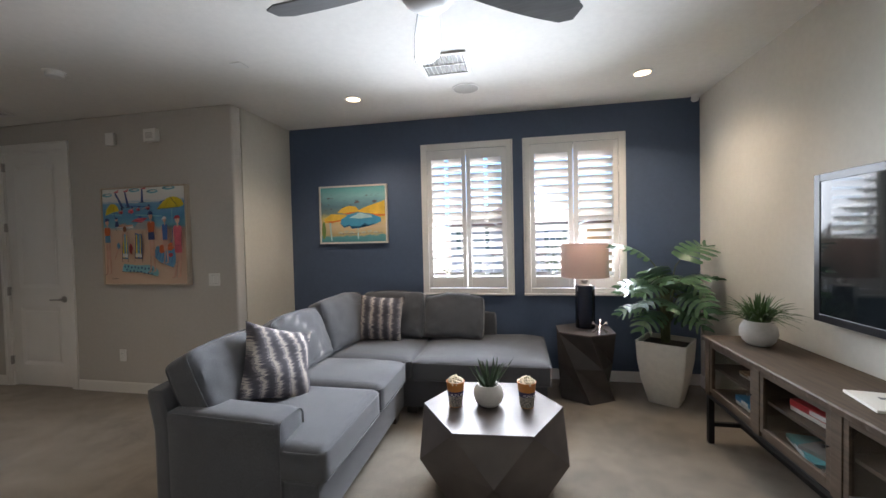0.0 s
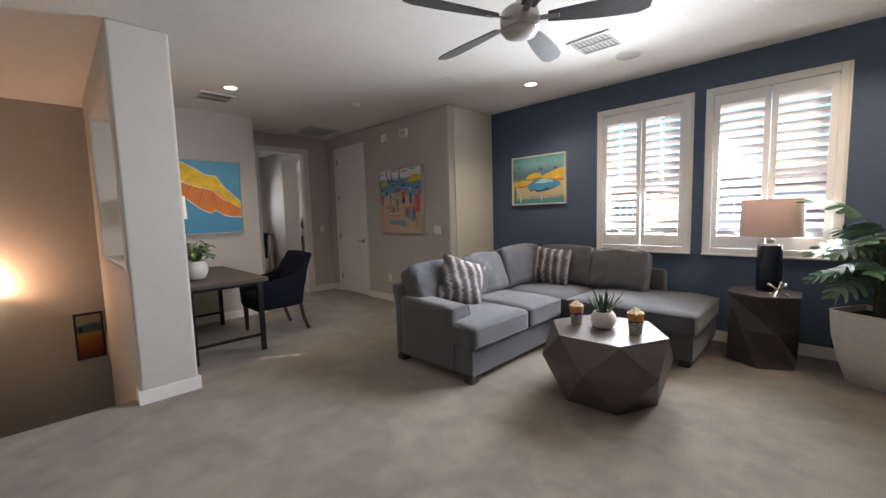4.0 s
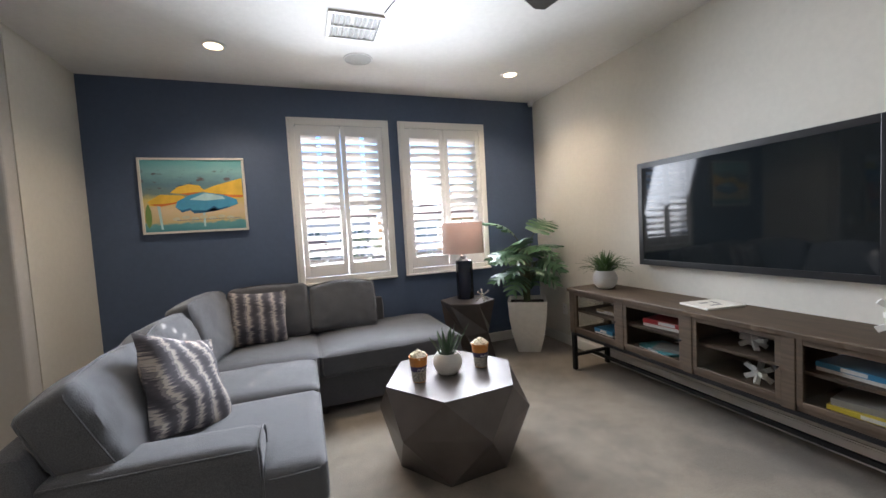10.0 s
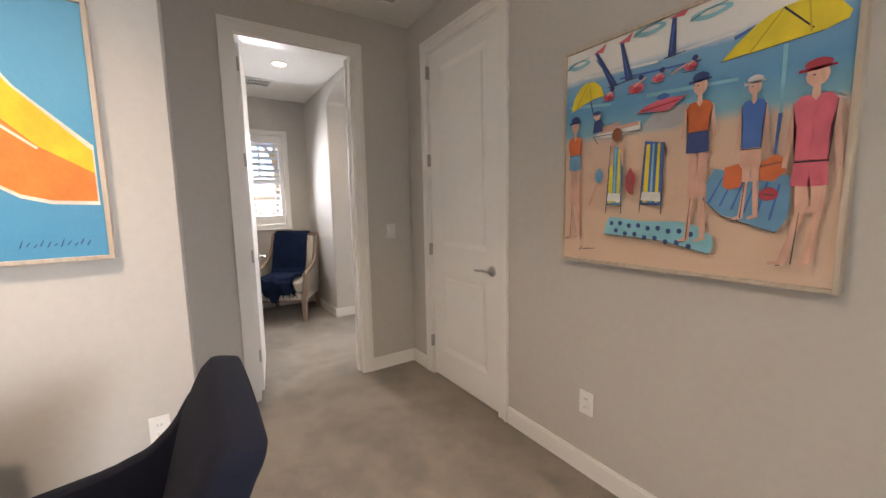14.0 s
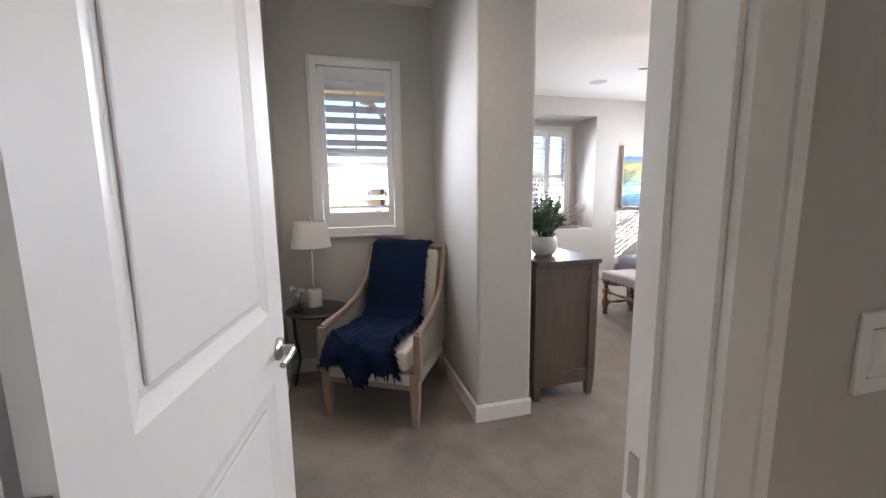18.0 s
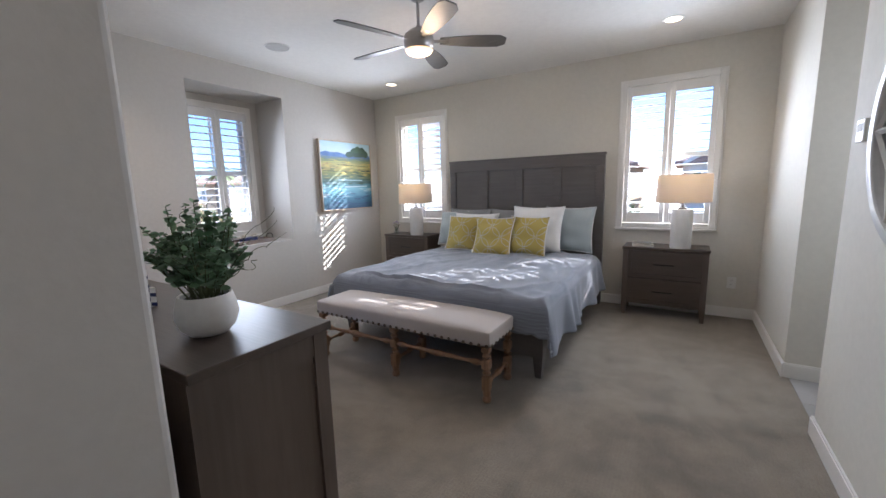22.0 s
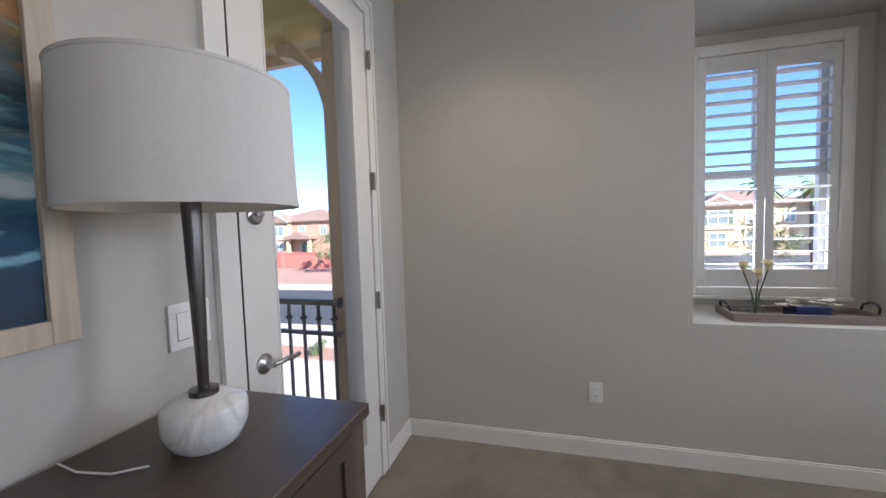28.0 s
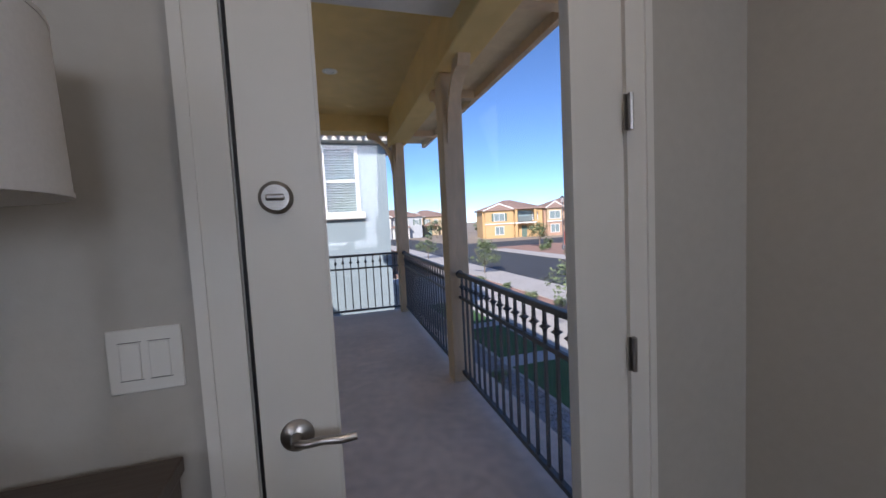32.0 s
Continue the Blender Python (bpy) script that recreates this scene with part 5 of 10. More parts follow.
for a, b in zip(cols, cols[1:]):
    for i in range(5):
        top.faces.new((a[i], b[i], b[(i + 1) % 5], a[(i + 1) % 5]))
top.faces.new(cols[0][::-1])
top.faces.new(cols[-1])
part("top", top, M_OAK, mc, "rough-edged oak top")
part("bottom", box((CX0 + 0.012, CY0, 0.345), (CX1, CY1, 0.372), 0.002), M_OAK, mc)
part("back_panel", box((CX1 - 0.012, CY0 + 0.004, 0.372), (CX1 - 0.002, 3.05, 0.712)), M_OAK, mc)
part("shelf", box((CX0 + 0.03, CY0 + 0.02, 0.535), (CX1 - 0.014, CY1 - 0.02, 0.552)), M_OAK, mc)
POSTS = (1.425, 1.955, 2.49, 3.035, 3.59)
for y in POSTS:
    part("post", box((CX0 - 0.002, y - 0.03, 0.345), (CX0 + 0.03, y + 0.03, 0.712), 0.003), M_OAK, mc)
    if 1.5 < y < 3.5:
        part("divider", box((CX0 + 0.031, y - 0.009, 0.372), (CX1 - 0.014, y + 0.009, 0.712)), M_OAK, mc)
part("end_post", box((CX1 - 0.035, CY1 - 0.06, 0.345), (CX1, CY1, 0.712), 0.003), M_OAK, mc)
part("end_panel", box((CX0 + 0.03, CY0, 0.345), (CX1, CY0 + 0.02, 0.712)), M_OAK, mc)
M_SMOKE = glass("cabinet_glass", (0.86, 0.86, 0.85))
for a, b in zip(POSTS, POSTS[1:]):
    y0, y1 = a + 0.031, b - 0.031
    k = 0.028
    dr = part("door", boxes(((CX0 + 0.002, y0, 0.374), (CX0 + 0.024, y0 + k, 0.710)), ((CX0 + 0.002, y1 - k, 0.374), (CX0 + 0.024, y1, 0.710)), ((CX0 + 0.002, y0 + k, 0.374), (CX0 + 0.024, y1 - k, 0.374 + k)), ((CX0 + 0.002, y0 + k, 0.710 - k), (CX0 + 0.024, y1 - k, 0.710)), bevel=0.002), M_OAK, mc)
    g = part("glass", box((CX0 + 0.011, y0 + k, 0.374 + k), (CX0 + 0.014, y1 - k, 0.710 - k)), M_SMOKE, dr)
    g.visible_shadow = False
    part("knob", turn(lathe([(0, 0), (0.004, 0), (0.004, 0.012), (0.009, 0.016), (0.009, 0.022), (0, 0.024)], 14), pose(CX0 + 0.002, y0 + 0.013, 0.545, 0, -90, 0)), M_BLACK, dr, smooth=True)
g = part("end_glass", box((CX0 + 0.03, CY1 - 0.014, 0.374), (CX1 - 0.036, CY1 - 0.010, 0.712)), M_SMOKE, mc)
for y in (CY0 + 0.03, CY1 - 0.02):
    for x in (CX0 + 0.005, CX1 - 0.045):
        part("leg", box((x, y - 0.02, 0.0), (x + 0.036, y + 0.016, 0.322), 0.003), M_STEEL, mc)
    part("end_bar", box((CX0 + 0.041, y - 0.015, 0.12), (CX1 - 0.045, y + 0.011, 0.146), 0.002), M_STEEL, mc)
part("base_rail", boxes(((CX0 + 0.005, CY0 + 0.01, 0.322), (CX0 + 0.04, CY1 - 0.004, 0.345)), ((CX1 - 0.045, CY0 + 0.01, 0.322), (CX1 - 0.01, CY1 - 0.004, 0.345))), M_STEEL, mc)
part("low_stretcher", box((1.52, CY0 + 0.046, 0.12), (1.546, CY1 - 0.036, 0.146), 0.002), M_STEEL, mc)

# on and in the console
gp = bowl_pot("potted_grass", "bushy green grass in a round white bowl", (1.53, 3.40, 0.745), 0.10, 0.155)
rnd = random.Random(21)
for i in range(200):
    a, rr = rnd.random() * 6.283, 0.05 * math.sqrt(rnd.random())
    out = 0.02 + 0.19 * rnd.random()
    bm = bmesh.new()
    blade(bm, (rr * math.cos(a), rr * math.sin(a), 0.135), (min((rr + out) * math.cos(a), 0.21), (rr + out) * math.sin(a), 0.20 + 0.15 * rnd.random() - out * 0.40), 0.012, 0.05, 5, 0.0012)
    part("blade", bm, M_GRASS, gp)


def flat_book(label, at, rz, size, cover, pages=None, name="book"):
    w, d, h = size
    b = thing(name, label, "book" if name == "book" else "board game", at, rz)
    part("cover", boxes(((-w / 2, -d / 2, 0), (w / 2, d / 2, 0.003)), ((-w / 2, -d / 2, h - 0.003), (w / 2, d / 2, h)), ((-w / 2, -d / 2, 0.003), (-w / 2 + 0.003, d / 2, h - 0.003))), cover, b)
    part("page_block", box((-w / 2 + 0.003, -d / 2 + 0.004, 0.003), (w / 2 - 0.004, d / 2 - 0.004, h - 0.003)), pages or M_PAPER, b)
    return b


M_PAPER = shade("paper", (0.68, 0.66, 0.60), 0.8, grain=0.1, scale=200, stretch=(1, 1, 8))
mg = thing("magazine", "white magazine with a dark cover sketch on the console", "magazine", (1.56, 2.50, 0.745), 80)
part("page_block", box((-0.11, -0.14, 0), (0.11, 0.14, 0.012), 0.002), M_PAPER, mg)
part("cover_sketch", boxes(((-0.05, -0.03, 0.0121), (-0.03, 0.05, 0.0125)), ((-0.02, -0.05, 0.0121), (0.05, -0.03, 0.0125)), ((0.02, 0.0, 0.0121), (0.045, 0.06, 0.0125))), M_BLACK, mg)


def cross_ornament(label, at, rz, arm=0.12, mat=None):
    """A white puzzle-like cross of square bars."""
    t = thing("cross_ornament", label, "ornament", at, rz)
    for e in ((0, 35, 0), (0, -38, 8), (0, 30, 90), (0, -35, 98), (90, 5, 40)):
        part("bar", turn(boxes(((-arm, -0.013, -0.013), (arm, 0.013, 0.002)), ((-arm, -0.002, 0.002), (arm, 0.013, 0.013))), pose(0, 0, 0, *e)), M_PLAST, t)
    return t


cross_ornament("white square-bar cross ornament on the console", (1.56, 1.62, 0.835), 20, 0.125)
cross_ornament("small white cross ornament on the console shelf", (1.50, 2.22, 0.605), 40, 0.075)
cross_ornament("small white cross ornament on the console floor", (1.48, 2.18, 0.425), 10, 0.075)


def game_box(label, at, rz, size, col, extra=None):
    w, d, h = size
    g = thing("board_game", label, "board game", at, rz)
    part("box", box((-w / 2, -d / 2, 0), (w / 2, d / 2, h * 0.45), 0.002), M_PAPER if extra is None else extra, g)
    part("lid", box((-w / 2 - 0.002, -d / 2 - 0.002, h * 0.40), (w / 2 + 0.002, d / 2 + 0.002, h), 0.002), col, g)
    part("print", boxes(((-w / 2 - 0.0028, -d * 0.18, h * 0.5), (-w / 2 - 0.0021, d * 0.16, h * 0.9))), M_PLAST, g)
    return g


M_RED = shade("red_card", (0.42, 0.025, 0.03), 0.4, grain=0.1, scale=12)
M_CYAN = shade("blue_card", (0.03, 0.22, 0.42), 0.4, grain=0.1, scale=12)
M_TEAL = shade("teal_card", (0.05, 0.25, 0.27), 0.45, grain=0.25, scale=14)
M_YEL = shade("yellow_card", (0.62, 0.48, 0.03), 0.45, grain=0.1, scale=12)
M_GREYC = shade("grey_card", (0.28, 0.27, 0.25), 0.6, grain=0.1, scale=20)
M_TAN = shade("tan_card", (0.42, 0.30, 0.18), 0.6, grain=0.4, scale=40)
game_box("red board game box on the glass-fronted shelf", (1.52, 2.72, 0.552), 4, (0.22, 0.36, 0.055), M_RED)
game_box("teal board game box in the console", (1.48, 2.78, 0.372), -12, (0.2, 0.3, 0.03), M_TEAL)
flat_book("pale book lying on the game box", (1.47, 2.72, 0.402), 20, (0.14, 0.2, 0.02), M_GREYC)
game_box("tan board game box on the end shelf", (1.52, 3.26, 0.552), 2, (0.2, 0.26, 0.03), M_TAN)
game_box("blue board game box in the console end", (1.50, 3.30, 0.372), 0, (0.2, 0.2, 0.05), M_CYAN)
game_box("bright blue board game box on the shelf", (1.50, 1.74, 0.552), -4, (0.2, 0.28, 0.045), M_CYAN)
game_box("yellow board game box in the console", (1.50, 1.66, 0.372), 3, (0.26, 0.34, 0.045), M_YEL)
flat_book("grey book on the yellow game box", (1.50, 1.68, 0.417), 8, (0.22, 0.3, 0.03), M_GREYC)

# ---- television ----
tv = thing("television", "large black flat television hung on the cream wall", "television", (0, 0, 0))
M_SCREEN = shade("dark_screen", (0.010, 0.013, 0.015), 0.05, spec=0.5)
TY0, TY1, TZ0, TZ1 = 1.73, 3.172, 0.955, 1.765
part("housing", box((1.70, TY0, TZ0), (1.735, TY1, TZ1), 0.006), M_BLACK, tv)
part("wall_bracket", box((1.735, 2.2, 1.2), (XR, 2.7, 1.5)), M_STEEL, tv)
k = 0.042
part("bezel", boxes(((1.68, TY0, TZ0), (1.70, TY0 + k, TZ1)), ((1.68, TY1 - k, TZ0), (1.70, TY1, TZ1)), ((1.68, TY0 + k, TZ0), (1.70, TY1 - k, TZ0 + k)), ((1.68, TY0 + k, TZ1 - k), (1.70, TY1 - k, TZ1)), bevel=0.002), M_BLACK, tv)
part("screen", box((1.684, TY0 + k, TZ0 + k), (1.700, TY1 - k, TZ1 - k)), M_SCREEN, tv)


# ---- ceiling fan ----
def ceiling_fan(label, at, turn_by, radius, lit, drop=0.30):
    f = thing("ceiling_fan", label, "ceiling fan", at)
    part("canopy", lathe([(0, 0), (0.068, 0), (0.068, -0.02), (0.045, -0.06), (0.02, -0.075), (0, -0.075)][::-1], 28), M_NICKEL, f, "brushed nickel canopy", True)
    part("downrod", tube([(0, 0, -0.07), (0, 0, -drop + 0.06)], 0.011, 12), M_NICKEL, f, smooth=True)
    part("motor", lathe([(0, -drop - 0.09), (0.098, -drop - 0.09), (0.105, -drop - 0.082), (0.108, -drop - 0.03), (0.10, -drop + 0.01), (0.07, -drop + 0.035), (0.025, -drop + 0.06), (0.018, -drop + 0.07), (0, -drop + 0.07)], 36), M_NICKEL, f, "brushed nickel motor housing", True)
    part("light_bowl", lathe([(0, -drop - 0.128), (0.05, -drop - 0.124), (0.085, -drop - 0.11), (0.098, -drop - 0.091), (0, -drop - 0.0905)], 36), M_FANLIT if lit else M_FROST, f, "frosted glass light bowl", True)
    for i in range(5):
        a = turn_by + 72 * i
        bm = bmesh.new()
        out = []
        n = 10
        for j in range(n + 1):
            t = j / n
            w = 0.036 + 0.030 * math.sin(min(1, t * 1.15) * math.pi * 0.62)
            if j == n:
                w *= 0.55
            out.append((0.15 + (radius - 0.15) * t, w))
        top = [[bm.verts.new((x, s * w + 0.012 * (x / radius), z)) for x, w in out] for s in (1, -1) for z in (0.0035, -0.0035)]
        lt, lb, rt_, rb_ = top
        for j in range(n):
            bm.faces.new((lt[j], lt[j + 1], rt_[j + 1], rt_[j]))
            bm.faces.new((lb[j + 1], lb[j], rb_[j], rb_[j + 1]))
            bm.faces.new((lt[j + 1], lt[j], lb[j], lb[j + 1]))
            bm.faces.new((rt_[j], rt_[j + 1], rb_[j + 1], rb_[j]))
        bm.faces.new((lt[0], rt_[0], rb_[0], lb[0]))
        bm.faces.new((rt_[n], lt[n], lb[n], rb_[n]))
        m = pose(0, 0, -drop - 0.03, 0, 0, a) @ pose(0, 0, 0, -13, 0, 0)
        bl = part("blade", turn(bm, m), M_BLADE, f, "grey-brown fan blade")
        part("blade_arm", turn(box((0.09, -0.018, -0.006), (0.21, 0.018, -0.001), 0.002), m), M_NICKEL, bl)
    return f


M_FROST = shade("frosted_glass", (0.55, 0.54, 0.52), 0.5)
M_FANLIT = shade("lit_frosted_glass", (0.9, 0.8, 0.65), 0.5, glow=(1.0, 0.50, 0.20), glow_power=0.32)
M_BLADE = shade("fan_blade_laminate", (0.10, 0.10, 0.10), 0.45, grain=0.15, scale=8, stretch=(1, 8, 8))
ceiling_fan("five-bladed brushed nickel ceiling fan in the loft", (-0.255, 2.03, CE), 30, 0.66, False, 0.32)
ceiling_fan("five-bladed brushed nickel ceiling fan, light on", (-7.99, 6.08, CE), 33, 0.62, True, 0.30)


# ---- ceiling fittings ----
def can_light(at, lit=True):
    c = thing("recessed_light", "lit recessed ceiling light with white trim", "ceiling light", at, group="recessed lights")
    part("trim_ring", lathe([(0.062, -0.001), (0.062, -0.007), (0.082, -0.004), (0.084, 0.0), (0.062, -0.001)], 32), M_PLAST, c, smooth=True)
    part("lens", lathe([(0, -0.004), (0.061, -0.003), (0.061, -0.001), (0, -0.001)], 32), M_LAMP_ON, c, "glowing lens")
    return c


for p in ((-1.392, 3.977), (1.047, 4.005), (-3.566, 1.583), (-6.895, 3.10), (-9.68, 4.72), (-9.68, 7.87), (-6.485, 7.70)):
    can_light((p[0], p[1], CE))
    spot_lamp("can_spot", (p[0], p[1], CE - 0.02), {(-3.566, 1.583): 16.0, (-6.895, 3.10): 4.5, (-9.68, 4.72): 8.0}.get(p, 18.0 if p[0] > -3 else 4.4), cone=135)


def speaker(at, r):
    s = thing("ceiling_speaker", "round white ceiling speaker grille", "speaker", at)
    part("ring", lathe([(r - 0.008, -0.001), (r - 0.008, -0.006), (r, -0.005), (r + 0.002, 0), (r - 0.008, -0.001)], 40), M_PLAST, s, smooth=True)
    part("grille", lathe([(0, -0.005), (r - 0.009, -0.004), (r - 0.009, -0.001), (0, -0.001)], 40), M_GRILLE, s)


M_GRILLE = shade("speaker_cloth", (0.50, 0.49, 0.47), 0.8, grain=0.15, scale=300)
speaker((-0.366, 3.98, CE), 0.115)
speaker((-9.69, 6.185, CE), 0.115)


def vent(name, label, at, w, d, slats, along="x"):
    v = thing(name, label, "air vent", at)
    part("frame", boxes(((-w / 2, -d / 2, -0.012), (-w / 2 + 0.022, d / 2, 0)), ((w / 2 - 0.022, -d / 2, -0.012), (w / 2, d / 2, 0)), ((-w / 2 + 0.022, -d / 2, -0.012), (w / 2 - 0.022, -d / 2 + 0.022, 0)), ((-w / 2 + 0.022, d / 2 - 0.022, -0.012), (w / 2 - 0.022, d / 2, 0)), bevel=0.002), M_PLAST, v)
    part("backing", box((-w / 2 + 0.02, -d / 2 + 0.02, -0.002), (w / 2 - 0.02, d / 2 - 0.02, -0.0005)), M_GREYC, v)
    for i in range(slats):
        f = (i + 0.5) / slats
        if along == "x":
            y = -d / 2 + 0.022 + (d - 0.044) * f
            part("slat", turn(box((-w / 2 + 0.022, -0.007, -0.001), (w / 2 - 0.022, 0.007, 0.001)), pose(0, y, -0.007, 38, 0, 0)), M_PLAST, v)
        else:
            x = -w / 2 + 0.022 + (w - 0.044) * f
            part("slat", turn(box((-0.007, -d / 2 + 0.022, -0.001), (0.007, d / 2 - 0.022, 0.001)), pose(x, 0, -0.007, 0, 38, 0)), M_PLAST, v)
    part("cross_bar", boxes(((-0.004, -d / 2 + 0.022, -0.011), (0.004, d / 2 - 0.022, -0.004))) if along == "x" else boxes(((-w / 2 + 0.022, -0.004, -0.011), (w / 2 - 0.022, 0.004, -0.004))), M_PLAST, v)
    return v


vent("ceiling_vent", "white slatted ceiling supply vent", (-0.46, 3.485, CE), 0.36, 0.35, 9, "y")
vent("return_grille", "large white return-air grille in the hall ceiling", (-4.985, 3.28, CE), 0.62, 0.56, 26, "x")
vent("ceiling_vent", "white slatted ceiling vent over the desk", (-4.02, 1.55, CE), 0.34, 0.36, 9, "x")
vent("ceiling_vent", "small white ceiling vent in the bedroom entry", (-7.6, 3.0, CE), 0.28, 0.28, 8, "x")
sd = thing("smoke_detector", "white round smoke detector on the ceiling", "smoke detector", (-3.26, 2.93, CE))
part("base", lathe([(0, -0.012), (0.065, -0.012), (0.068, 0), (0, 0)], 28), M_PLAST, sd, smooth=True)
part("cover", lathe([(0, -0.045), (0.035, -0.043), (0.052, -0.034), (0.055, -0.012), (0, -0.012)], 28), M_PLAST, sd, smooth=True)
sp = thing("sprinkler_plate", "small white square sprinkler cover plate", "sprinkler", (-1.9, 3.145, CE))
part("plate", box((-0.045, -0.045, -0.006), (0.045, 0.045, 0), 0.002), M_PLAST, sp)
wc = thing("security_camera", "small white security camera in the ceiling corner", "camera", (1.70, 4.66, CE))
part("mount", lathe([(0, -0.02), (0.035, -0.02), (0.04, 0), (0, 0)], 20), M_PLAST, wc, smooth=True)
part("eye", turn(lathe([(0, -0.03), (0.026, -0.022), (0.034, 0), (0.026, 0.022), (0, 0.03)], 18), pose(-0.015, -0.015, -0.04)), M_PLAST, wc, smooth=True)
for x, w, d in ((-3.845, 0.10, 0.035), (-3.36, 0.135, 0.055)):
    ch = thing("alarm_sounder", "white box alarm sounder high on the wall", "alarm", (x, 3.80, 2.505))
    part("housing", box((-w / 2, -d, -0.06), (w / 2, 0, 0.06), 0.006), M_PLAST, ch)
    if w > 0.12:
        for i in range(5):
            part("slot", box((-w * 0.3, -d - 0.0006, -0.03 + i * 0.012), (w * 0.3, -d + 0.0005, -0.026 + i * 0.012)), M_GREYC, ch)

# ---- bedroom ----
M_BEDW = wood("grey_brown_bed_wood", (0.098, 0.088, 0.083), (0.118, 0.107, 0.101), 0.45, "x", 5)
M_DRES = wood("taupe_dresser_wood", (0.066, 0.048, 0.038), (0.082, 0.061, 0.048), 0.34, "x", 5)
M_DRESZ = wood("taupe_dresser_wood_upright", (0.092, 0.068, 0.053), (0.115, 0.086, 0.068), 0.40, "z", 5)
M_WHITE = shade("white_cotton", (0.78, 0.78, 0.78), 0.9, grain=0.03, scale=60, bump=0.25, bump_scale=30)
M_SHAM = shade("pale_blue_linen", (0.40, 0.46, 0.48), 0.9, grain=0.08, scale=300, bump=0.3, bump_scale=200)
M_SHAM2 = shade("grey_linen", (0.26, 0.27, 0.28), 0.9, grain=0.08, scale=300, bump=0.3, bump_scale=200)
M_BENCH = shade("oatmeal_linen", (0.46, 0.42, 0.395), 0.9, grain=0.08, scale=350, bump=0.3, bump_scale=300)
M_TURNED = wood("honey_turned_wood", (0.20, 0.105, 0.055), (0.30, 0.17, 0.09), 0.45, "z", 9)
M_NAIL = shade("antique_nailhead", (0.16, 0.13, 0.10), 0.35, 1.0)
M_CYL = shade("white_grained_ceramic", (0.70, 0.69, 0.67), 0.5, grain=0.06, scale=30, bump=0.15, bump_scale=60, stretch=(1, 1, 0.3))
M_MATT = shade("mattress_ticking", (0.55, 0.54, 0.52), 0.9, grain=0.04, scale=80)


def duvet_material():
    m = shade("blue_grey_woven_duvet", (0.20, 0.225, 0.275), 0.9, bump=0.3, bump_scale=120, sheen=0.2)
    nt = m.node_tree
    b = nt.nodes["Principled BSDF"]
    co = nt.nodes.new("ShaderNodeTexCoord")
    mp = nt.nodes.new("ShaderNodeMapping")
    mp.inputs["Rotation"].default_value = (0, 0, radians(45))
    mp.inputs["Scale"].default_value = (95, 95, 95)
    nt.links.new(co.outputs["Object"], mp.inputs["Vector"])
    ck = nt.nodes.new("ShaderNodeTexChecker")
    ck.inputs["Scale"].default_value = 1.0
    ck.inputs["Color1"].default_value, ck.inputs["Color2"].default_value = (0.140, 0.155, 0.190, 1), (0.205, 0.220, 0.255, 1)
    nt.links.new(mp.outputs[0], ck.inputs["Vector"])
    n = nt.nodes.new("ShaderNodeTexNoise")
    n.inputs["Scale"].default_value, n.inputs["Detail"].default_value = 3.0, 4.0
    nt.links.new(co.outputs["Object"], n.inputs["Vector"])
    r = nt.nodes.new("ShaderNodeMapRange")
    r.inputs["From Min"].default_value, r.inputs["From Max"].default_value = 0.3, 0.7
    r.inputs["To Min"].default_value, r.inputs["To Max"].default_value = 0.9, 1.1
    nt.links.new(n.outputs["Fac"], r.inputs["Value"])
    mul = nt.nodes.new("ShaderNodeVectorMath")
    mul.operation = "SCALE"
    nt.links.new(ck.outputs["Color"], mul.inputs[0])
    nt.links.new(r.outputs[0], mul.inputs["Scale"])
    nt.links.new(mul.outputs[0], b.inputs["Base Color"])
    return m


def trellis_material():
    """Mustard cloth with a white trellis of overlapping rings."""
    m = shade("mustard_trellis_cloth", (0.50, 0.38, 0.06), 0.9, bump=0.3, bump_scale=250)
    nt = m.node_tree
    b = nt.nodes["Principled BSDF"]
    co = nt.nodes.new("ShaderNodeTexCoord")
    last = None
    for off in (0.0, 0.5):
        mp = nt.nodes.new("ShaderNodeMapping")
        mp.inputs["Scale"].default_value = (4.3, 0.0, 4.3)
        mp.inputs["Location"].default_value = (off, 0, off)
        nt.links.new(co.outputs["Object"], mp.inputs["Vector"])
        fr = nt.nodes.new("ShaderNodeVectorMath")
        fr.operation = "FRACTION"
        nt.links.new(mp.outputs[0], fr.inputs[0])
        sb = nt.nodes.new("ShaderNodeVectorMath")
        sb.operation = "SUBTRACT"
        sb.inputs[1].default_value = (0.5, 0.0, 0.5)
        nt.links.new(fr.outputs[0], sb.inputs[0])
        ln = nt.nodes.new("ShaderNodeVectorMath")
        ln.operation = "LENGTH"
        nt.links.new(sb.outputs[0], ln.inputs[0])
        cmp_ = nt.nodes.new("ShaderNodeMath")
        cmp_.operation = "COMPARE"
        cmp_.inputs[1].default_value, cmp_.inputs[2].default_value = 0.455, 0.014
        nt.links.new(ln.outputs["Value"], cmp_.inputs[0])
        if last is None:
            last = cmp_.outputs[0]
        else:
            mx = nt.nodes.new("ShaderNodeMath")
            mx.operation = "MAXIMUM"
            nt.links.new(last, mx.inputs[0])
            nt.links.new(cmp_.outputs[0], mx.inputs[1])
            last = mx.outputs[0]
    mix = nt.nodes.new("ShaderNodeMix")
    mix.data_type = "RGBA"
    mix.inputs["A"].default_value, mix.inputs["B"].default_value = (0.40, 0.315, 0.085, 1), (0.44, 0.43, 0.40, 1)
    nt.links.new(last, mix.inputs["Factor"])
    nt.links.new(mix.outputs["Result"], b.inputs["Base Color"])
    return m


M_DUVET = duvet_material()
M_TRELLIS = trellis_material()

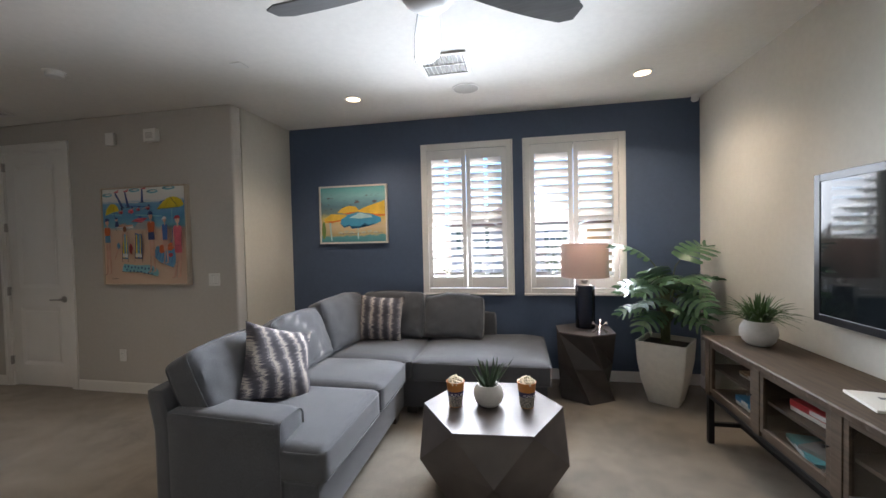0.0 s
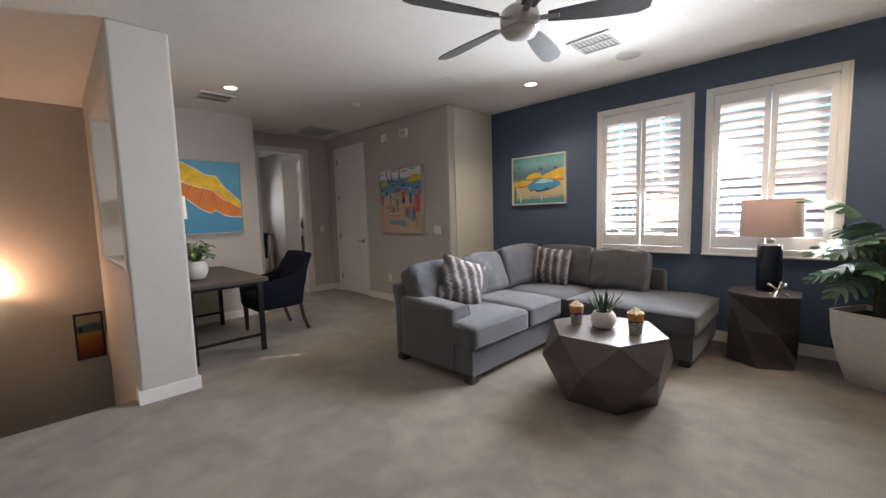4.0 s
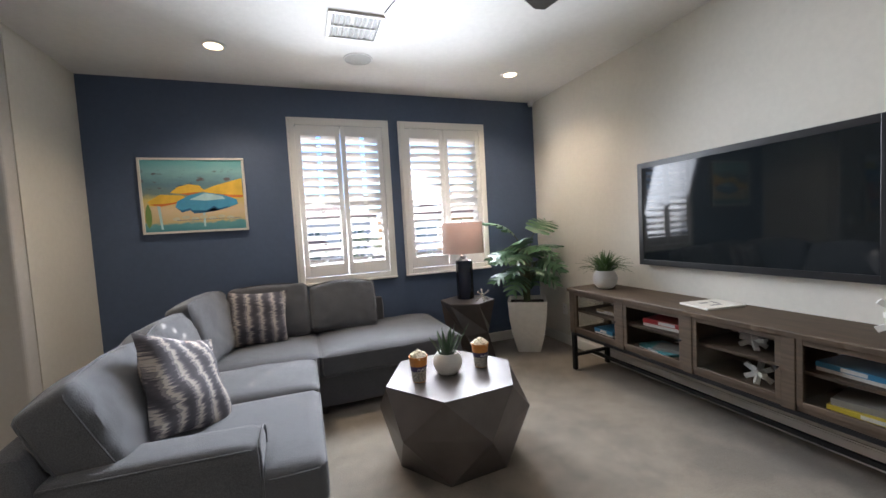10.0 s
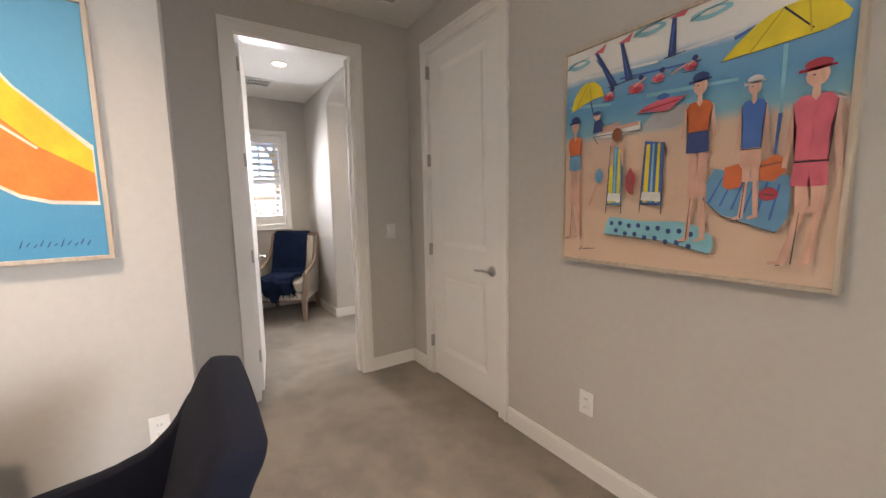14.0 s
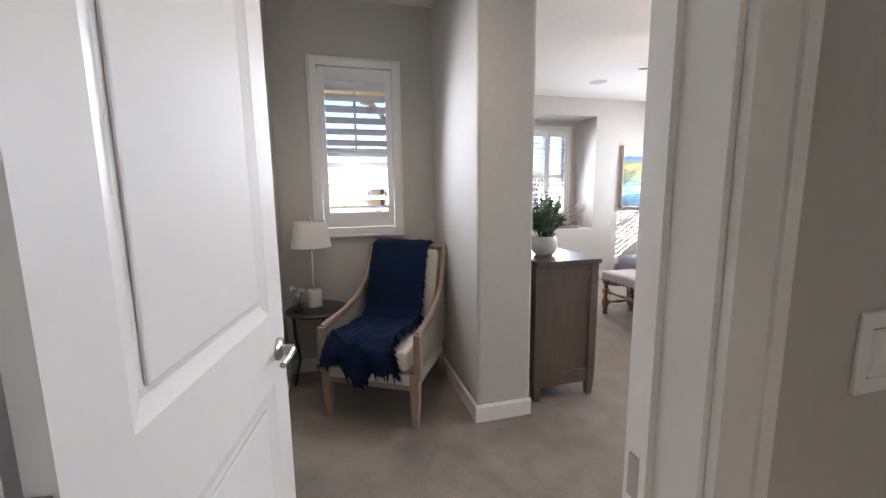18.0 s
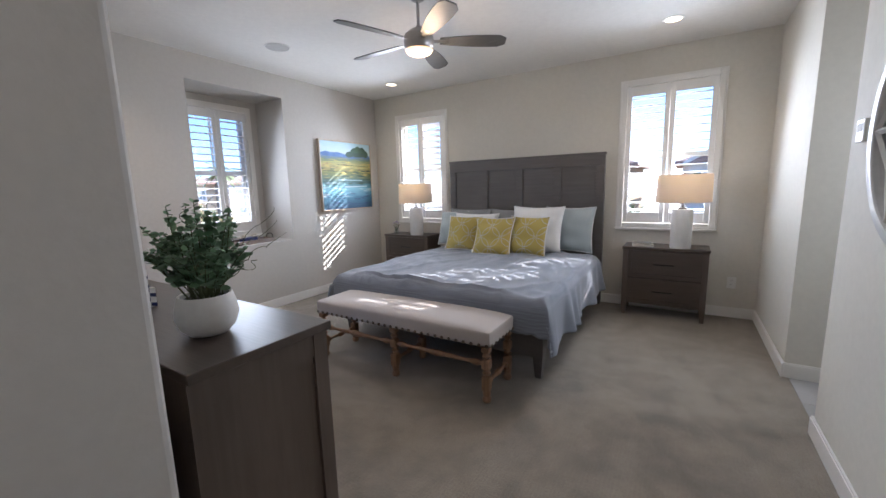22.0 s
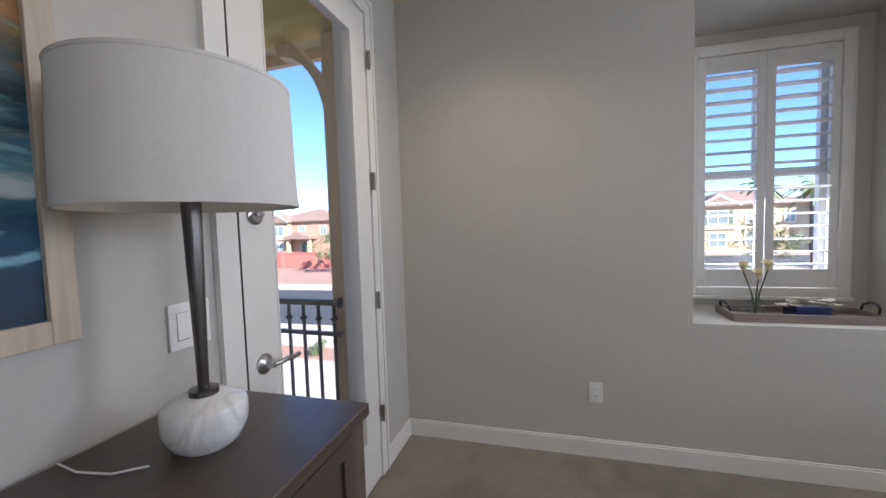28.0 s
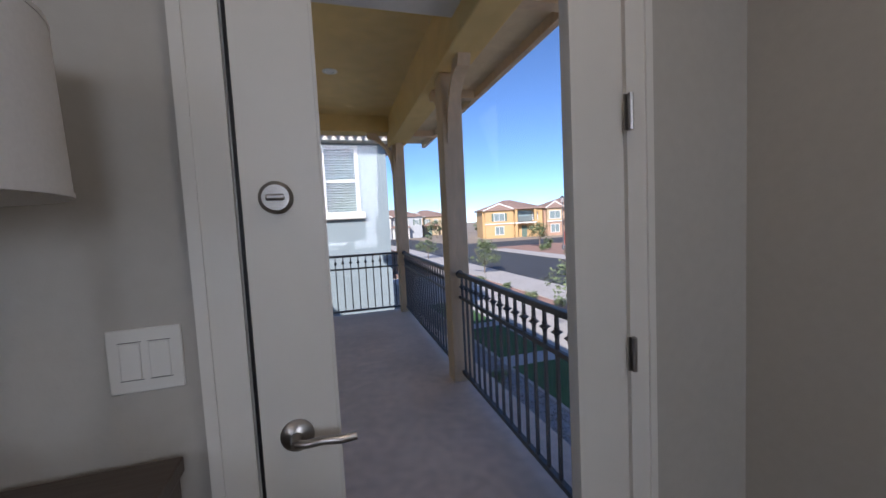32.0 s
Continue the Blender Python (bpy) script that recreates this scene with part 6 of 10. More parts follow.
BX0, BX1, BY0, BY1 = -9.03, -7.11, 6.23, 8.28
BXC = (BX0 + BX1) / 2
bed = thing("bed", "queen bed with a tall grey-brown panelled wooden headboard", "bed", (0, 0, 0))
hb = part("headboard", boxes(((BX0 - 0.03, 8.30, 0.0), (BX1 + 0.03, 8.345, 1.70))), M_BEDW, bed)
part("headboard_cap", box((BX0 - 0.04, 8.285, 1.70), (BX1 + 0.04, 8.355, 1.73), 0.004), M_BEDW, hb)
W = BX1 - BX0 + 0.06
for i in range(5):
    x = BX0 - 0.03 + i * (W - 0.09) / 4
    part("stile", box((x, 8.284, 0.45), (x + 0.09, 8.3, 1.585), 0.003), M_BEDW, hb)
part("top_rail", box((BX0 - 0.03, 8.284, 1.585), (BX1 + 0.03, 8.3, 1.70), 0.003), M_BEDW, hb)
for x in (BX0 + 0.0, BX1 - 0.03):
    part("side_rail", box((x, BY0 + 0.06, 0.20), (x + 0.03, 8.30, 0.38), 0.004), M_BEDW, bed)
part("footboard", box((BX0, BY0, 0.15), (BX1, BY0 + 0.04, 0.44), 0.005), M_BEDW, bed)
for x in (BX0 + 0.035, BX1 - 0.035):
    part("leg", ring_solid([[(x + a * 0.022, BY0 + 0.02 + b * 0.022, 0.0) for a, b in ((-1, -1), (1, -1), (1, 1), (-1, 1))], [(x + a * 0.037, BY0 + 0.02 + b * 0.037, 0.18) for a, b in ((-1, -1), (1, -1), (1, 1), (-1, 1))], [(x + a * 0.037, BY0 + 0.02 + b * 0.037, 0.45) for a, b in ((-1, -1), (1, -1), (1, 1), (-1, 1))]]), M_BEDW, bed)
part("slat_deck", box((BX0 + 0.03, BY0 + 0.04, 0.28), (BX1 - 0.03, 8.29, 0.31)), M_BEDW, bed)
part("mattress", rounded((BX0 + 0.04, BY0 + 0.05, 0.31), (BX1 - 0.04, 8.27, 0.56), 0.05, 0.01, 5), M_MATT, bed, smooth=True)


def duvet():
    bm = bmesh.new()
    ns, nt = 120, 110
    hw, top = 0.93, 0.615
    y_head, y_foot = 8.02, 6.215
    over_s, over_f = 0.42, 0.30
    rows = []
    for i in range(ns + 1):
        s = -(hw + over_s) + 2 * (hw + over_s) * i / ns
        row = []
        for j in range(nt + 1):
            t = (y_head - y_foot + over_f) * j / nt
            y = y_head - t
            dx = max(0.0, abs(s) - hw)
            dy = max(0.0, y_foot - y)
            sg = 1 if s >= 0 else -1
            d = math.hypot(dx, dy)
            r = 0.09
            # roll over the edge, then hang
            def roll(e):
                return (r * math.sin(min(e / r, math.pi / 2)), r * (1 - math.cos(min(e / r, math.pi / 2))) + max(0.0, e - r * math.pi / 2))
            ox, oz1 = roll(dx)
            oy, oz2 = roll(dy)
            z = top - max(oz1, oz2) * (1.0 if min(dx, dy) == 0 else 1.06)
            x = BXC + sg * (min(abs(s), hw) + ox)
            yy = max(y, y_foot) - oy
            hang = max(0.0, max(oz1, oz2) - 0.05)
            wave = math.sin(t * 11.0 + 1.6 * math.sin(t * 3.1) + 0.8 * s) * 0.55 + math.sin(t * 23.0 + 2.0 * math.sin(t * 5.0)) * 0.35 + noise.noise(Vector((t * 6.0, s, 1.0))) * 0.5
            wave2 = math.sin(s * 8.0 + 1.1 * math.sin(s * 2.3)) * 0.6 + math.sin(s * 15.0) * 0.25
            if dx > 0:
                x += sg * hang * (0.12 + 0.15 * wave)
            if dy > 0:
                yy -= hang * (0.08 + 0.10 * wave2)
            p = Vector((x, yy, z))
            # soft folds fanning across the cloth
            ridge = (1 - abs(noise.noise(Vector((x * 3.4 - yy * 1.1, yy * 0.9 + x * 0.5, 7.0)))) * 2.2)
            ridge2 = (1 - abs(noise.noise(Vector((x * 7.5 + yy * 2.0, yy * 2.2, 9.0)))) * 2.2)
            p.z += 0.016 * max(0.0, ridge) ** 3 + 0.008 * max(0.0, ridge2) ** 3
            puff = noise.noise(Vector((x * 2.3, yy * 2.3, 0.7))) * 0.030 + noise.noise(Vector((x * 6 + 3, yy * 4, 1.7))) * 0.012 + abs(noise.noise(Vector((x * 3.1 + yy * 2.4, yy * 1.2 - x * 0.8, 4.0)))) * -0.02
            p.z += puff * (1 if d == 0 else 0.4)
            p.z += 0.028 * (1 - min(1, abs(s) / hw) ** 4) * (1 if d == 0 else 0)
            p.z = max(p.z, 0.10)
            row.append(bm.verts.new(p))
        rows.append(row)
    for i in range(ns):
        for j in range(nt):
            bm.faces.new((rows[i][j], rows[i + 1][j], rows[i + 1][j + 1], rows[i][j + 1]))
    return bm


dv = single("duvet", duvet(), M_DUVET, "blue-grey woven duvet spread over the bed, hanging in folds", "bedding", smooth=True)
mod = dv.modifiers.new("thickness", "SOLIDIFY")
mod.thickness, mod.offset = 0.022, -1.0


def bed_pillow(label, at, rz, lean, w, h, t, mat, cord=None, roll=0.0):
    p = thing("bed_pillow", label, "pillow", at, rz, group="bed pillows")
    m = pose(0, 0, 0, -lean, 0, 0) @ pose(0, 0, 0, 0, roll, 0)
    part("cover", turn(cushion(w, h, t * 1.15, 22, 0.085, at[0] * 3, 0.018, 2.0), m), mat, p, smooth=True)
    if cord:
        part("piping", turn(rim(w, h, 0.006, 0.085), m), cord, p, smooth=True)
    return p


ZB = 0.63
for x, lb in ((-8.72, "grey linen sham leaning on the headboard"), (-8.13, "grey linen sham leaning on the headboard")):
    bed_pillow(lb, (x, 8.17, ZB + 0.235), 0, 16, 0.60, 0.50, 0.20, M_SHAM2)
bed_pillow("pale blue corded sham on the headboard", (-7.42, 8.14, ZB + 0.25), -2, 16, 0.56, 0.52, 0.20, M_SHAM, M_WHITE)
bed_pillow("pale blue corded sham behind the white pillow", (-8.92, 8.10, ZB + 0.22), 2, 18, 0.40, 0.46, 0.18, M_SHAM, M_WHITE)
bed_pillow("plump white bed pillow", (-8.55, 8.01, ZB + 0.22), 0, 20, 0.62, 0.44, 0.20, M_WHITE)
bed_pillow("plump white bed pillow standing upright", (-7.74, 7.97, ZB + 0.26), -3, 16, 0.62, 0.54, 0.20, M_WHITE)
throw_pillow("mustard yellow trellis throw pillow on the bed", (-8.60, 7.80, ZB + 0.20), 3, 24, 0.44, M_TRELLIS, t=0.15, cord=M_WHITE)
throw_pillow("mustard yellow trellis throw pillow on the bed", (-8.15, 7.68, ZB + 0.195), 2, 26, 0.46, M_TRELLIS, t=0.15, cord=M_WHITE)
throw_pillow("mustard yellow trellis throw pillow on the bed", (-7.77, 7.76, ZB + 0.205), -3, 22, 0.45, M_TRELLIS, t=0.15, cord=M_WHITE)


# ---- bench at the bed's foot ----
bn = thing("bench", "long oatmeal linen bench with nailheads and turned legs", "bench", (0, 0, 0))
NX0, NX1, NY0, NY1 = -8.88, -7.29, 5.73, 6.19
part("seat", rounded((NX0, NY0, 0.375), (NX1, NY1, 0.492), 0.03, 0.012, 8), M_BENCH, bn, smooth=True)
nail = mesh_of("nailhead", lathe([(0.0125, 0), (0.011, 0.004), (0.0065, 0.0075), (0, 0.0085)], 10), M_NAIL, True)
for i in range(29):
    x = NX0 + 0.025 + (NX1 - NX0 - 0.05) * i / 28
    share("nailhead", nail, bn, pose(x, NY0 + 0.0005, 0.395, 90, 0, 0))
for i in range(8):
    y = NY0 + 0.03 + (NY1 - NY0 - 0.06) * i / 7
    share("nailhead", nail, bn, pose(NX1 - 0.0005, y, 0.395, 0, 90, 0))
    share("nailhead", nail, bn, pose(NX0 + 0.0005, y, 0.395, 0, -90, 0))


def turned(z0, z1, r=0.026):
    """A bobbin-turned profile between two heights: swelling rings at both ends, a slim waist and a ring at mid length."""
    h = z1 - z0
    half_ = [(0.62, 0.0), (0.62, 0.03), (0.95, 0.055), (1.0, 0.075), (0.9, 0.10), (0.6, 0.12), (0.5, 0.17), (0.62, 0.28), (0.72, 0.36), (0.55, 0.40), (0.9, 0.43), (1.0, 0.465)]
    pts = [(0, 0.0)] + half_ + [(1.05, 0.5)] + [(w, 1 - u) for w, u in half_[::-1]] + [(0, 1.0)]
    return [(p[0] * r * 1.1, z0 + h * p[1]) for p in pts]


LEGX = (-8.84, -8.085, -7.335)
for x in LEGX:
    for y in (5.77, 6.12):
        foot = lathe([(0, 0), (0.024, 0), (0.030, 0.012), (0.030, 0.026), (0.020, 0.040), (0.027, 0.052), (0.027, 0.085)], 16, (x, y))
        shaft = lathe(turned(0.172, 0.232, 0.026), 16, (x, y))
        neck = lathe(turned(0.285, 0.345, 0.026), 16, (x, y))
        k = 0.026
        part("leg", join(foot, shaft, neck, box((x - k, y - k, 0.083), (x + k, y + k, 0.174), 0.004), box((x - k, y - k, 0.230), (x + k, y + k, 0.287), 0.004), box((x - k, y - k, 0.343), (x + k, y + k, 0.376), 0.004)), M_TURNED, bn, smooth=True)
for x in LEGX:
    part("stretcher", turn(lathe(turned(0.0, 0.30, 0.019), 12), pose(x, 5.795, 0.128, -90, 0, 0)), M_TURNED, bn, smooth=True)
for a, b in zip(LEGX, LEGX[1:]):
    part("stretcher", turn(lathe(turned(0.0, b - a - 0.05, 0.020), 12), pose(a + 0.025, 5.77, 0.258, 0, 90, 0)), M_TURNED, bn, smooth=True)


# ---- nightstands ----
def nightstand(x0, x1, label):
    n = thing("nightstand", label, "nightstand", (0, 0, 0), group="nightstands")
    y0, y1, h = 8.05, 8.40, 0.73
    part("top", box((x0 - 0.008, y0 - 0.012, h - 0.028), (x1 + 0.008, y1, h), 0.003), M_DRES, n)
    for x in (x0, x1 - 0.05):
        for y in (y0, y1 - 0.05):
            part("leg", ring_solid([[(x + 0.025 + a * 0.018, y + 0.025 + b * 0.018, 0.0) for a, b in ((-1, -1), (1, -1), (1, 1), (-1, 1))], [(x + 0.025 + a * 0.025, y + 0.025 + b * 0.025, 0.13) for a, b in ((-1, -1), (1, -1), (1, 1), (-1, 1))], [(x + 0.025 + a * 0.025, y + 0.025 + b * 0.025, h - 0.028) for a, b in ((-1, -1), (1, -1), (1, 1), (-1, 1))]]), M_DRESZ, n)
    part("carcass", box((x0 + 0.004, y0 + 0.012, 0.13), (x1 - 0.004, y1 - 0.002, h - 0.028)), M_DRES, n)
    for za, zb in ((0.145, 0.405), (0.42, h - 0.035)):
        d = part("drawer", box((x0 + 0.052, y0 + 0.002, za), (x1 - 0.052, y0 + 0.012, zb), 0.002), M_DRES, n)
        part("drawer_frame", boxes(((x0 + 0.052, y0 - 0.004, za), (x0 + 0.085, y0 + 0.002, zb)), ((x1 - 0.085, y0 - 0.004, za), (x1 - 0.052, y0 + 0.002, zb)), ((x0 + 0.085, y0 - 0.004, za), (x1 - 0.085, y0 + 0.002, za + 0.033)), ((x0 + 0.085, y0 - 0.004, zb - 0.033), (x1 - 0.085, y0 + 0.002, zb))), M_DRES, d)
        zc, xc = (za + zb) / 2, (x0 + x1) / 2
        part("pull", join(tube([(xc - 0.09, y0 - 0.022, zc), (xc + 0.09, y0 - 0.022, zc)], 0.005, 8), tube([(xc - 0.075, y0 + 0.002, zc), (xc - 0.075, y0 - 0.022, zc)], 0.004, 6), tube([(xc + 0.075, y0 + 0.002, zc), (xc + 0.075, y0 - 0.022, zc)], 0.004, 6)), M_STEEL, d, "dark bar pull", True)
    return n


nightstand(-6.83, -6.08, "grey-brown two-drawer nightstand by the window")
nightstand(-10.06, -9.31, "grey-brown two-drawer nightstand in the corner")
for x in (-6.325, -9.545):
    drum_lamp("bedside_lamp", "bedside lamp with white cylinder base and cream drum shade", (x, 8.137, 0.73), (("base", [(0, 0), (0.088, 0), (0.092, 0.006), (0.092, 0.375), (0.088, 0.385), (0, 0.387)], M_CYL, "white grained cylinder"), ("neck", [(0.042, 0.387), (0.042, 0.40), (0.016, 0.404), (0.016, 0.425), (0.010, 0.43), (0.010, 0.50), (0, 0.50)], M_NICKEL, "nickel neck")), 0.238, 0.233, 0.455, 0.72, cloth=M_SHADE)
flat_book("white book stacked on the nightstand", (-6.66, 8.19, 0.73), 8, (0.20, 0.15, 0.018), M_PAPER)
flat_book("grey-white book on top of another", (-6.67, 8.19, 0.748), -6, (0.17, 0.13, 0.016), M_GREYC)
fl = thing("flower_vase", "small glass vase of violet and white flowers", "vase", (-9.93, 8.16, 0.73))
M_CLEAR = glass("clear_glass", (0.93, 0.96, 0.96))
part("vase", lathe([(0, 0), (0.028, 0), (0.034, 0.01), (0.034, 0.05), (0.026, 0.075), (0.030, 0.085), (0.028, 0.085), (0.024, 0.075), (0.031, 0.05), (0.031, 0.012), (0, 0.008)], 20), M_CLEAR, fl, smooth=True)
M_VIOLET = leaf_mat("violet_petal", (0.06, 0.05, 0.30), (0.30, 0.16, 0.42))
M_CREAMF = leaf_mat("cream_petal", (0.60, 0.52, 0.40), (0.70, 0.64, 0.55))
rnd = random.Random(3)
for i in range(22):
    a, q = rnd.random() * 6.283, rnd.random()
    p = Vector((0.062 * q * math.cos(a), 0.062 * q * math.sin(a), 0.125 + 0.05 * (1 - q * q) + 0.01 * rnd.random()))
    bm = bmesh.new()
    for k in range(6):
        b = a + k * 1.047
        blade(bm, p, p + Vector((0.018 * math.cos(b), 0.018 * math.sin(b), 0.006)), 0.014, 0.004, 3)
    part("flower", bm, (M_VIOLET, M_VIOLET, M_CREAMF, M_CREAMF)[i % 4], fl)
    part("stem", tube([(0, 0, 0.02), tuple(p)], 0.0012, 5), M_STEM, fl)

# ---- dresser ----
dr = thing("dresser", "long taupe shaker dresser along the wall", "dresser", (0, 0, 0))
QX0, QX1, QY0, QY1, QH = -8.975, -7.36, 4.078, 4.53, 0.935
part("top", box((QX0 - 0.01, QY0, QH - 0.03), (QX1 + 0.012, QY1 + 0.014, QH), 0.003), M_DRES, dr)
for x in (QX0, QX1 - 0.055):
    for y in (QY0, QY1 - 0.055):
        part("leg", ring_solid([[(x + 0.0275 + a * 0.018, y + 0.0275 + b * 0.018, 0.0) for a, b in ((-1, -1), (1, -1), (1, 1), (-1, 1))], [(x + 0.0275 + a * 0.0275, y + 0.0275 + b * 0.0275, 0.13) for a, b in ((-1, -1), (1, -1), (1, 1), (-1, 1))], [(x + 0.0275 + a * 0.0275, y + 0.0275 + b * 0.0275, QH - 0.03) for a, b in ((-1, -1), (1, -1), (1, 1), (-1, 1))]]), M_DRESZ, dr)
part("carcass", box((QX0 + 0.012, QY0 + 0.004, 0.11), (QX1 - 0.012, QY1 - 0.014, QH - 0.03)), M_DRESZ, dr)
for z0, z1 in ((QH - 0.11, QH - 0.03), (0.10, 0.19)):
    part("end_rail", box((QX1 - 0.012, QY0 + 0.055, z0), (QX1 - 0.003, QY1 - 0.055, z1)), M_DRESZ, dr)
for i in range(3):
    for j in range(2):
        xa = QX0 + 0.058 + j * ((QX1 - QX0 - 0.116) / 2 + 0.006)
        xb = xa + (QX1 - QX0 - 0.116) / 2 - 0.006
        za = 0.13 + i * 0.258
        zb = za + 0.248
        d = part("drawer", box((xa, QY1 - 0.014, za), (xb, QY1 - 0.003, zb), 0.002), M_DRES, dr)
        k = 0.04
        part("drawer_frame", boxes(((xa, QY1 - 0.003, za), (xa + k, QY1 + 0.005, zb)), ((xb - k, QY1 - 0.003, za), (xb, QY1 + 0.005, zb)), ((xa + k, QY1 - 0.003, za), (xb - k, QY1 + 0.005, za + k)), ((xa + k, QY1 - 0.003, zb - k), (xb - k, QY1 + 0.005, zb))), M_DRES, d)
        xc, zc = (xa + xb) / 2, (za + zb) / 2
        part("pull", join(tube([(xc - 0.10, QY1 + 0.03, zc), (xc + 0.10, QY1 + 0.03, zc)], 0.006, 8), tube([(xc - 0.085, QY1 - 0.003, zc), (xc - 0.085, QY1 + 0.03, zc)], 0.005, 6), tube([(xc + 0.085, QY1 - 0.003, zc), (xc + 0.085, QY1 + 0.03, zc)], 0.005, 6)), M_STEEL, d, "black bar pull", True)

# eucalyptus in a bowl
ep = bowl_pot("potted_eucalyptus", "leafy green eucalyptus in a round white bowl", (-7.612, 4.272, QH), 0.092, 0.132, rim_r=0.076)
lb = bmesh.new()
outl = [(0, 0), (0.12, 0.36), (0.38, 0.55), (0.70, 0.52), (0.95, 0.25), (1.02, 0.0), (0.95, -0.25), (0.70, -0.52), (0.38, -0.55), (0.12, -0.36)]
vs = [lb.verts.new((x * 0.026, y * 0.026, 0.005 * math.sin(x * 3) - 0.010 * y * y)) for x, y in outl]
lb.faces.new(vs)
leaf_me = mesh_of("leaf", lb, M_EUCA)
rnd = random.Random(8)
leaves = bmesh.new()
for i in range(58):
    a = i * 2.399
    out = 0.015 + 0.135 * math.sqrt(((i * 7) % 58) / 58)
    top = (0.05 + 0.24 * math.sqrt(max(0.0, 1 - (out / 0.175) ** 2))) * rnd.uniform(0.55, 1.15)
    p0 = Vector((0.05 * math.cos(a) * rnd.random(), 0.05 * math.sin(a) * rnd.random(), 0.12))
    p3 = Vector((out * math.cos(a), out * math.sin(a), 0.12 + top))
    p1 = p0 + Vector((0.35 * out * math.cos(a), 0.35 * out * math.sin(a), top * 0.6))
    pts = [p0, p0.lerp(p1, 0.6), p1.lerp(p3, 0.35), p1.lerp(p3, 0.7), p3]
    part("stem", tube(pts, 0.0020, 5, 0.5), M_STEM, ep, smooth=True)
    n = 11
    for k in range(n):
        f = 0.20 + 0.80 * k / (n - 1)
        j = min(3, int(f * 4))
        q = pts[j].lerp(pts[j + 1], f * 4 - j)
        for s in (0, 1):
            ang = k * 87 + s * 180 + i * 30 + rnd.uniform(-20, 20)
            sc = (1.15 - 0.60 * f) * rnd.uniform(0.7, 1.25)
            m = Matrix.Translation(q) @ pose(0, 0, 0, 0, 0, ang) @ pose(0, 0, 0, rnd.uniform(-45, 45), -rnd.uniform(-15, 65), 0) @ Matrix.Scale(sc, 4)
            leaves.faces.new([leaves.verts.new(m @ Vector(v.co)) for v in leaf_me.vertices])
tagged(part("leaves", leaves, M_EUCA, ep), kind="stuff")
for i, (dx, dy, dz) in enumerate(((0.16, 0.18, 0.16), (0.04, 0.24, 0.24), (-0.16, 0.14, 0.26), (0.17, -0.08, 0.14), (0.22, 0.06, 0.10), (-0.20, 0.06, 0.24), (-0.04, 0.08, 0.30), (0.10, 0.20, 0.20))):
    pts = [(0.2 * dx, 0.2 * dy, 0.14)]
    for k in range(1, 27):
        f = k / 26
        w = 0.010 + 0.016 * f
        pts.append((dx * f + w * math.sin(k * 0.85 + i), dy * f + w * math.cos(k * 0.95 + i), 0.14 + dz * f ** 0.8 + 0.5 * w * math.sin(k * 0.8)))
    part("curly_twig", tube(pts, 0.0016, 5, 0.6), M_STEM, ep, smooth=True)

M_GUN = shade("dark_nickel", (0.16, 0.15, 0.145), 0.28, 1.0)


def marble():
    """White stone with thin grey veins, where a warped noise passes through its middle value."""
    m = shade("white_marble", (0.72, 0.72, 0.71), 0.18, coat=0.3)
    nt = m.node_tree
    co = nt.nodes.new("ShaderNodeTexCoord")
    n = nt.nodes.new("ShaderNodeTexNoise")
    n.inputs["Scale"].default_value, n.inputs["Detail"].default_value, n.inputs["Distortion"].default_value = 7.0, 4.0, 1.4
    nt.links.new(co.outputs["Object"], n.inputs["Vector"])
    rp = nt.nodes.new("ShaderNodeValToRGB")
    rp.color_ramp.elements[0].position, rp.color_ramp.elements[0].color = 0.44, (0.72, 0.72, 0.71, 1)
    rp.color_ramp.elements[1].position, rp.color_ramp.elements[1].color = 0.56, (0.76, 0.75, 0.74, 1)
    e = rp.color_ramp.elements.new(0.50)
    e.color = (0.60, 0.59, 0.58, 1)
    nt.links.new(n.outputs["Fac"], rp.inputs["Fac"])
    nt.links.new(rp.outputs["Color"], nt.nodes["Principled BSDF"].inputs["Base Color"])
    return m


drum_lamp("dresser_lamp", "tall lamp with marble base and white drum shade on the dresser", (-8.755, 4.300, QH), (("base", [(0, 0), (0.050, 0), (0.062, 0.010), (0.073, 0.030), (0.0775, 0.046), (0.0775, 0.078), (0.0745, 0.085), (0.045, 0.101), (0, 0.104)], marble(), "white veined marble base with a sharp shoulder"), ("stem", [(0, 0.102), (0.027, 0.102), (0.027, 0.113), (0.010, 0.115), (0.018, 0.48), (0.018, 0.52), (0, 0.52)], M_GUN, "dark nickel tapered stem")), 0.196, 0.189, 0.471, 0.703)
part_cord = single("lamp_cord", tube([(-8.66, 4.27, QH + 0.006), (-8.63, 4.22, QH + 0.003), (-8.62, 4.15, QH + 0.003), (-8.63, 4.085, QH + 0.003)], 0.002, 6), M_PLAST, "thin white lamp cord across the dresser", "cord", smooth=True)


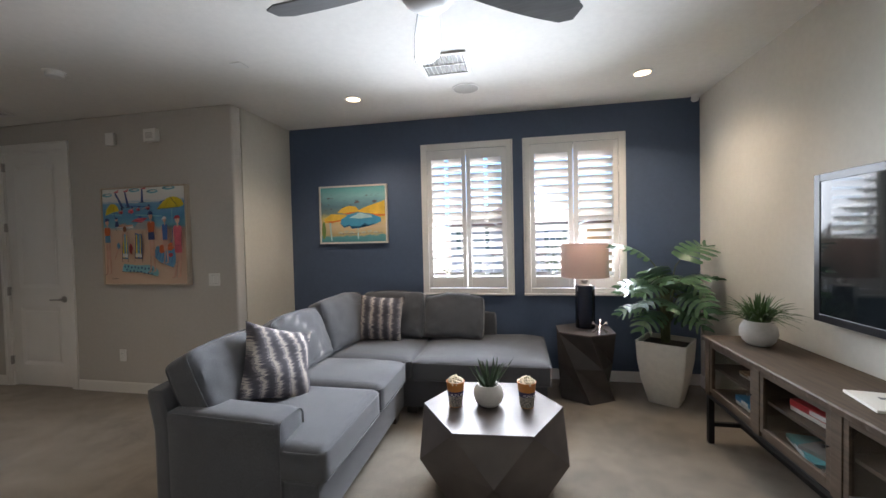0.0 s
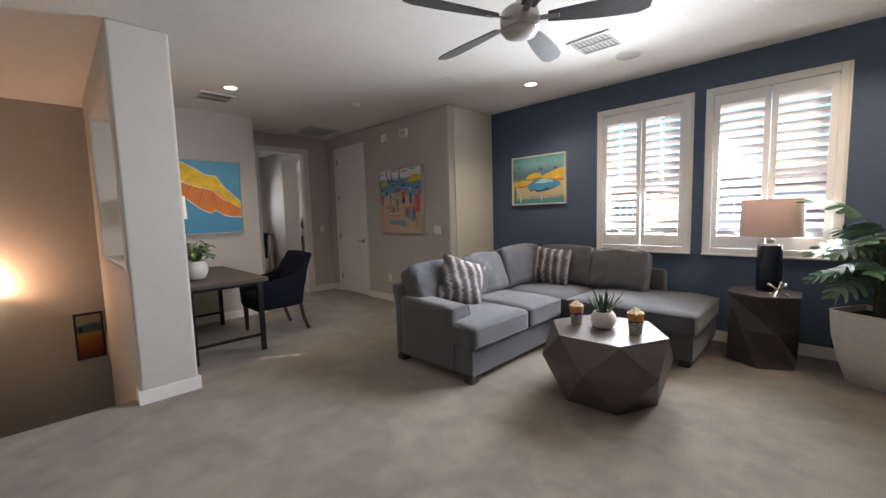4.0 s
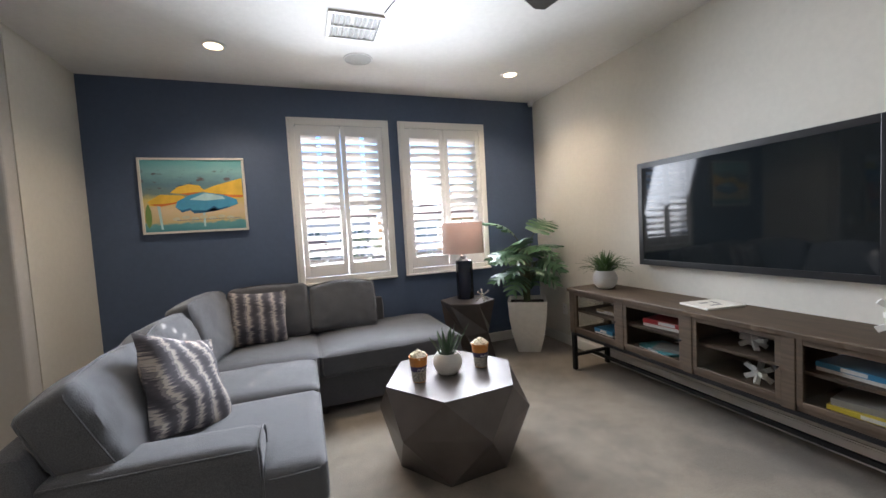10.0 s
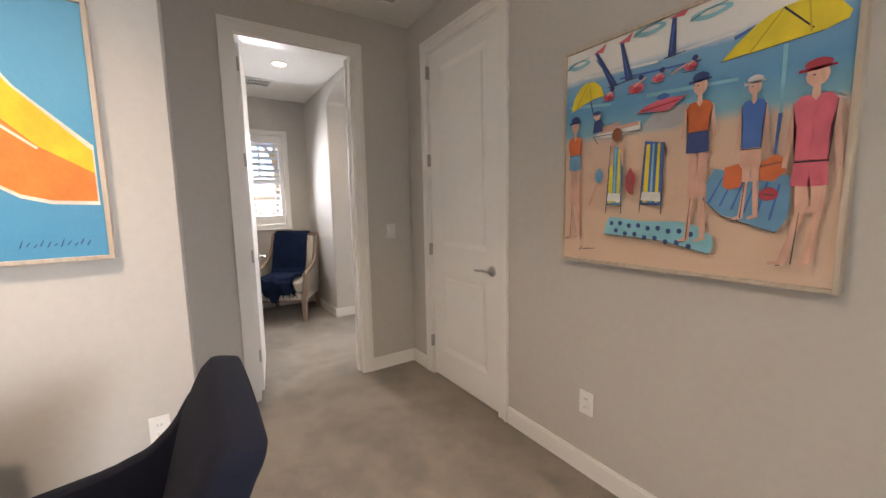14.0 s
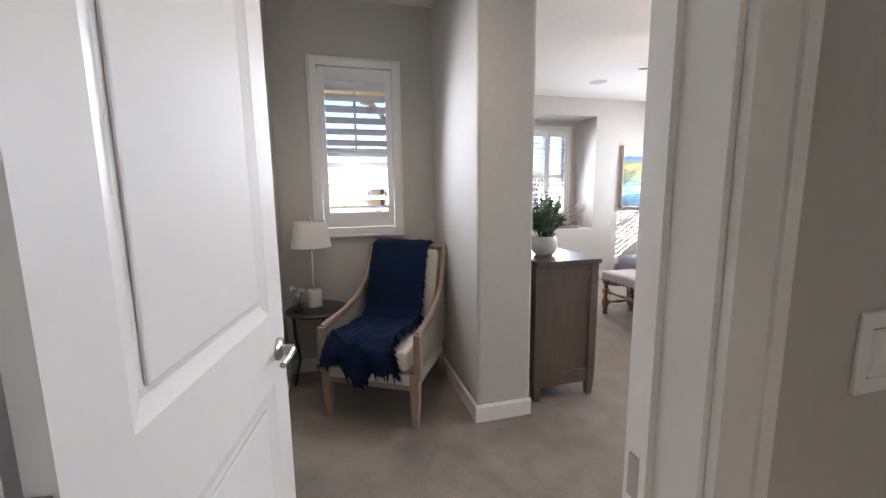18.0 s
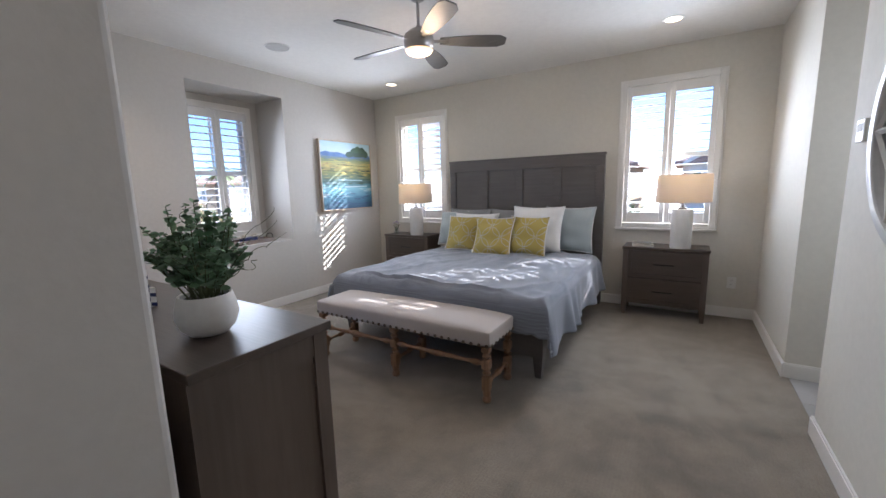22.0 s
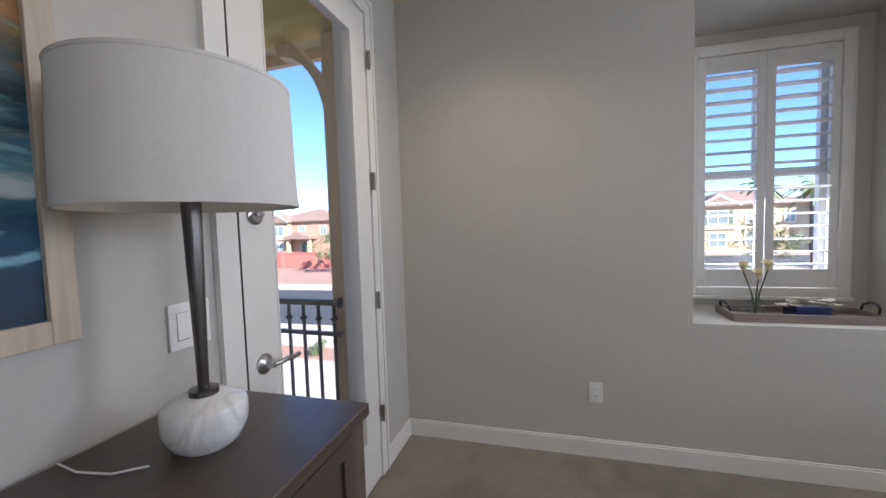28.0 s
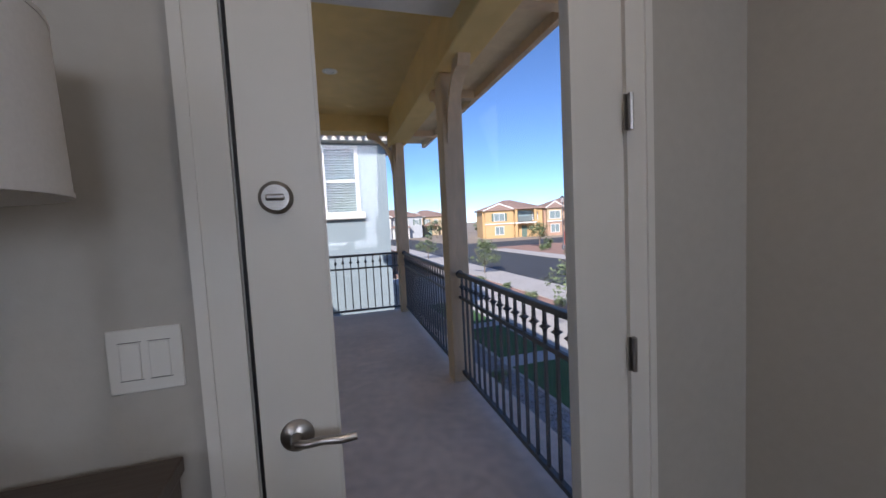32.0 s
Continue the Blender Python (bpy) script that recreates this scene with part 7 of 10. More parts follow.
def inlay_box(label, at, rz, size):
    """A bone-inlay box: rows of blue and white lozenges laid on every side."""
    w, d, h = size
    t = thing("inlay_box", label, "box", at, rz, group="inlay boxes")
    part("body", box((-w / 2, -d / 2, 0), (w / 2, d / 2, h), 0.001), M_BONE, t)
    k = 0.021
    e = 0.0008
    for face in range(5):
        uw = w if face in (0, 1, 4) else d
        vh = d if face == 4 else h
        nu, nv = round(uw / k), round(vh / k)
        bm = bmesh.new()
        for i in range(nu):
            for j in range(nv):
                if (i + j) % 2:
                    continue
                u0, u1, v0, v1 = uw * i / nu, uw * (i + 1) / nu, vh * j / nv, vh * (j + 1) / nv
                sl = 0.25 * (v1 - v0) * (1 if i % 2 else -1)
                cs = [(u0, v0 + max(0, -sl)), (u1, v0 + max(0, sl)), (u1, v1 - max(0, -sl)), (u0, v1 - max(0, sl))]
                pts = []
                for u, v in cs:
                    x, y = u - uw / 2, v
                    pts.append({0: (x, -d / 2 - e, y), 1: (-x, d / 2 + e, y), 2: (w / 2 + e, x, y), 3: (-w / 2 - e, -x, y), 4: (x, y - d / 2, h + e)}[face])
                bm.faces.new([bm.verts.new(p) for p in pts])
        part("inlay", bm, M_INLAY, t, "deep blue lozenge inlay")
    return t


M_BONE = shade("bone_white", (0.66, 0.65, 0.60), 0.35, grain=0.06, scale=30)
M_INLAY = shade("navy_inlay", (0.018, 0.026, 0.095), 0.3, grain=0.3, scale=40)
inlay_box("large navy and white lozenge inlay box on the dresser", (-8.205, 4.235, QH), 3, (0.16, 0.19, 0.078))
inlay_box("small navy and white lozenge inlay box stacked on another", (-8.19, 4.245, QH + 0.0788), -2, (0.12, 0.14, 0.074))

# wall plates above the dresser's end
wall_plate("thermostat_plate", "white control plate with a round knob", "thermostat", (-7.50, 4.0165, 1.31), "+y", 0.085, 0.125, 1)
wall_plate("wall_outlet", "white wall outlet above the dresser", "outlet", (-7.55, 4.019, 1.08), "+y", outlet=True)

# ---- niche tray ----
M_TRAYW = wood("driftwood_tray", (0.16, 0.125, 0.105), (0.24, 0.19, 0.165), 0.6, "y", 8)
ty = thing("serving_tray", "driftwood serving tray with dark handles in the niche", "tray", (-10.66, 6.24, 0.795), 0)
part("tray_floor", box((-0.12, -0.33, 0.0), (0.12, 0.33, 0.012)), M_TRAYW, ty)
for a, b in (((-0.12, -0.33, 0.012), (-0.105, 0.33, 0.045)), ((0.105, -0.33, 0.012), (0.12, 0.33, 0.045)), ((-0.105, -0.33, 0.012), (0.105, -0.315, 0.045)), ((-0.105, 0.315, 0.012), (0.105, 0.33, 0.045))):
    part("tray_side", box(a, b, 0.002), M_TRAYW, ty)
for s in (-1, 1):
    part("handle", tube([(-0.06, s * 0.323, 0.044), (-0.055, s * 0.33, 0.075), (-0.02, s * 0.335, 0.092), (0.02, s * 0.335, 0.092), (0.055, s * 0.33, 0.075), (0.06, s * 0.323, 0.044)], 0.006, 8), M_STEEL, ty, smooth=True)
cv = thing("calla_vase", "round glass vase with three pale yellow calla lilies", "vase", (-10.66, 6.06, 0.807))
part("vase", lathe([(0, 0), (0.035, 0), (0.048, 0.02), (0.050, 0.045), (0.040, 0.075), (0.022, 0.092), (0.024, 0.10), (0.021, 0.10), (0.019, 0.092), (0.037, 0.073), (0.046, 0.045), (0.044, 0.02), (0, 0.006)], 24), M_CLEAR, cv, smooth=True)
M_CALLA = shade("calla_petal", (0.70, 0.62, 0.38), 0.5, grain=0.1, scale=20)
for dx, dy, dz in ((0.0, -0.06, 0.245), (0.01, 0.05, 0.255), (0.015, 0.005, 0.205)):
    part("stem", tube([(0, 0, 0.01), (dx * 0.3, dy * 0.3, 0.12), (dx, dy, dz)], 0.004, 6), M_STEM, cv, smooth=True)
    part("bloom", turn(lathe([(0.004, 0), (0.012, 0.02), (0.018, 0.04), (0.028, 0.052), (0.020, 0.046), (0.010, 0.03), (0.0, 0.02)], 14), pose(dx, dy, dz, 18, 12, 30)), M_CALLA, cv, smooth=True)
nb = thing("gift_box", "navy box with cream flowers resting in the tray", "box", (-10.67, 6.30, 0.807), 8)
part("body", box((-0.05, -0.085, 0), (0.05, 0.085, 0.062), 0.004), M_INLAY, nb)
rnd = random.Random(5)
for i in range(16):
    bm = bmesh.new()
    p = Vector((rnd.uniform(-0.05, 0.03), rnd.uniform(-0.13, 0.15), rnd.uniform(0.05, 0.085)))
    for k in range(5):
        b = k * 1.256 + i
        blade(bm, p, p + Vector((0.035 * math.cos(b), 0.035 * math.sin(b), 0.008)), 0.028, 0.006, 4)
    part("petals", bm, M_CREAMF, nb, smooth=True)

# ---- round mirror and thermostat on the bedroom wall ----
mr = thing("wall_mirror", "large round mirror with a silver lattice frame", "mirror", (-5.65, 5.55, 1.56), 0)
M_MIRROR = shade("mirror_silver", (0.9, 0.9, 0.9), 0.02, 1.0)
M_SILVERP = shade("silver_painted_frame", (0.56, 0.55, 0.53), 0.4, 0.3, grain=0.08, scale=20)
ry = pose(0, 0, 0, 0, -90, 0)
part("glass", turn(lathe([(0, 0.004), (0.42, 0.004), (0.42, 0.010), (0, 0.010)], 56), ry), M_MIRROR, mr)
part("frame", turn(lathe([(0.405, 0.0), (0.458, 0.0), (0.458, 0.03), (0.448, 0.036), (0.41, 0.036), (0.405, 0.03), (0.405, 0.0)], 56), ry), M_SILVERP, mr, smooth=True)
for i in range(6):
    a = radians(60 * i)
    b = radians(60 * i + 60)
    p = lambda r, q: (-0.018, r * math.cos(q), r * math.sin(q))
    part("lattice_bar", tube([p(0.41, a), p(0.22, a)], 0.014, 4, flat=0.9), M_SILVERP, mr)
    part("lattice_bar", tube([p(0.22, a), p(0.22, b)], 0.014, 4, flat=0.9), M_SILVERP, mr)
    part("lattice_bar", tube([p(0.41, a), p(0.30, (a + b) / 2)], 0.012, 4, flat=0.9), M_SILVERP, mr)
    part("lattice_bar", tube([p(0.41, b), p(0.30, (a + b) / 2)], 0.012, 4, flat=0.9), M_SILVERP, mr)
th = thing("thermostat", "small white wall thermostat with a grey display", "thermostat", (-5.65, 6.155, 1.585), 0)
part("housing", box((-0.022, -0.045, -0.05), (0, 0.045, 0.05), 0.004), M_PLAST, th)
part("display", box((-0.0235, -0.03, -0.005), (-0.0215, 0.03, 0.032)), M_GREYC, th)


# ---- alcove: armchair, throw, small table ----
M_ASH = wood("washed_oak", (0.24, 0.175, 0.125), (0.34, 0.26, 0.195), 0.5, "z", 8)
M_LINEN = shade("cream_linen", (0.60, 0.56, 0.49), 0.9, grain=0.06, scale=300, bump=0.25, bump_scale=280)
M_NAVYT = shade("navy_knit", (0.006, 0.014, 0.038), 0.95, grain=0.25, scale=90, bump=0.6, bump_scale=160, spec=0.12)
ac = thing("armchair", "cream armchair with a washed-oak frame and sloping arms", "armchair", (-7.735, 3.205, 0), 60)
# local: +x to the sitter's left... the chair faces local -y
part("seat_cushion", rounded((-0.245, -0.33, 0.33), (0.245, 0.22, 0.47), 0.035, 0.015, 7), M_LINEN, ac, smooth=True)
part("seat_rail", boxes(((-0.30, -0.335, 0.25), (0.30, -0.30, 0.33)), ((-0.30, -0.30, 0.25), (-0.265, 0.24, 0.33)), ((0.265, -0.30, 0.25), (0.30, 0.24, 0.33)), ((-0.265, -0.30, 0.26), (0.265, 0.24, 0.325))), M_LINEN, ac)
bk = turn(rounded((-0.25, -0.05, 0.0), (0.25, 0.05, 0.56), 0.03, 0, 6), pose(0, 0.235, 0.42, -12, 0, 0))
part("backrest", bk, M_LINEN, ac, smooth=True)
for s in (-1, 1):
    # a side frame that sweeps from the back's top down to the front of the arm
    path = [(s * 0.285, 0.39, 0.985), (s * 0.285, 0.345, 0.86), (s * 0.288, 0.27, 0.74), (s * 0.295, 0.14, 0.645), (s * 0.302, -0.05, 0.595), (s * 0.306, -0.22, 0.575), (s * 0.306, -0.32, 0.562)]
    part("arm", tube(path, 0.027, 8, 1.0, 0.75), M_ASH, ac, smooth=True)
    part("arm_front", box((s * 0.306 - 0.022, -0.342, 0.30), (s * 0.306 + 0.022, -0.30, 0.575), 0.006), M_ASH, ac)
    side = bmesh.new()
    lo = [side.verts.new((s * 0.296, y, 0.32)) for _, y, _ in path[1:]]
    hi = [side.verts.new((s * 0.296, y, z - 0.015)) for _, y, z in path[1:]]
    for i in range(len(lo) - 1):
        side.faces.new((lo[i], lo[i + 1], hi[i + 1], hi[i]))
    bmesh.ops.solidify(side, geom=side.faces[:], thickness=0.012)
    part("side_panel", side, M_LINEN, ac)
    part("front_leg", ring_solid([[(s * 0.285 + a * 0.017, -0.318 + b * 0.017, 0.0) for a, b in ((-1, -1), (1, -1), (1, 1), (-1, 1))], [(s * 0.285 + a * 0.027, -0.315 + b * 0.027, 0.24) for a, b in ((-1, -1), (1, -1), (1, 1), (-1, 1))], [(s * 0.285 + a * 0.027, -0.315 + b * 0.027, 0.34) for a, b in ((-1, -1), (1, -1), (1, 1), (-1, 1))]]), M_ASH, ac)
    part("back_leg", tube([(s * 0.27, 0.36, 0.0), (s * 0.275, 0.28, 0.16), (s * 0.278, 0.25, 0.30)], 0.024, 8), M_ASH, ac, smooth=True)
part("front_rail", box((-0.29, -0.342, 0.238), (0.29, -0.315, 0.268), 0.004), M_ASH, ac)
part("top_rail", tube([(-0.285, 0.385, 0.985), (0.0, 0.40, 0.992), (0.285, 0.385, 0.985)], 0.022, 8), M_ASH, ac, smooth=True)


def throw_blanket():
    """A knitted throw over the chair's back, running down it and fanning out over the seat, with a ragged front edge."""
    bm = bmesh.new()
    path = [(0.43, 0.66), (0.425, 0.90), (0.395, 1.025), (0.315, 1.01), (0.235, 0.86), (0.175, 0.70), (0.125, 0.57), (0.08, 0.520), (-0.02, 0.515), (-0.15, 0.517), (-0.28, 0.508), (-0.352, 0.462), (-0.378, 0.40), (-0.385, 0.31)]
    n, m = len(path), 40
    fine = []
    for i in range(n - 1):
        for k in range(7):
            f = k / 7
            fine.append((path[i][0] + (path[i + 1][0] - path[i][0]) * f, path[i][1] + (path[i + 1][1] - path[i][1]) * f))
    fine.append(path[-1])
    rows = []
    for j, (y, z) in enumerate(fine):
        f = j / (len(fine) - 1)
        g = min(1.0, max(0.0, (f - 0.50) * 3.2))
        row = []
        for i in range(m + 1):
            u = i / m
            w0, w1 = -0.235 - 0.05 * g, 0.185 - 0.04 * g + 0.05 * max(0.0, f - 0.8) * 5
            x = w0 + (w1 - w0) * u
            edge_rag = 0.016 * noise.noise(Vector((j * 0.7, 3.0 if u < 0.5 else 9.0, 0))) * (1 if u in (0.0, 1.0) else 0)
            crease = max(0.0, 1 - abs(noise.noise(Vector((x * 5 - f * 3.5, f * 4, 8.0)))) * 2.6) ** 2
            dz = abs(0.014 * noise.noise(Vector((x * 9, f * 11, 2.0)))) + (0.030 * crease + 0.022 * max(0, noise.noise(Vector((x * 6, f * 7, 5.5))))) * g
            dy = 0.010 * noise.noise(Vector((x * 8, f * 12, 5.0))) - 0.010 * crease * (1 - g)
            drop = 0.0
            if f > 0.86:
                k = (f - 0.86) / 0.14
                drop = k * (0.06 * noise.noise(Vector((x * 13, 1.0, 4.0))) - 0.06 * max(0.0, u - 0.45) + 0.05 * math.sin(u * 9.0))
                dy -= 0.020 * k * math.sin(u * 16.0 + 0.8)
            row.append(bm.verts.new((x + edge_rag, y + dy, z + dz + drop)))
        rows.append(row)
    for a, b in zip(rows, rows[1:]):
        for i in range(m):
            bm.faces.new((a[i], a[i + 1], b[i + 1], b[i]))
    return bm, rows


tb, rows = throw_blanket()
edge = [r[-1].co.copy() for r in rows]
hem = [v.co.copy() for v in rows[-1]]
tw = thing("throw_blanket", "navy knitted throw draped over the armchair, ragged fringe", "blanket", (-7.735, 3.205, 0), 60)
cl = part("cloth", tb, M_NAVYT, tw, smooth=True)
cm = cl.modifiers.new("thickness", "SOLIDIFY")
cm.thickness = 0.010
rnd = random.Random(9)
for i, p in enumerate(edge):
    # tufts of the loose weave, larger towards the seat
    big = 1.0 if i < len(edge) * 0.5 else 2.0
    for k in range(2):
        fr = bmesh.new()
        q = p + Vector((-0.006, rnd.uniform(-0.012, 0.012), rnd.uniform(-0.012, 0.012)))
        blade(fr, q, q + Vector((rnd.uniform(0.010, 0.026) * big, rnd.uniform(-0.012, 0.012), -rnd.uniform(0.004, 0.024) * big)), 0.020 * big ** 0.5, 0.004, 4, 0.003)
        part("tassel", fr, M_NAVYT, tw)
for p in hem[::2]:
    fr = bmesh.new()
    blade(fr, p + Vector((0, 0, 0.012)), p + Vector((rnd.uniform(-0.02, 0.02), -0.004, -rnd.uniform(0.02, 0.06))), 0.020, 0.0, 4, 0.003)
    part("tassel", fr, M_NAVYT, tw)

tt = thing("accent_table", "small round dark metal table with splayed legs", "side table", (-8.03, 2.74, 0))
M_TABM = shade("dark_bronze_metal", (0.055, 0.052, 0.050), 0.35, 0.7, grain=0.2, scale=8)
part("tabletop", lathe([(0, 0.555), (0.205, 0.555), (0.212, 0.562), (0.212, 0.570), (0.205, 0.574), (0, 0.574)], 40), M_TABM, tt, smooth=True)
for q in (20, 140, 260):
    c, s = math.cos(radians(q)), math.sin(radians(q))
    part("leg", tube([(0.10 * c, 0.10 * s, 0.556), (0.17 * c, 0.17 * s, 0.50), (0.165 * c, 0.165 * s, 0.38), (0.14 * c, 0.14 * s, 0.2), (0.19 * c, 0.19 * s, 0.0)], 0.013, 8, 0.7), M_TABM, tt, smooth=True)
drum_lamp("alcove_lamp", "slim nickel lamp on white base with grey-white shade", (-8.09, 2.72, 0.574), (("base", [(0, 0), (0.047, 0), (0.05, 0.004), (0.05, 0.036), (0.0475, 0.04), (0.0475, 0.052), (0.05, 0.056), (0.05, 0.112), (0.047, 0.118), (0, 0.119)], M_CERAM, "white marble drum"), ("stem", [(0, 0.118), (0.011, 0.118), (0.010, 0.26), (0.014, 0.30), (0.010, 0.34), (0.010, 0.45), (0, 0.45)], M_CHROME, "slim nickel stem")), 0.135, 0.108, 0.43, 0.605)
ov = thing("orchid_vase", "small glass jar of white orchids on the table", "vase", (-7.97, 2.62, 0.574))
part("jar", lathe([(0, 0), (0.035, 0), (0.038, 0.004), (0.038, 0.085), (0.035, 0.085), (0.035, 0.006), (0, 0.005)], 22), M_CLEAR, ov, smooth=True)
for i, (dx, dy, dz) in enumerate(((0.02, 0.03, 0.15), (0.0, -0.03, 0.165), (-0.03, 0.02, 0.14), (0.04, 0.0, 0.125))):
    part("stem", tube([(0, 0, 0.01), (dx * 0.4, dy * 0.4, 0.08), (dx, dy, dz)], 0.002, 5), M_STEM, ov)
    bm = bmesh.new()
    for k in range(5):
        b = k * 1.256 + i
        p = Vector((dx, dy, dz))
        blade(bm, p, p + Vector((0.034 * math.cos(b) * 0.7 + 0.01, 0.034 * math.sin(b), 0.03 * math.cos(b))), 0.03, 0.004, 4)
    part("bloom", bm, M_WHITE, ov, smooth=True)
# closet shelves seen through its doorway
# same darkened colour as the unlit closet round them
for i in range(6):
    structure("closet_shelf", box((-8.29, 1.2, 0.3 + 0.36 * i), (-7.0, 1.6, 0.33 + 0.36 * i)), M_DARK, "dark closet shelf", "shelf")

# ---- desk corner ----
dk = thing("desk", "dark brown wooden desk on a black steel frame", "desk", (0, 0, 0))
part("desktop", box((-4.55, 0.90, 0.715), (-3.03, 1.635, 0.755), 0.004), M_DESK, dk)
for x in (-4.49, -3.10):
    for y in (0.96, 1.57):
        part("leg", box((x - 0.022, y - 0.022, 0.0), (x + 0.022, y + 0.022, 0.715), 0.002), M_STEEL, dk)
    part("low_bar", box((x - 0.012, 0.982, 0.15), (x + 0.012, 1.548, 0.178), 0.002), M_STEEL, dk)
    part("top_bar", box((x - 0.018, 0.982, 0.68), (x + 0.018, 1.548, 0.715), 0.002), M_STEEL, dk)
part("back_bar", box((-4.468, 0.95, 0.15), (-3.122, 0.974, 0.178), 0.002), M_STEEL, dk)

M_NAVY = shade("navy_chair_linen", (0.0065, 0.0075, 0.014), 0.9, grain=0.15, scale=350, bump=0.3, bump_scale=300, spec=0.15)
M_MAHO = wood("red_brown_leg_wood", (0.055, 0.016, 0.010), (0.085, 0.028, 0.016), 0.35, "z", 8)
dc = thing("desk_chair", "navy upholstered desk armchair with wooden legs", "chair", (-3.722, 1.938, 0), 0)
part("seat", rounded((-0.275, -0.29, 0.30), (0.275, 0.24, 0.475), 0.04, 0.015, 6), M_NAVY, dc, smooth=True)
bkm = rounded((-0.275, -0.05, 0.0), (0.275, 0.05, 0.545), 0.030, 0, 11)
for v in bkm.verts:
    # thinner and a little wider towards the top, which rolls back
    f = max(0, v.co.z) / 0.545
    v.co.y *= 1.25 - 0.30 * f
    v.co.y += 0.035 * max(0.0, f - 0.6) ** 2 * 6.25
    v.co.x *= 0.94 + 0.08 * f
    v.co.z += 0.014 * (1 - (v.co.x / 0.29) ** 2) * f
part("backrest", turn(bkm, pose(0, 0.200, 0.40, -13.5, 0, 0)), M_NAVY, dc, smooth=True)
for s in (-1, 1):
    out = [(-0.275, 0.32), (0.225, 0.32), (0.315, 0.86), (0.265, 0.83), (0.215, 0.745), (0.155, 0.69), (0.06, 0.662), (-0.10, 0.645), (-0.24, 0.632), (-0.275, 0.622), (-0.290, 0.60)]
    part("arm", prism(out, "x", s * 0.278 - 0.032, s * 0.278 + 0.032, 0.020), M_NAVY, dc, smooth=True)
    part("front_leg", ring_solid([[(s * 0.25 + a * 0.016, -0.24 + b * 0.016, 0.0) for a, b in ((-1, -1), (1, -1), (1, 1), (-1, 1))], [(s * 0.25 + a * 0.024, -0.24 + b * 0.024, 0.31) for a, b in ((-1, -1), (1, -1), (1, 1), (-1, 1))]]), M_MAHO, dc)
    part("back_leg", tube([(s * 0.255, 0.30, 0.0), (s * 0.255, 0.245, 0.15), (s * 0.255, 0.22, 0.31)], 0.022, 8), M_MAHO, dc, smooth=True)

dp = bowl_pot("potted_plant", "broad-leaved green plant in a round white pot on the desk", (-3.52, 1.11, 0.755), 0.112, 0.185)
rnd = random.Random(31)
for i in range(54):
    a = i * 2.399
    out = 0.03 + 0.12 * rnd.random()
    bm = bmesh.new()
    z1 = 0.25 + 0.16 * rnd.random() - out * 0.7
    p = Vector((0.75 * out * math.cos(a), 0.75 * out * math.sin(a), z1))
    part("stem", tube([(0.02 * math.cos(a), 0.02 * math.sin(a), 0.15), tuple(p)], 0.0025, 5), M_STEM, dp)
    ln = rnd.uniform(0.085, 0.125)
    d = Vector((ln * math.cos(a), ln * math.sin(a), rnd.uniform(-0.05, 0.04)))
    side = Vector((-math.sin(a), math.cos(a), 0))
    spine = [p + d * f + Vector((0, 0, 0.022 * math.sin(f * 3.0) - 0.03 * f * f)) for f in (0, 0.25, 0.5, 0.75, 1.0)]
    rows_ = []
    for f, c in zip((0.25, 0.5, 0.75), spine[1:4]):
        w = 0.5 * ln * (0.62, 0.60, 0.36)[int(f * 4) - 1]
        rows_.append([bm.verts.new(c + side * w + Vector((0, 0, 0.010))), bm.verts.new(c), bm.verts.new(c - side * w + Vector((0, 0, 0.010)))])
    b0, b1 = bm.verts.new(spine[0]), bm.verts.new(spine[4])
    for k in (0, 1):
        bm.faces.new((b0, rows_[0][k], rows_[0][k + 1]))
        for u, v in zip(rows_, rows_[1:]):
            bm.faces.new((u[k], v[k], v[k + 1], u[k + 1]))
        bm.faces.new((rows_[2][k], b1, rows_[2][k + 1]))
    part("leaf", bm, M_BROAD, dp, smooth=True)
drum_lamp("desk_lamp", "dark table lamp with a lit white shade on the desk", (-4.02, 1.05, 0.755), (("base", [(0, 0), (0.06, 0), (0.062, 0.012), (0.02, 0.03), (0.016, 0.4), (0.012, 0.62), (0, 0.62)], M_INK, "dark slim base"),), 0.135, 0.125, 0.615, 0.86, lit=True)
point_lamp("desk_bulb", (-4.02, 1.05, 1.50), 4.0, (1.0, 0.74, 0.48), 0.03)

# ---- stairs going down, sconce ----
for i in range(11):
    structure("stair_step", box((-2.69 - 0.27 * (i + 1), -0.80, -0.18 * (i + 1) - 0.25), (-2.69 - 0.27 * i, 0.485, -0.18 * (i + 1))), M_CARPET, "carpeted stair step going down", "stairs")
sc = thing("wall_sconce", "lit half-bowl wall sconce in the stairwell", "sconce", (-5.45, -0.47, 0.50))
part("bowl", turn(lathe([(0.0, 0.0), (0.05, 0.01), (0.10, 0.05), (0.13, 0.10), (0.126, 0.10), (0.096, 0.054), (0.048, 0.016), (0.0, 0.008)], 24), pose(0.135, 0, 0)), M_LAMP_ON, sc, "glowing alabaster bowl", True)
part("bracket", box((0.0, -0.03, 0.0), (0.06, 0.03, 0.09), 0.005), M_NICKEL, sc)

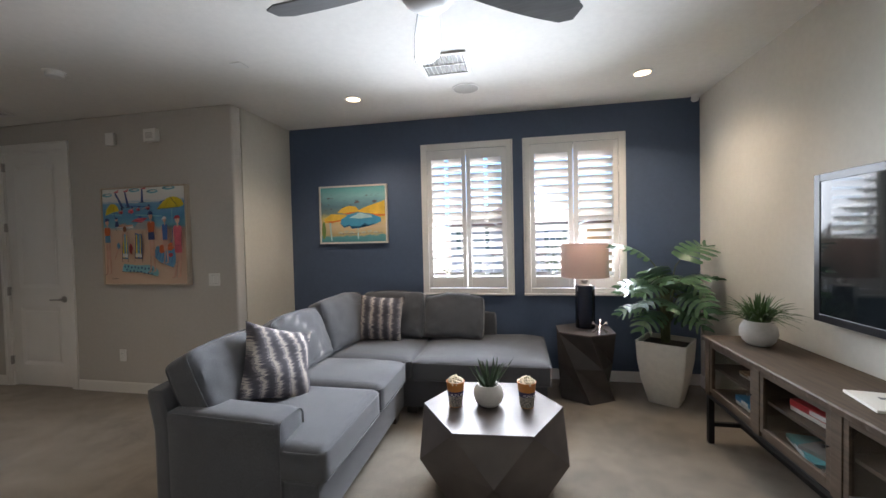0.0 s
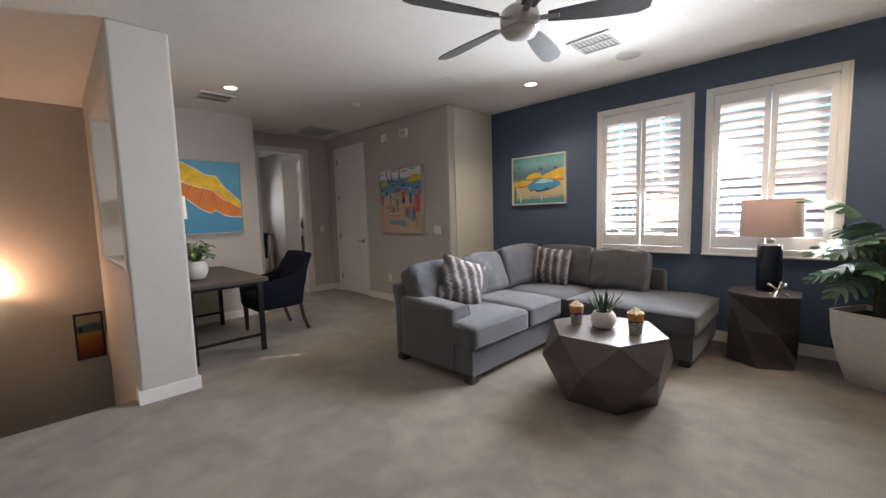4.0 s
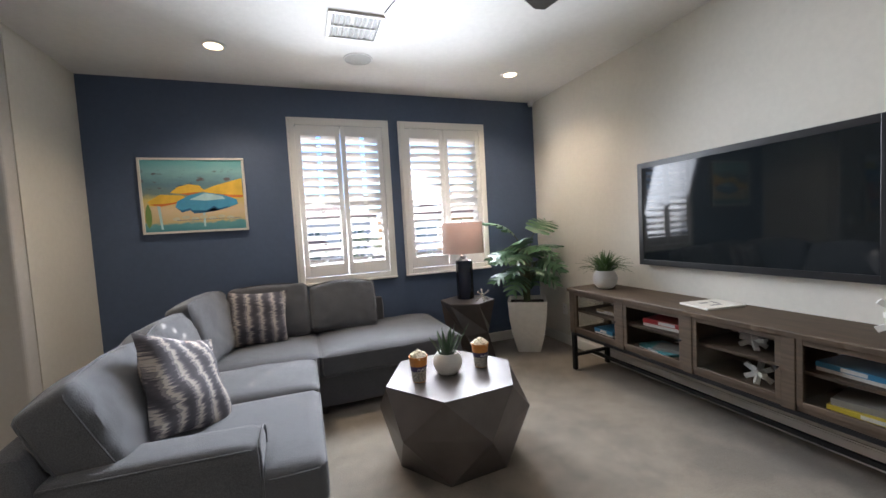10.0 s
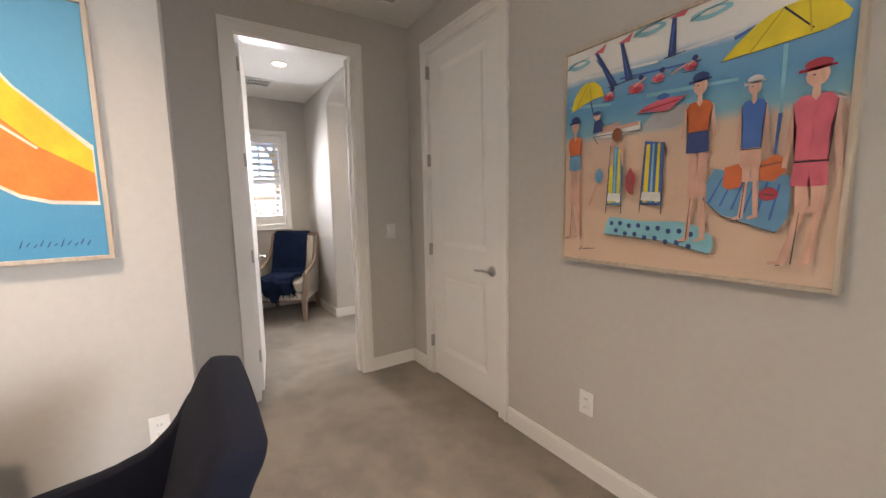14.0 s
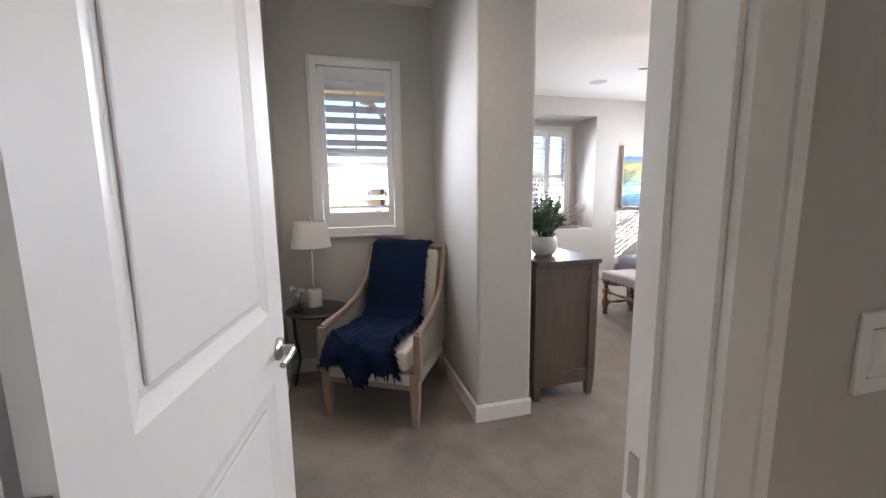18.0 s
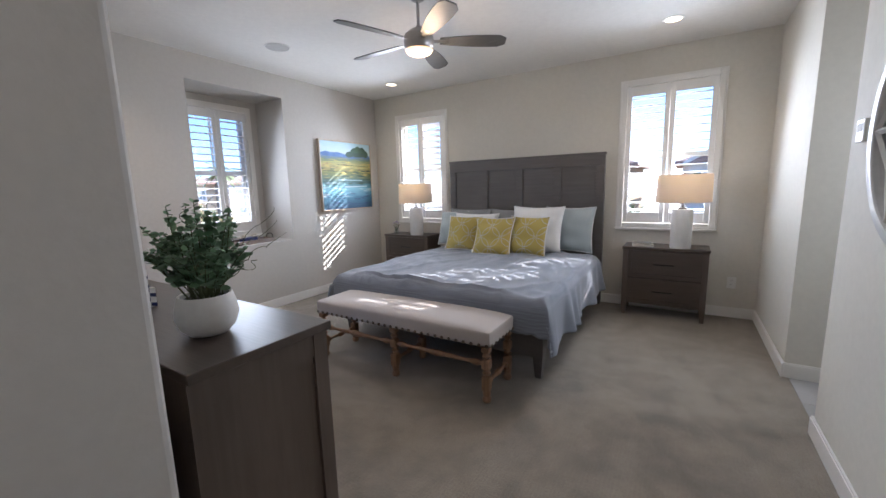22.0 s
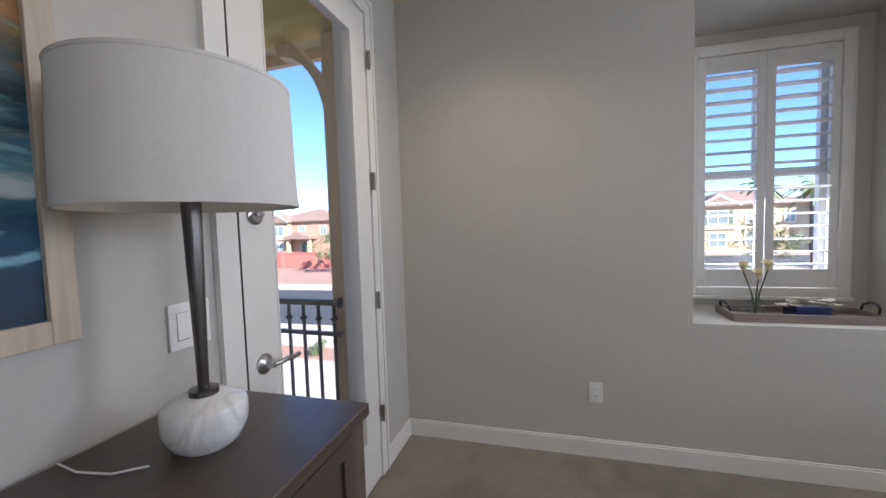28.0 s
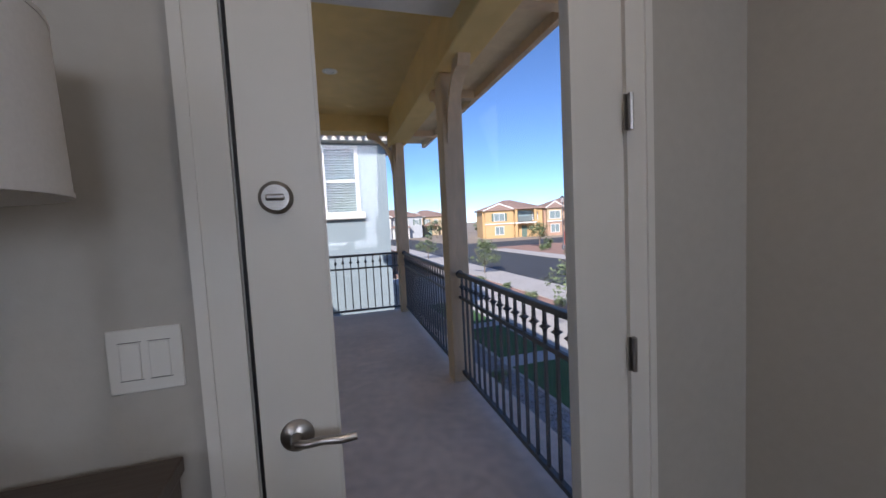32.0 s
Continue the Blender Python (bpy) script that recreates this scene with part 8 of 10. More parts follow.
# ---- paintings ----
def ramp_paint(name, stops, axis="Z", distort=0.12, scale=(3, 3, 9), rough=0.6, fleck=None):
    """Brushed bands of colour from bottom to top, edges broken by streaks; fleck: a second colour breaking through."""
    m = shade(name, (0.5, 0.5, 0.5), rough, bump=0.3, bump_scale=60)
    nt = m.node_tree
    b = nt.nodes["Principled BSDF"]
    co = nt.nodes.new("ShaderNodeTexCoord")
    sep = nt.nodes.new("ShaderNodeSeparateXYZ")
    nt.links.new(co.outputs["Object"], sep.inputs[0])
    mp = nt.nodes.new("ShaderNodeMapping")
    mp.inputs["Scale"].default_value = scale
    nt.links.new(co.outputs["Object"], mp.inputs["Vector"])
    n = nt.nodes.new("ShaderNodeTexNoise")
    n.inputs["Scale"].default_value, n.inputs["Detail"].default_value, n.inputs["Roughness"].default_value = 1.6, 6.0, 0.65
    nt.links.new(mp.outputs[0], n.inputs["Vector"])
    sb = nt.nodes.new("ShaderNodeMath")
    sb.operation = "SUBTRACT"
    sb.inputs[1].default_value = 0.5
    nt.links.new(n.outputs["Fac"], sb.inputs[0])
    ma = nt.nodes.new("ShaderNodeMath")
    ma.operation = "MULTIPLY_ADD"
    ma.inputs[1].default_value = distort * 2
    nt.links.new(sb.outputs[0], ma.inputs[0])
    nt.links.new(sep.outputs[axis], ma.inputs[2])
    cr = nt.nodes.new("ShaderNodeValToRGB")
    el = cr.color_ramp.elements
    for i, (p, c) in enumerate(stops):
        e = el[i] if i < 2 else el.new(p)
        e.position, e.color = p, (*c, 1)
    nt.links.new(ma.outputs[0], cr.inputs["Fac"])
    last = cr.outputs["Color"]
    for fc, amount, fs, lo, hi in fleck or ():
        n2 = nt.nodes.new("ShaderNodeTexNoise")
        n2.inputs["Scale"].default_value, n2.inputs["Detail"].default_value = fs, 5.0
        nt.links.new(mp.outputs[0], n2.inputs["Vector"])
        r = nt.nodes.new("ShaderNodeMapRange")
        r.inputs["From Min"].default_value, r.inputs["From Max"].default_value = 0.62 - amount, 0.70 - amount
        nt.links.new(n2.outputs["Fac"], r.inputs["Value"])
        # only within its own height on the canvas
        win = nt.nodes.new("ShaderNodeMapRange")
        win.interpolation_type = "SMOOTHSTEP"
        win.inputs["From Min"].default_value, win.inputs["From Max"].default_value = lo - 0.06, lo + 0.04
        nt.links.new(ma.outputs[0], win.inputs["Value"])
        wi2 = nt.nodes.new("ShaderNodeMapRange")
        wi2.interpolation_type = "SMOOTHSTEP"
        wi2.inputs["From Min"].default_value, wi2.inputs["From Max"].default_value = hi + 0.06, hi - 0.04
        nt.links.new(ma.outputs[0], wi2.inputs["Value"])
        p1 = nt.nodes.new("ShaderNodeMath")
        p1.operation = "MULTIPLY"
        nt.links.new(win.outputs[0], p1.inputs[0])
        nt.links.new(wi2.outputs[0], p1.inputs[1])
        p2 = nt.nodes.new("ShaderNodeMath")
        p2.operation = "MULTIPLY"
        nt.links.new(p1.outputs[0], p2.inputs[0])
        nt.links.new(r.outputs[0], p2.inputs[1])
        mx = nt.nodes.new("ShaderNodeMix")
        mx.data_type = "RGBA"
        nt.links.new(p2.outputs[0], mx.inputs["Factor"])
        nt.links.new(last, mx.inputs["A"])
        mx.inputs["B"].default_value = (*fc, 1)
        last = mx.outputs["Result"]
    nt.links.new(last, b.inputs["Base Color"])
    return m


M_FRAME = wood("pale_maple_frame", (0.44, 0.36, 0.27), (0.56, 0.48, 0.38), 0.5, "z", 6)
M_WFRAME = wood("whitewashed_frame", (0.60, 0.56, 0.50), (0.68, 0.64, 0.58), 0.5, "z", 6)
PAINTS = {}


def paint(c):
    if c not in PAINTS:
        PAINTS[c] = shade("brushed_paint", c, 0.6, grain=0.16, scale=9, blotch=0.12, blotch_scale=11, bump=0.35, bump_scale=50)
    return PAINTS[c]


def oval(cx, cy, rx, ry, n=14, a0=0.0, wob=0.06, span=360.0):
    return [(cx + rx * math.cos(radians(a0 + span * i / n)) * (1 + wob * math.sin(i * 2.7)), cy + ry * math.sin(radians(a0 + span * i / n)) * (1 + wob * math.cos(i * 1.9))) for i in range(n)]


def stroke(x0, y0, x1, y1, w):
    d = math.hypot(x1 - x0, y1 - y0) or 1
    nx, ny = -(y1 - y0) / d * w / 2, (x1 - x0) / d * w / 2
    return [(x0 + nx, y0 + ny), (x0 - nx, y0 - ny), (x1 - nx * 0.7, y1 - ny * 0.7), (x1 + nx * 0.7, y1 + ny * 0.7)]


def painting(label, at, normal, w, h, depth, border, frame_mat, ground, shapes=()):
    """A framed canvas; at: middle of its back on the wall. Shapes: (colour, outline in canvas shares 0..1), later ones on top."""
    rz = {"-y": 0, "+x": 90, "+y": 180, "-x": -90}[normal]
    t = thing("framed_painting", label, "painting", at, rz)
    fr = [((-w / 2, -depth, -h / 2), (-w / 2 + border, 0, h / 2)), ((w / 2 - border, -depth, -h / 2), (w / 2, 0, h / 2)), ((-w / 2 + border, -depth, -h / 2), (w / 2 - border, 0, -h / 2 + border)), ((-w / 2 + border, -depth, h / 2 - border), (w / 2 - border, 0, h / 2))]
    for a, b in fr:
        part("frame_bar", box(a, b, 0.0015), frame_mat, t)
    cw, ch = w - 2 * border, h - 2 * border
    cy = -depth + 0.012
    cv = bmesh.new()
    # the canvas is local: x across, z from 0 at the bottom, in shares of its height, kept in its own frame by scaling
    bm_box(cv, (-cw / 2 / ch, cy, 0.0), (cw / 2 / ch, cy + 0.004, 1.0))
    c = part("canvas", cv, ground, t)
    c.matrix_basis = Matrix.Translation((0, 0, -ch / 2)) @ Matrix.Diagonal((ch, 1, ch, 1))
    groups = []
    for col, outline in shapes:
        if not groups or groups[-1][0] != col:
            groups.append((col, []))
        groups[-1][1].append(outline)
    for i, (col, outs) in enumerate(groups):
        y = cy - 0.0006 - 0.00022 * i
        mat = paint(col) if isinstance(col, tuple) else col
        for o in outs:
            bm = bmesh.new()
            pts = [(max(0, min(1, u)), max(0, min(1, v))) for u, v in o]
            vs = [bm.verts.new((-cw / 2 + u * cw, y, -ch / 2 + v * ch)) for u, v in pts]
            bm.faces.new(vs)
            bmesh.ops.triangulate(bm, faces=bm.faces[:])
            part("painted_shape", bm, mat, t)
    return t


# beach scene
SEA, SAND, WHITE_, BLK, NAV = (0.12, 0.30, 0.48), (0.66, 0.47, 0.34), (0.75, 0.74, 0.70), (0.03, 0.03, 0.05), (0.03, 0.06, 0.20)
YELL, RED_, ORNG, SKIN, PINK, LBLU = (0.78, 0.62, 0.03), (0.40, 0.04, 0.06), (0.62, 0.14, 0.04), (0.68, 0.40, 0.30), (0.62, 0.12, 0.16), (0.22, 0.50, 0.58)
M_SEA = ramp_paint("painted_sea", ((0.0, (0.62, 0.45, 0.33)), (0.40, (0.66, 0.46, 0.33)), (0.56, (0.64, 0.46, 0.34)), (0.60, (0.20, 0.42, 0.50)), (0.70, (0.10, 0.30, 0.50)), (0.84, (0.16, 0.36, 0.56)), (0.88, (0.74, 0.73, 0.70)), (1.0, (0.78, 0.77, 0.73))), distort=0.03, scale=(4, 4, 4))
YELD, DEEP, TAN_, HAZE, BRN = (0.60, 0.44, 0.02), (0.05, 0.14, 0.42), (0.60, 0.36, 0.26), (0.42, 0.42, 0.42), (0.26, 0.09, 0.04)
beach = [(HAZE, [(0.38, 0.59), (0.44, 0.65), (0.56, 0.655), (0.60, 0.61), (0.50, 0.57)]), (WHITE_, stroke(0.10, 0.87, 0.44, 0.845, 0.012)), (WHITE_, stroke(0.52, 0.855, 0.70, 0.86, 0.010)), (LBLU, stroke(0.02, 0.75, 0.24, 0.72, 0.014)), (LBLU, stroke(0.40, 0.72, 0.72, 0.70, 0.016)), (DEEP, stroke(0.28, 0.82, 0.60, 0.80, 0.010)), (DEEP, stroke(0.70, 0.84, 0.76, 0.86, 0.014))]
# parasols
beach += [(YELL, [(0.03, 0.725), (0.045, 0.785), (0.075, 0.825), (0.105, 0.845), (0.155, 0.842), (0.19, 0.81), (0.206, 0.766), (0.15, 0.762), (0.10, 0.748), (0.06, 0.732)]), (YELD, stroke(0.06, 0.735, 0.12, 0.84, 0.006)), (YELD, stroke(0.14, 0.755, 0.13, 0.84, 0.006)), (NAV, stroke(0.137, 0.755, 0.161, 0.663, 0.007)), (YELL, [(0.664, 0.771), (0.69, 0.80), (0.72, 0.829), (0.76, 0.862), (0.795, 0.881), (0.83, 0.892), (0.866, 0.894), (0.92, 0.882), (0.956, 0.862), (0.985, 0.82), (0.978, 0.80), (0.93, 0.785), (0.88, 0.784), (0.80, 0.775), (0.73, 0.778)]), (YELD, stroke(0.745, 0.775, 0.83, 0.888, 0.008)), (BLK, stroke(0.83, 0.89, 0.905, 0.80, 0.006)), (YELD, stroke(0.90, 0.79, 0.89, 0.885, 0.006)), (BLK, stroke(0.664, 0.771, 0.79, 0.777, 0.003)), (BLK, stroke(0.79, 0.777, 0.93, 0.785, 0.003)), (LBLU, stroke(0.842, 0.775, 0.842, 0.56, 0.012)), (DEEP, stroke(0.842, 0.56, 0.835, 0.42, 0.011))]
# sails and clouds
for x0, y0, x1, y1, w in ((0.163, 0.965, 0.255, 0.795, 0.03), (0.286, 0.970, 0.325, 0.80, 0.028), (0.50, 0.990, 0.496, 0.845, 0.026)):
    beach += [(NAV, [(x0 - 0.008, y0), (x0 + 0.008, y0), (x1 + w * 0.6, y1), (x1 - w * 0.6, y1 + 0.004)]), (DEEP, stroke(x0, y0 - 0.03, x1 - 0.004, y1 + 0.02, 0.006)), (PINK, [(x0 - 0.02, y0), (x0 + 0.02, y0 + 0.012), (x0 + 0.05, y0 + 0.028), (x0 + 0.035, y0 - 0.008)]), (BLK, stroke(x1 - 0.03, y1, x1 + 0.05, y1 + 0.006, 0.005))]
for x, y, w in ((0.07, 0.938, 0.062), (0.405, 0.978, 0.066), (0.625, 0.957, 0.068), (0.82, 0.985, 0.075)):
    beach += [(LBLU, oval(x, y, w, 0.020, 18)), (WHITE_, oval(x + 0.006, y + 0.003, w * 0.6, 0.008, 14)), (BLK, stroke(x - w, y - 0.006, x - w * 0.1, y + 0.014, 0.004)), (BLK, stroke(x - w * 0.1, y + 0.012, x + w * 0.9, y + 0.020, 0.003))]
# swimmers
for x, y, k in ((0.235, 0.752, 0.9), (0.36, 0.758, 1.15), (0.452, 0.775, 0.8), (0.57, 0.785, 0.8)):
    beach += [(PINK, oval(x, y, 0.030 * k, 0.020 * k, 12)), (RED_, oval(x + 0.006, y - 0.006, 0.018 * k, 0.010 * k, 9)), (SKIN, stroke(x - 0.01, y + 0.01, x + 0.035 * k, y + 0.03 * k, 0.009)), (NAV, oval(x + 0.018 * k, y + 0.034 * k, 0.011, 0.011, 9)), (BLK, stroke(x - 0.035 * k, y - 0.016, x + 0.03 * k, y - 0.020, 0.003))]
beach += [(SKIN, stroke(0.50, 0.775, 0.56, 0.80, 0.008)), (PINK, [(0.368, 0.652), (0.41, 0.675), (0.471, 0.690), (0.56, 0.683), (0.52, 0.655), (0.489, 0.637), (0.43, 0.648)]), (RED_, stroke(0.39, 0.655, 0.54, 0.672, 0.008)), (DEEP, oval(0.475, 0.697, 0.024, 0.012)), (BLK, stroke(0.37, 0.648, 0.50, 0.636, 0.003))]
# one lying on a mat
beach += [(WHITE_, [(0.163, 0.585), (0.20, 0.60), (0.388, 0.62), (0.388, 0.585), (0.25, 0.57)]), (SKIN, stroke(0.20, 0.605, 0.38, 0.612, 0.022)), (SKIN, stroke(0.21, 0.615, 0.30, 0.63, 0.014)), (NAV, [(0.163, 0.60), (0.17, 0.655), (0.20, 0.66), (0.215, 0.605)]), (SKIN, oval(0.183, 0.676, 0.018, 0.017)), (NAV, oval(0.183, 0.690, 0.020, 0.010)), (BLK, stroke(0.165, 0.585, 0.385, 0.582, 0.003)), (BLK, stroke(0.17, 0.58, 0.19, 0.55, 0.004))]


def bather(x, top, foot, hat, shirt, shorts, w=0.05, hip=0.55, lean=0.0):
    """A standing bather in loose brush strokes: legs with feet, a shaped top, arms, a hat, thin dark outlines."""
    h = top - foot
    kn, hp, sh = foot + h * 0.27, foot + h * hip, top - h * 0.17
    b = [(SKIN, stroke(x - w * 0.30 + lean, foot, x - w * 0.12, kn, w * 0.26)), (SKIN, stroke(x - w * 0.12, kn, x - w * 0.22, hp, w * 0.40)), (SKIN, stroke(x + w * 0.42 + lean, foot + h * 0.01, x + w * 0.28, kn, w * 0.26)), (SKIN, stroke(x + w * 0.28, kn, x + w * 0.22, hp, w * 0.40)), (TAN_, stroke(x + w * 0.50 + lean, foot + h * 0.01, x + w * 0.42, hp - h * 0.06, w * 0.07)), (SKIN, stroke(x - w * 0.30 + lean, foot + 0.004, x - w * 0.68 + lean, foot - 0.004, 0.014)), (SKIN, stroke(x + w * 0.40 + lean, foot + 0.010, x + w * 0.05 + lean, foot, 0.013))]
    b += [(SKIN, stroke(x - w * 0.52, sh - h * 0.01, x - w * 0.70, hp - h * 0.02, w * 0.17)), (SKIN, stroke(x + w * 0.52, sh - h * 0.01, x + w * 0.72, hp - h * 0.03, w * 0.17)), (SKIN, stroke(x, sh - h * 0.01, x, top - h * 0.10, w * 0.24))]
    b += [(shirt, [(x - w * 0.44, hp), (x + w * 0.44, hp), (x + w * 0.42, (hp + sh) / 2), (x + w * 0.56, sh - h * 0.02), (x + w * 0.40, sh + h * 0.015), (x + w * 0.16, sh + h * 0.02), (x, sh - h * 0.015), (x - w * 0.16, sh + h * 0.02), (x - w * 0.40, sh + h * 0.015), (x - w * 0.56, sh - h * 0.02), (x - w * 0.42, (hp + sh) / 2)])]
    b += [(shorts, [(x - w * 0.48, hp - h * 0.115), (x - w * 0.04, hp - h * 0.12), (x, hp - h * 0.06), (x + w * 0.06, hp - h * 0.12), (x + w * 0.50, hp - h * 0.115), (x + w * 0.45, hp + h * 0.01), (x - w * 0.45, hp + h * 0.01)])]
    b += [(BLK, stroke(x - w * 0.44, hp + h * 0.004, x + w * 0.46, hp + h * 0.002, 0.004)), (BLK, stroke(x + w * 0.44, hp, x + w * 0.56, sh - h * 0.02, 0.003)), (BLK, stroke(x - w * 0.72, foot - 0.008, x - w * 0.30 + lean, foot - 0.006, 0.004)), (BLK, stroke(x - w * 0.30, foot, x - w * 0.18, kn, 0.003))]
    b += [(SKIN, oval(x, top - h * 0.065, w * 0.30, h * 0.052)), (TAN_, stroke(x + w * 0.1, top - h * 0.03, x + w * 0.16, top - h * 0.10, w * 0.12)), (hat, oval(x, top - h * 0.012, w * 0.36, h * 0.028)), (hat, stroke(x - w * 0.50, top - h * 0.035, x + w * 0.46, top - h * 0.028, 0.010)), (BLK, stroke(x - w * 0.12, top - h * 0.06, x - w * 0.05, top - h * 0.062, 0.004))]
    return b


beach += bather(0.068, 0.685, 0.105, NAV, ORNG, SEA, 0.068, 0.69) + [(DEEP, stroke(0.84, 0.45, 0.838, 0.40, 0.008))]
# striped deck chairs, one with a sitter
for x0, x1, dark in ((0.243, 0.316, SEA), (0.400, 0.490, DEEP)):
    xm = (x0 + x1) / 2
    beach += [(dark, [(x0, 0.27), (x1, 0.262), (x1 + 0.002, 0.515), (x0 + 0.015, 0.53)])] + [((YELL, LBLU, YELL)[k], stroke(x0 + (x1 - x0) * (0.25 + 0.26 * k), 0.275, x0 + (x1 - x0) * (0.32 + 0.24 * k), 0.515, (0.020, 0.010, 0.014)[k])) for k in range(3)] + [(WHITE_, [(x0 + 0.004, 0.285), (x1 - 0.004, 0.278), (x1 - 0.006, 0.315), (x0 + 0.01, 0.32)]), (BLK, stroke(x0, 0.23, x0 + 0.016, 0.53, 0.004)), (BLK, stroke(x1, 0.225, x1 + 0.002, 0.515, 0.004)), (BLK, stroke(x0, 0.268, x1, 0.262, 0.004))]
beach += [(BRN, oval(0.288, 0.575, 0.024, 0.030)), (SKIN, stroke(0.272, 0.55, 0.262, 0.44, 0.018)), (SKIN, stroke(0.31, 0.54, 0.322, 0.44, 0.014)), (SEA, oval(0.205, 0.40, 0.020, 0.035)), (SKIN, stroke(0.20, 0.37, 0.155, 0.26, 0.016)), (RED_, oval(0.357, 0.365, 0.022, 0.055, 12, 0, 0.15)), (BRN, stroke(0.345, 0.40, 0.37, 0.31, 0.012))]
# blanket with bags, spotted towel
beach += [(SEA, [(0.635, 0.29), (0.65, 0.35), (0.672, 0.395), (0.737, 0.376), (0.84, 0.372), (0.885, 0.353), (0.889, 0.26), (0.884, 0.215), (0.86, 0.171), (0.81, 0.185), (0.77, 0.202), (0.735, 0.215), (0.702, 0.226), (0.665, 0.26)])] + [(DEEP, stroke(0.66 + 0.036 * k, 0.27 - 0.012 * k, 0.70 + 0.032 * k, 0.36 - 0.006 * k, 0.007)) for k in range(6)] + [(ORNG, [(0.700, 0.33), (0.705, 0.395), (0.745, 0.405), (0.765, 0.37), (0.755, 0.325), (0.72, 0.315)]), (ORNG, [(0.80, 0.345), (0.805, 0.40), (0.84, 0.428), (0.87, 0.41), (0.872, 0.37), (0.845, 0.34)]), (BRN, stroke(0.805, 0.39, 0.86, 0.40, 0.008)), (RED_, oval(0.833, 0.297, 0.026, 0.022)), (BLK, stroke(0.82, 0.297, 0.85, 0.293, 0.004)), (BLK, stroke(0.635, 0.29, 0.702, 0.222, 0.003)), (BLK, stroke(0.702, 0.222, 0.86, 0.168, 0.003))]
beach += [(LBLU, [(0.241, 0.131), (0.25, 0.18), (0.269, 0.212), (0.33, 0.205), (0.402, 0.197), (0.48, 0.196), (0.554, 0.199), (0.60, 0.193), (0.64, 0.175), (0.679, 0.145), (0.684, 0.11), (0.672, 0.080), (0.64, 0.084), (0.605, 0.092), (0.55, 0.106), (0.508, 0.117), (0.44, 0.123), (0.386, 0.126), (0.30, 0.13)])]
beach += [(NAV, oval(0.278 + 0.041 * i, 0.182 - 0.004 * i + 0.006 * (i % 2), 0.010, 0.011, 8)) for i in range(9)] + [(NAV, oval(0.30 + 0.043 * i, 0.150 - 0.006 * i - 0.006 * (i % 2), 0.010, 0.011, 8)) for i in range(8)] + [(BLK, stroke(0.241, 0.131, 0.508, 0.115, 0.003)), (BLK, stroke(0.508, 0.115, 0.672, 0.079, 0.003))]
beach += bather(0.613, 0.74, 0.125, NAV, ORNG, NAV, 0.078, 0.66) + bather(0.778, 0.685, 0.215, WHITE_, DEEP, SKIN, 0.060, 0.50) + bather(0.930, 0.690, 0.070, RED_, PINK, PINK, 0.088, 0.52, -0.025)
beach += [(BLK, stroke(0.115, 0.046, 0.13, 0.066, 0.004)), (BLK, stroke(0.13, 0.052, 0.20, 0.060, 0.004)), (BLK, stroke(0.15, 0.050, 0.165, 0.066, 0.003))]
painting("bright framed beach painting with bathers and yellow parasols", (-3.475, 3.80, 1.552), "-y", 0.975, 0.95, 0.052, 0.014, M_FRAME, M_SEA, beach)

# parasols by the sea, on the blue wall
M_PARA = ramp_paint("painted_parasol_sky", ((0.0, (0.06, 0.22, 0.26)), (0.10, (0.10, 0.30, 0.32)), (0.13, (0.52, 0.40, 0.20)), (0.30, (0.62, 0.48, 0.30)), (0.44, (0.60, 0.48, 0.16)), (0.52, (0.16, 0.22, 0.20)), (0.66, (0.10, 0.20, 0.24)), (0.85, (0.20, 0.40, 0.42)), (1.0, (0.12, 0.36, 0.38))), distort=0.09, scale=(3, 3, 6), fleck=(((0.10, 0.09, 0.10), 0.03, 2.0, 0.55, 0.85),))
GOLD, AMB, TURQ, DTUR, PALE = (0.74, 0.46, 0.05), (0.60, 0.16, 0.03), (0.06, 0.30, 0.48), (0.02, 0.12, 0.25), (0.40, 0.62, 0.66)
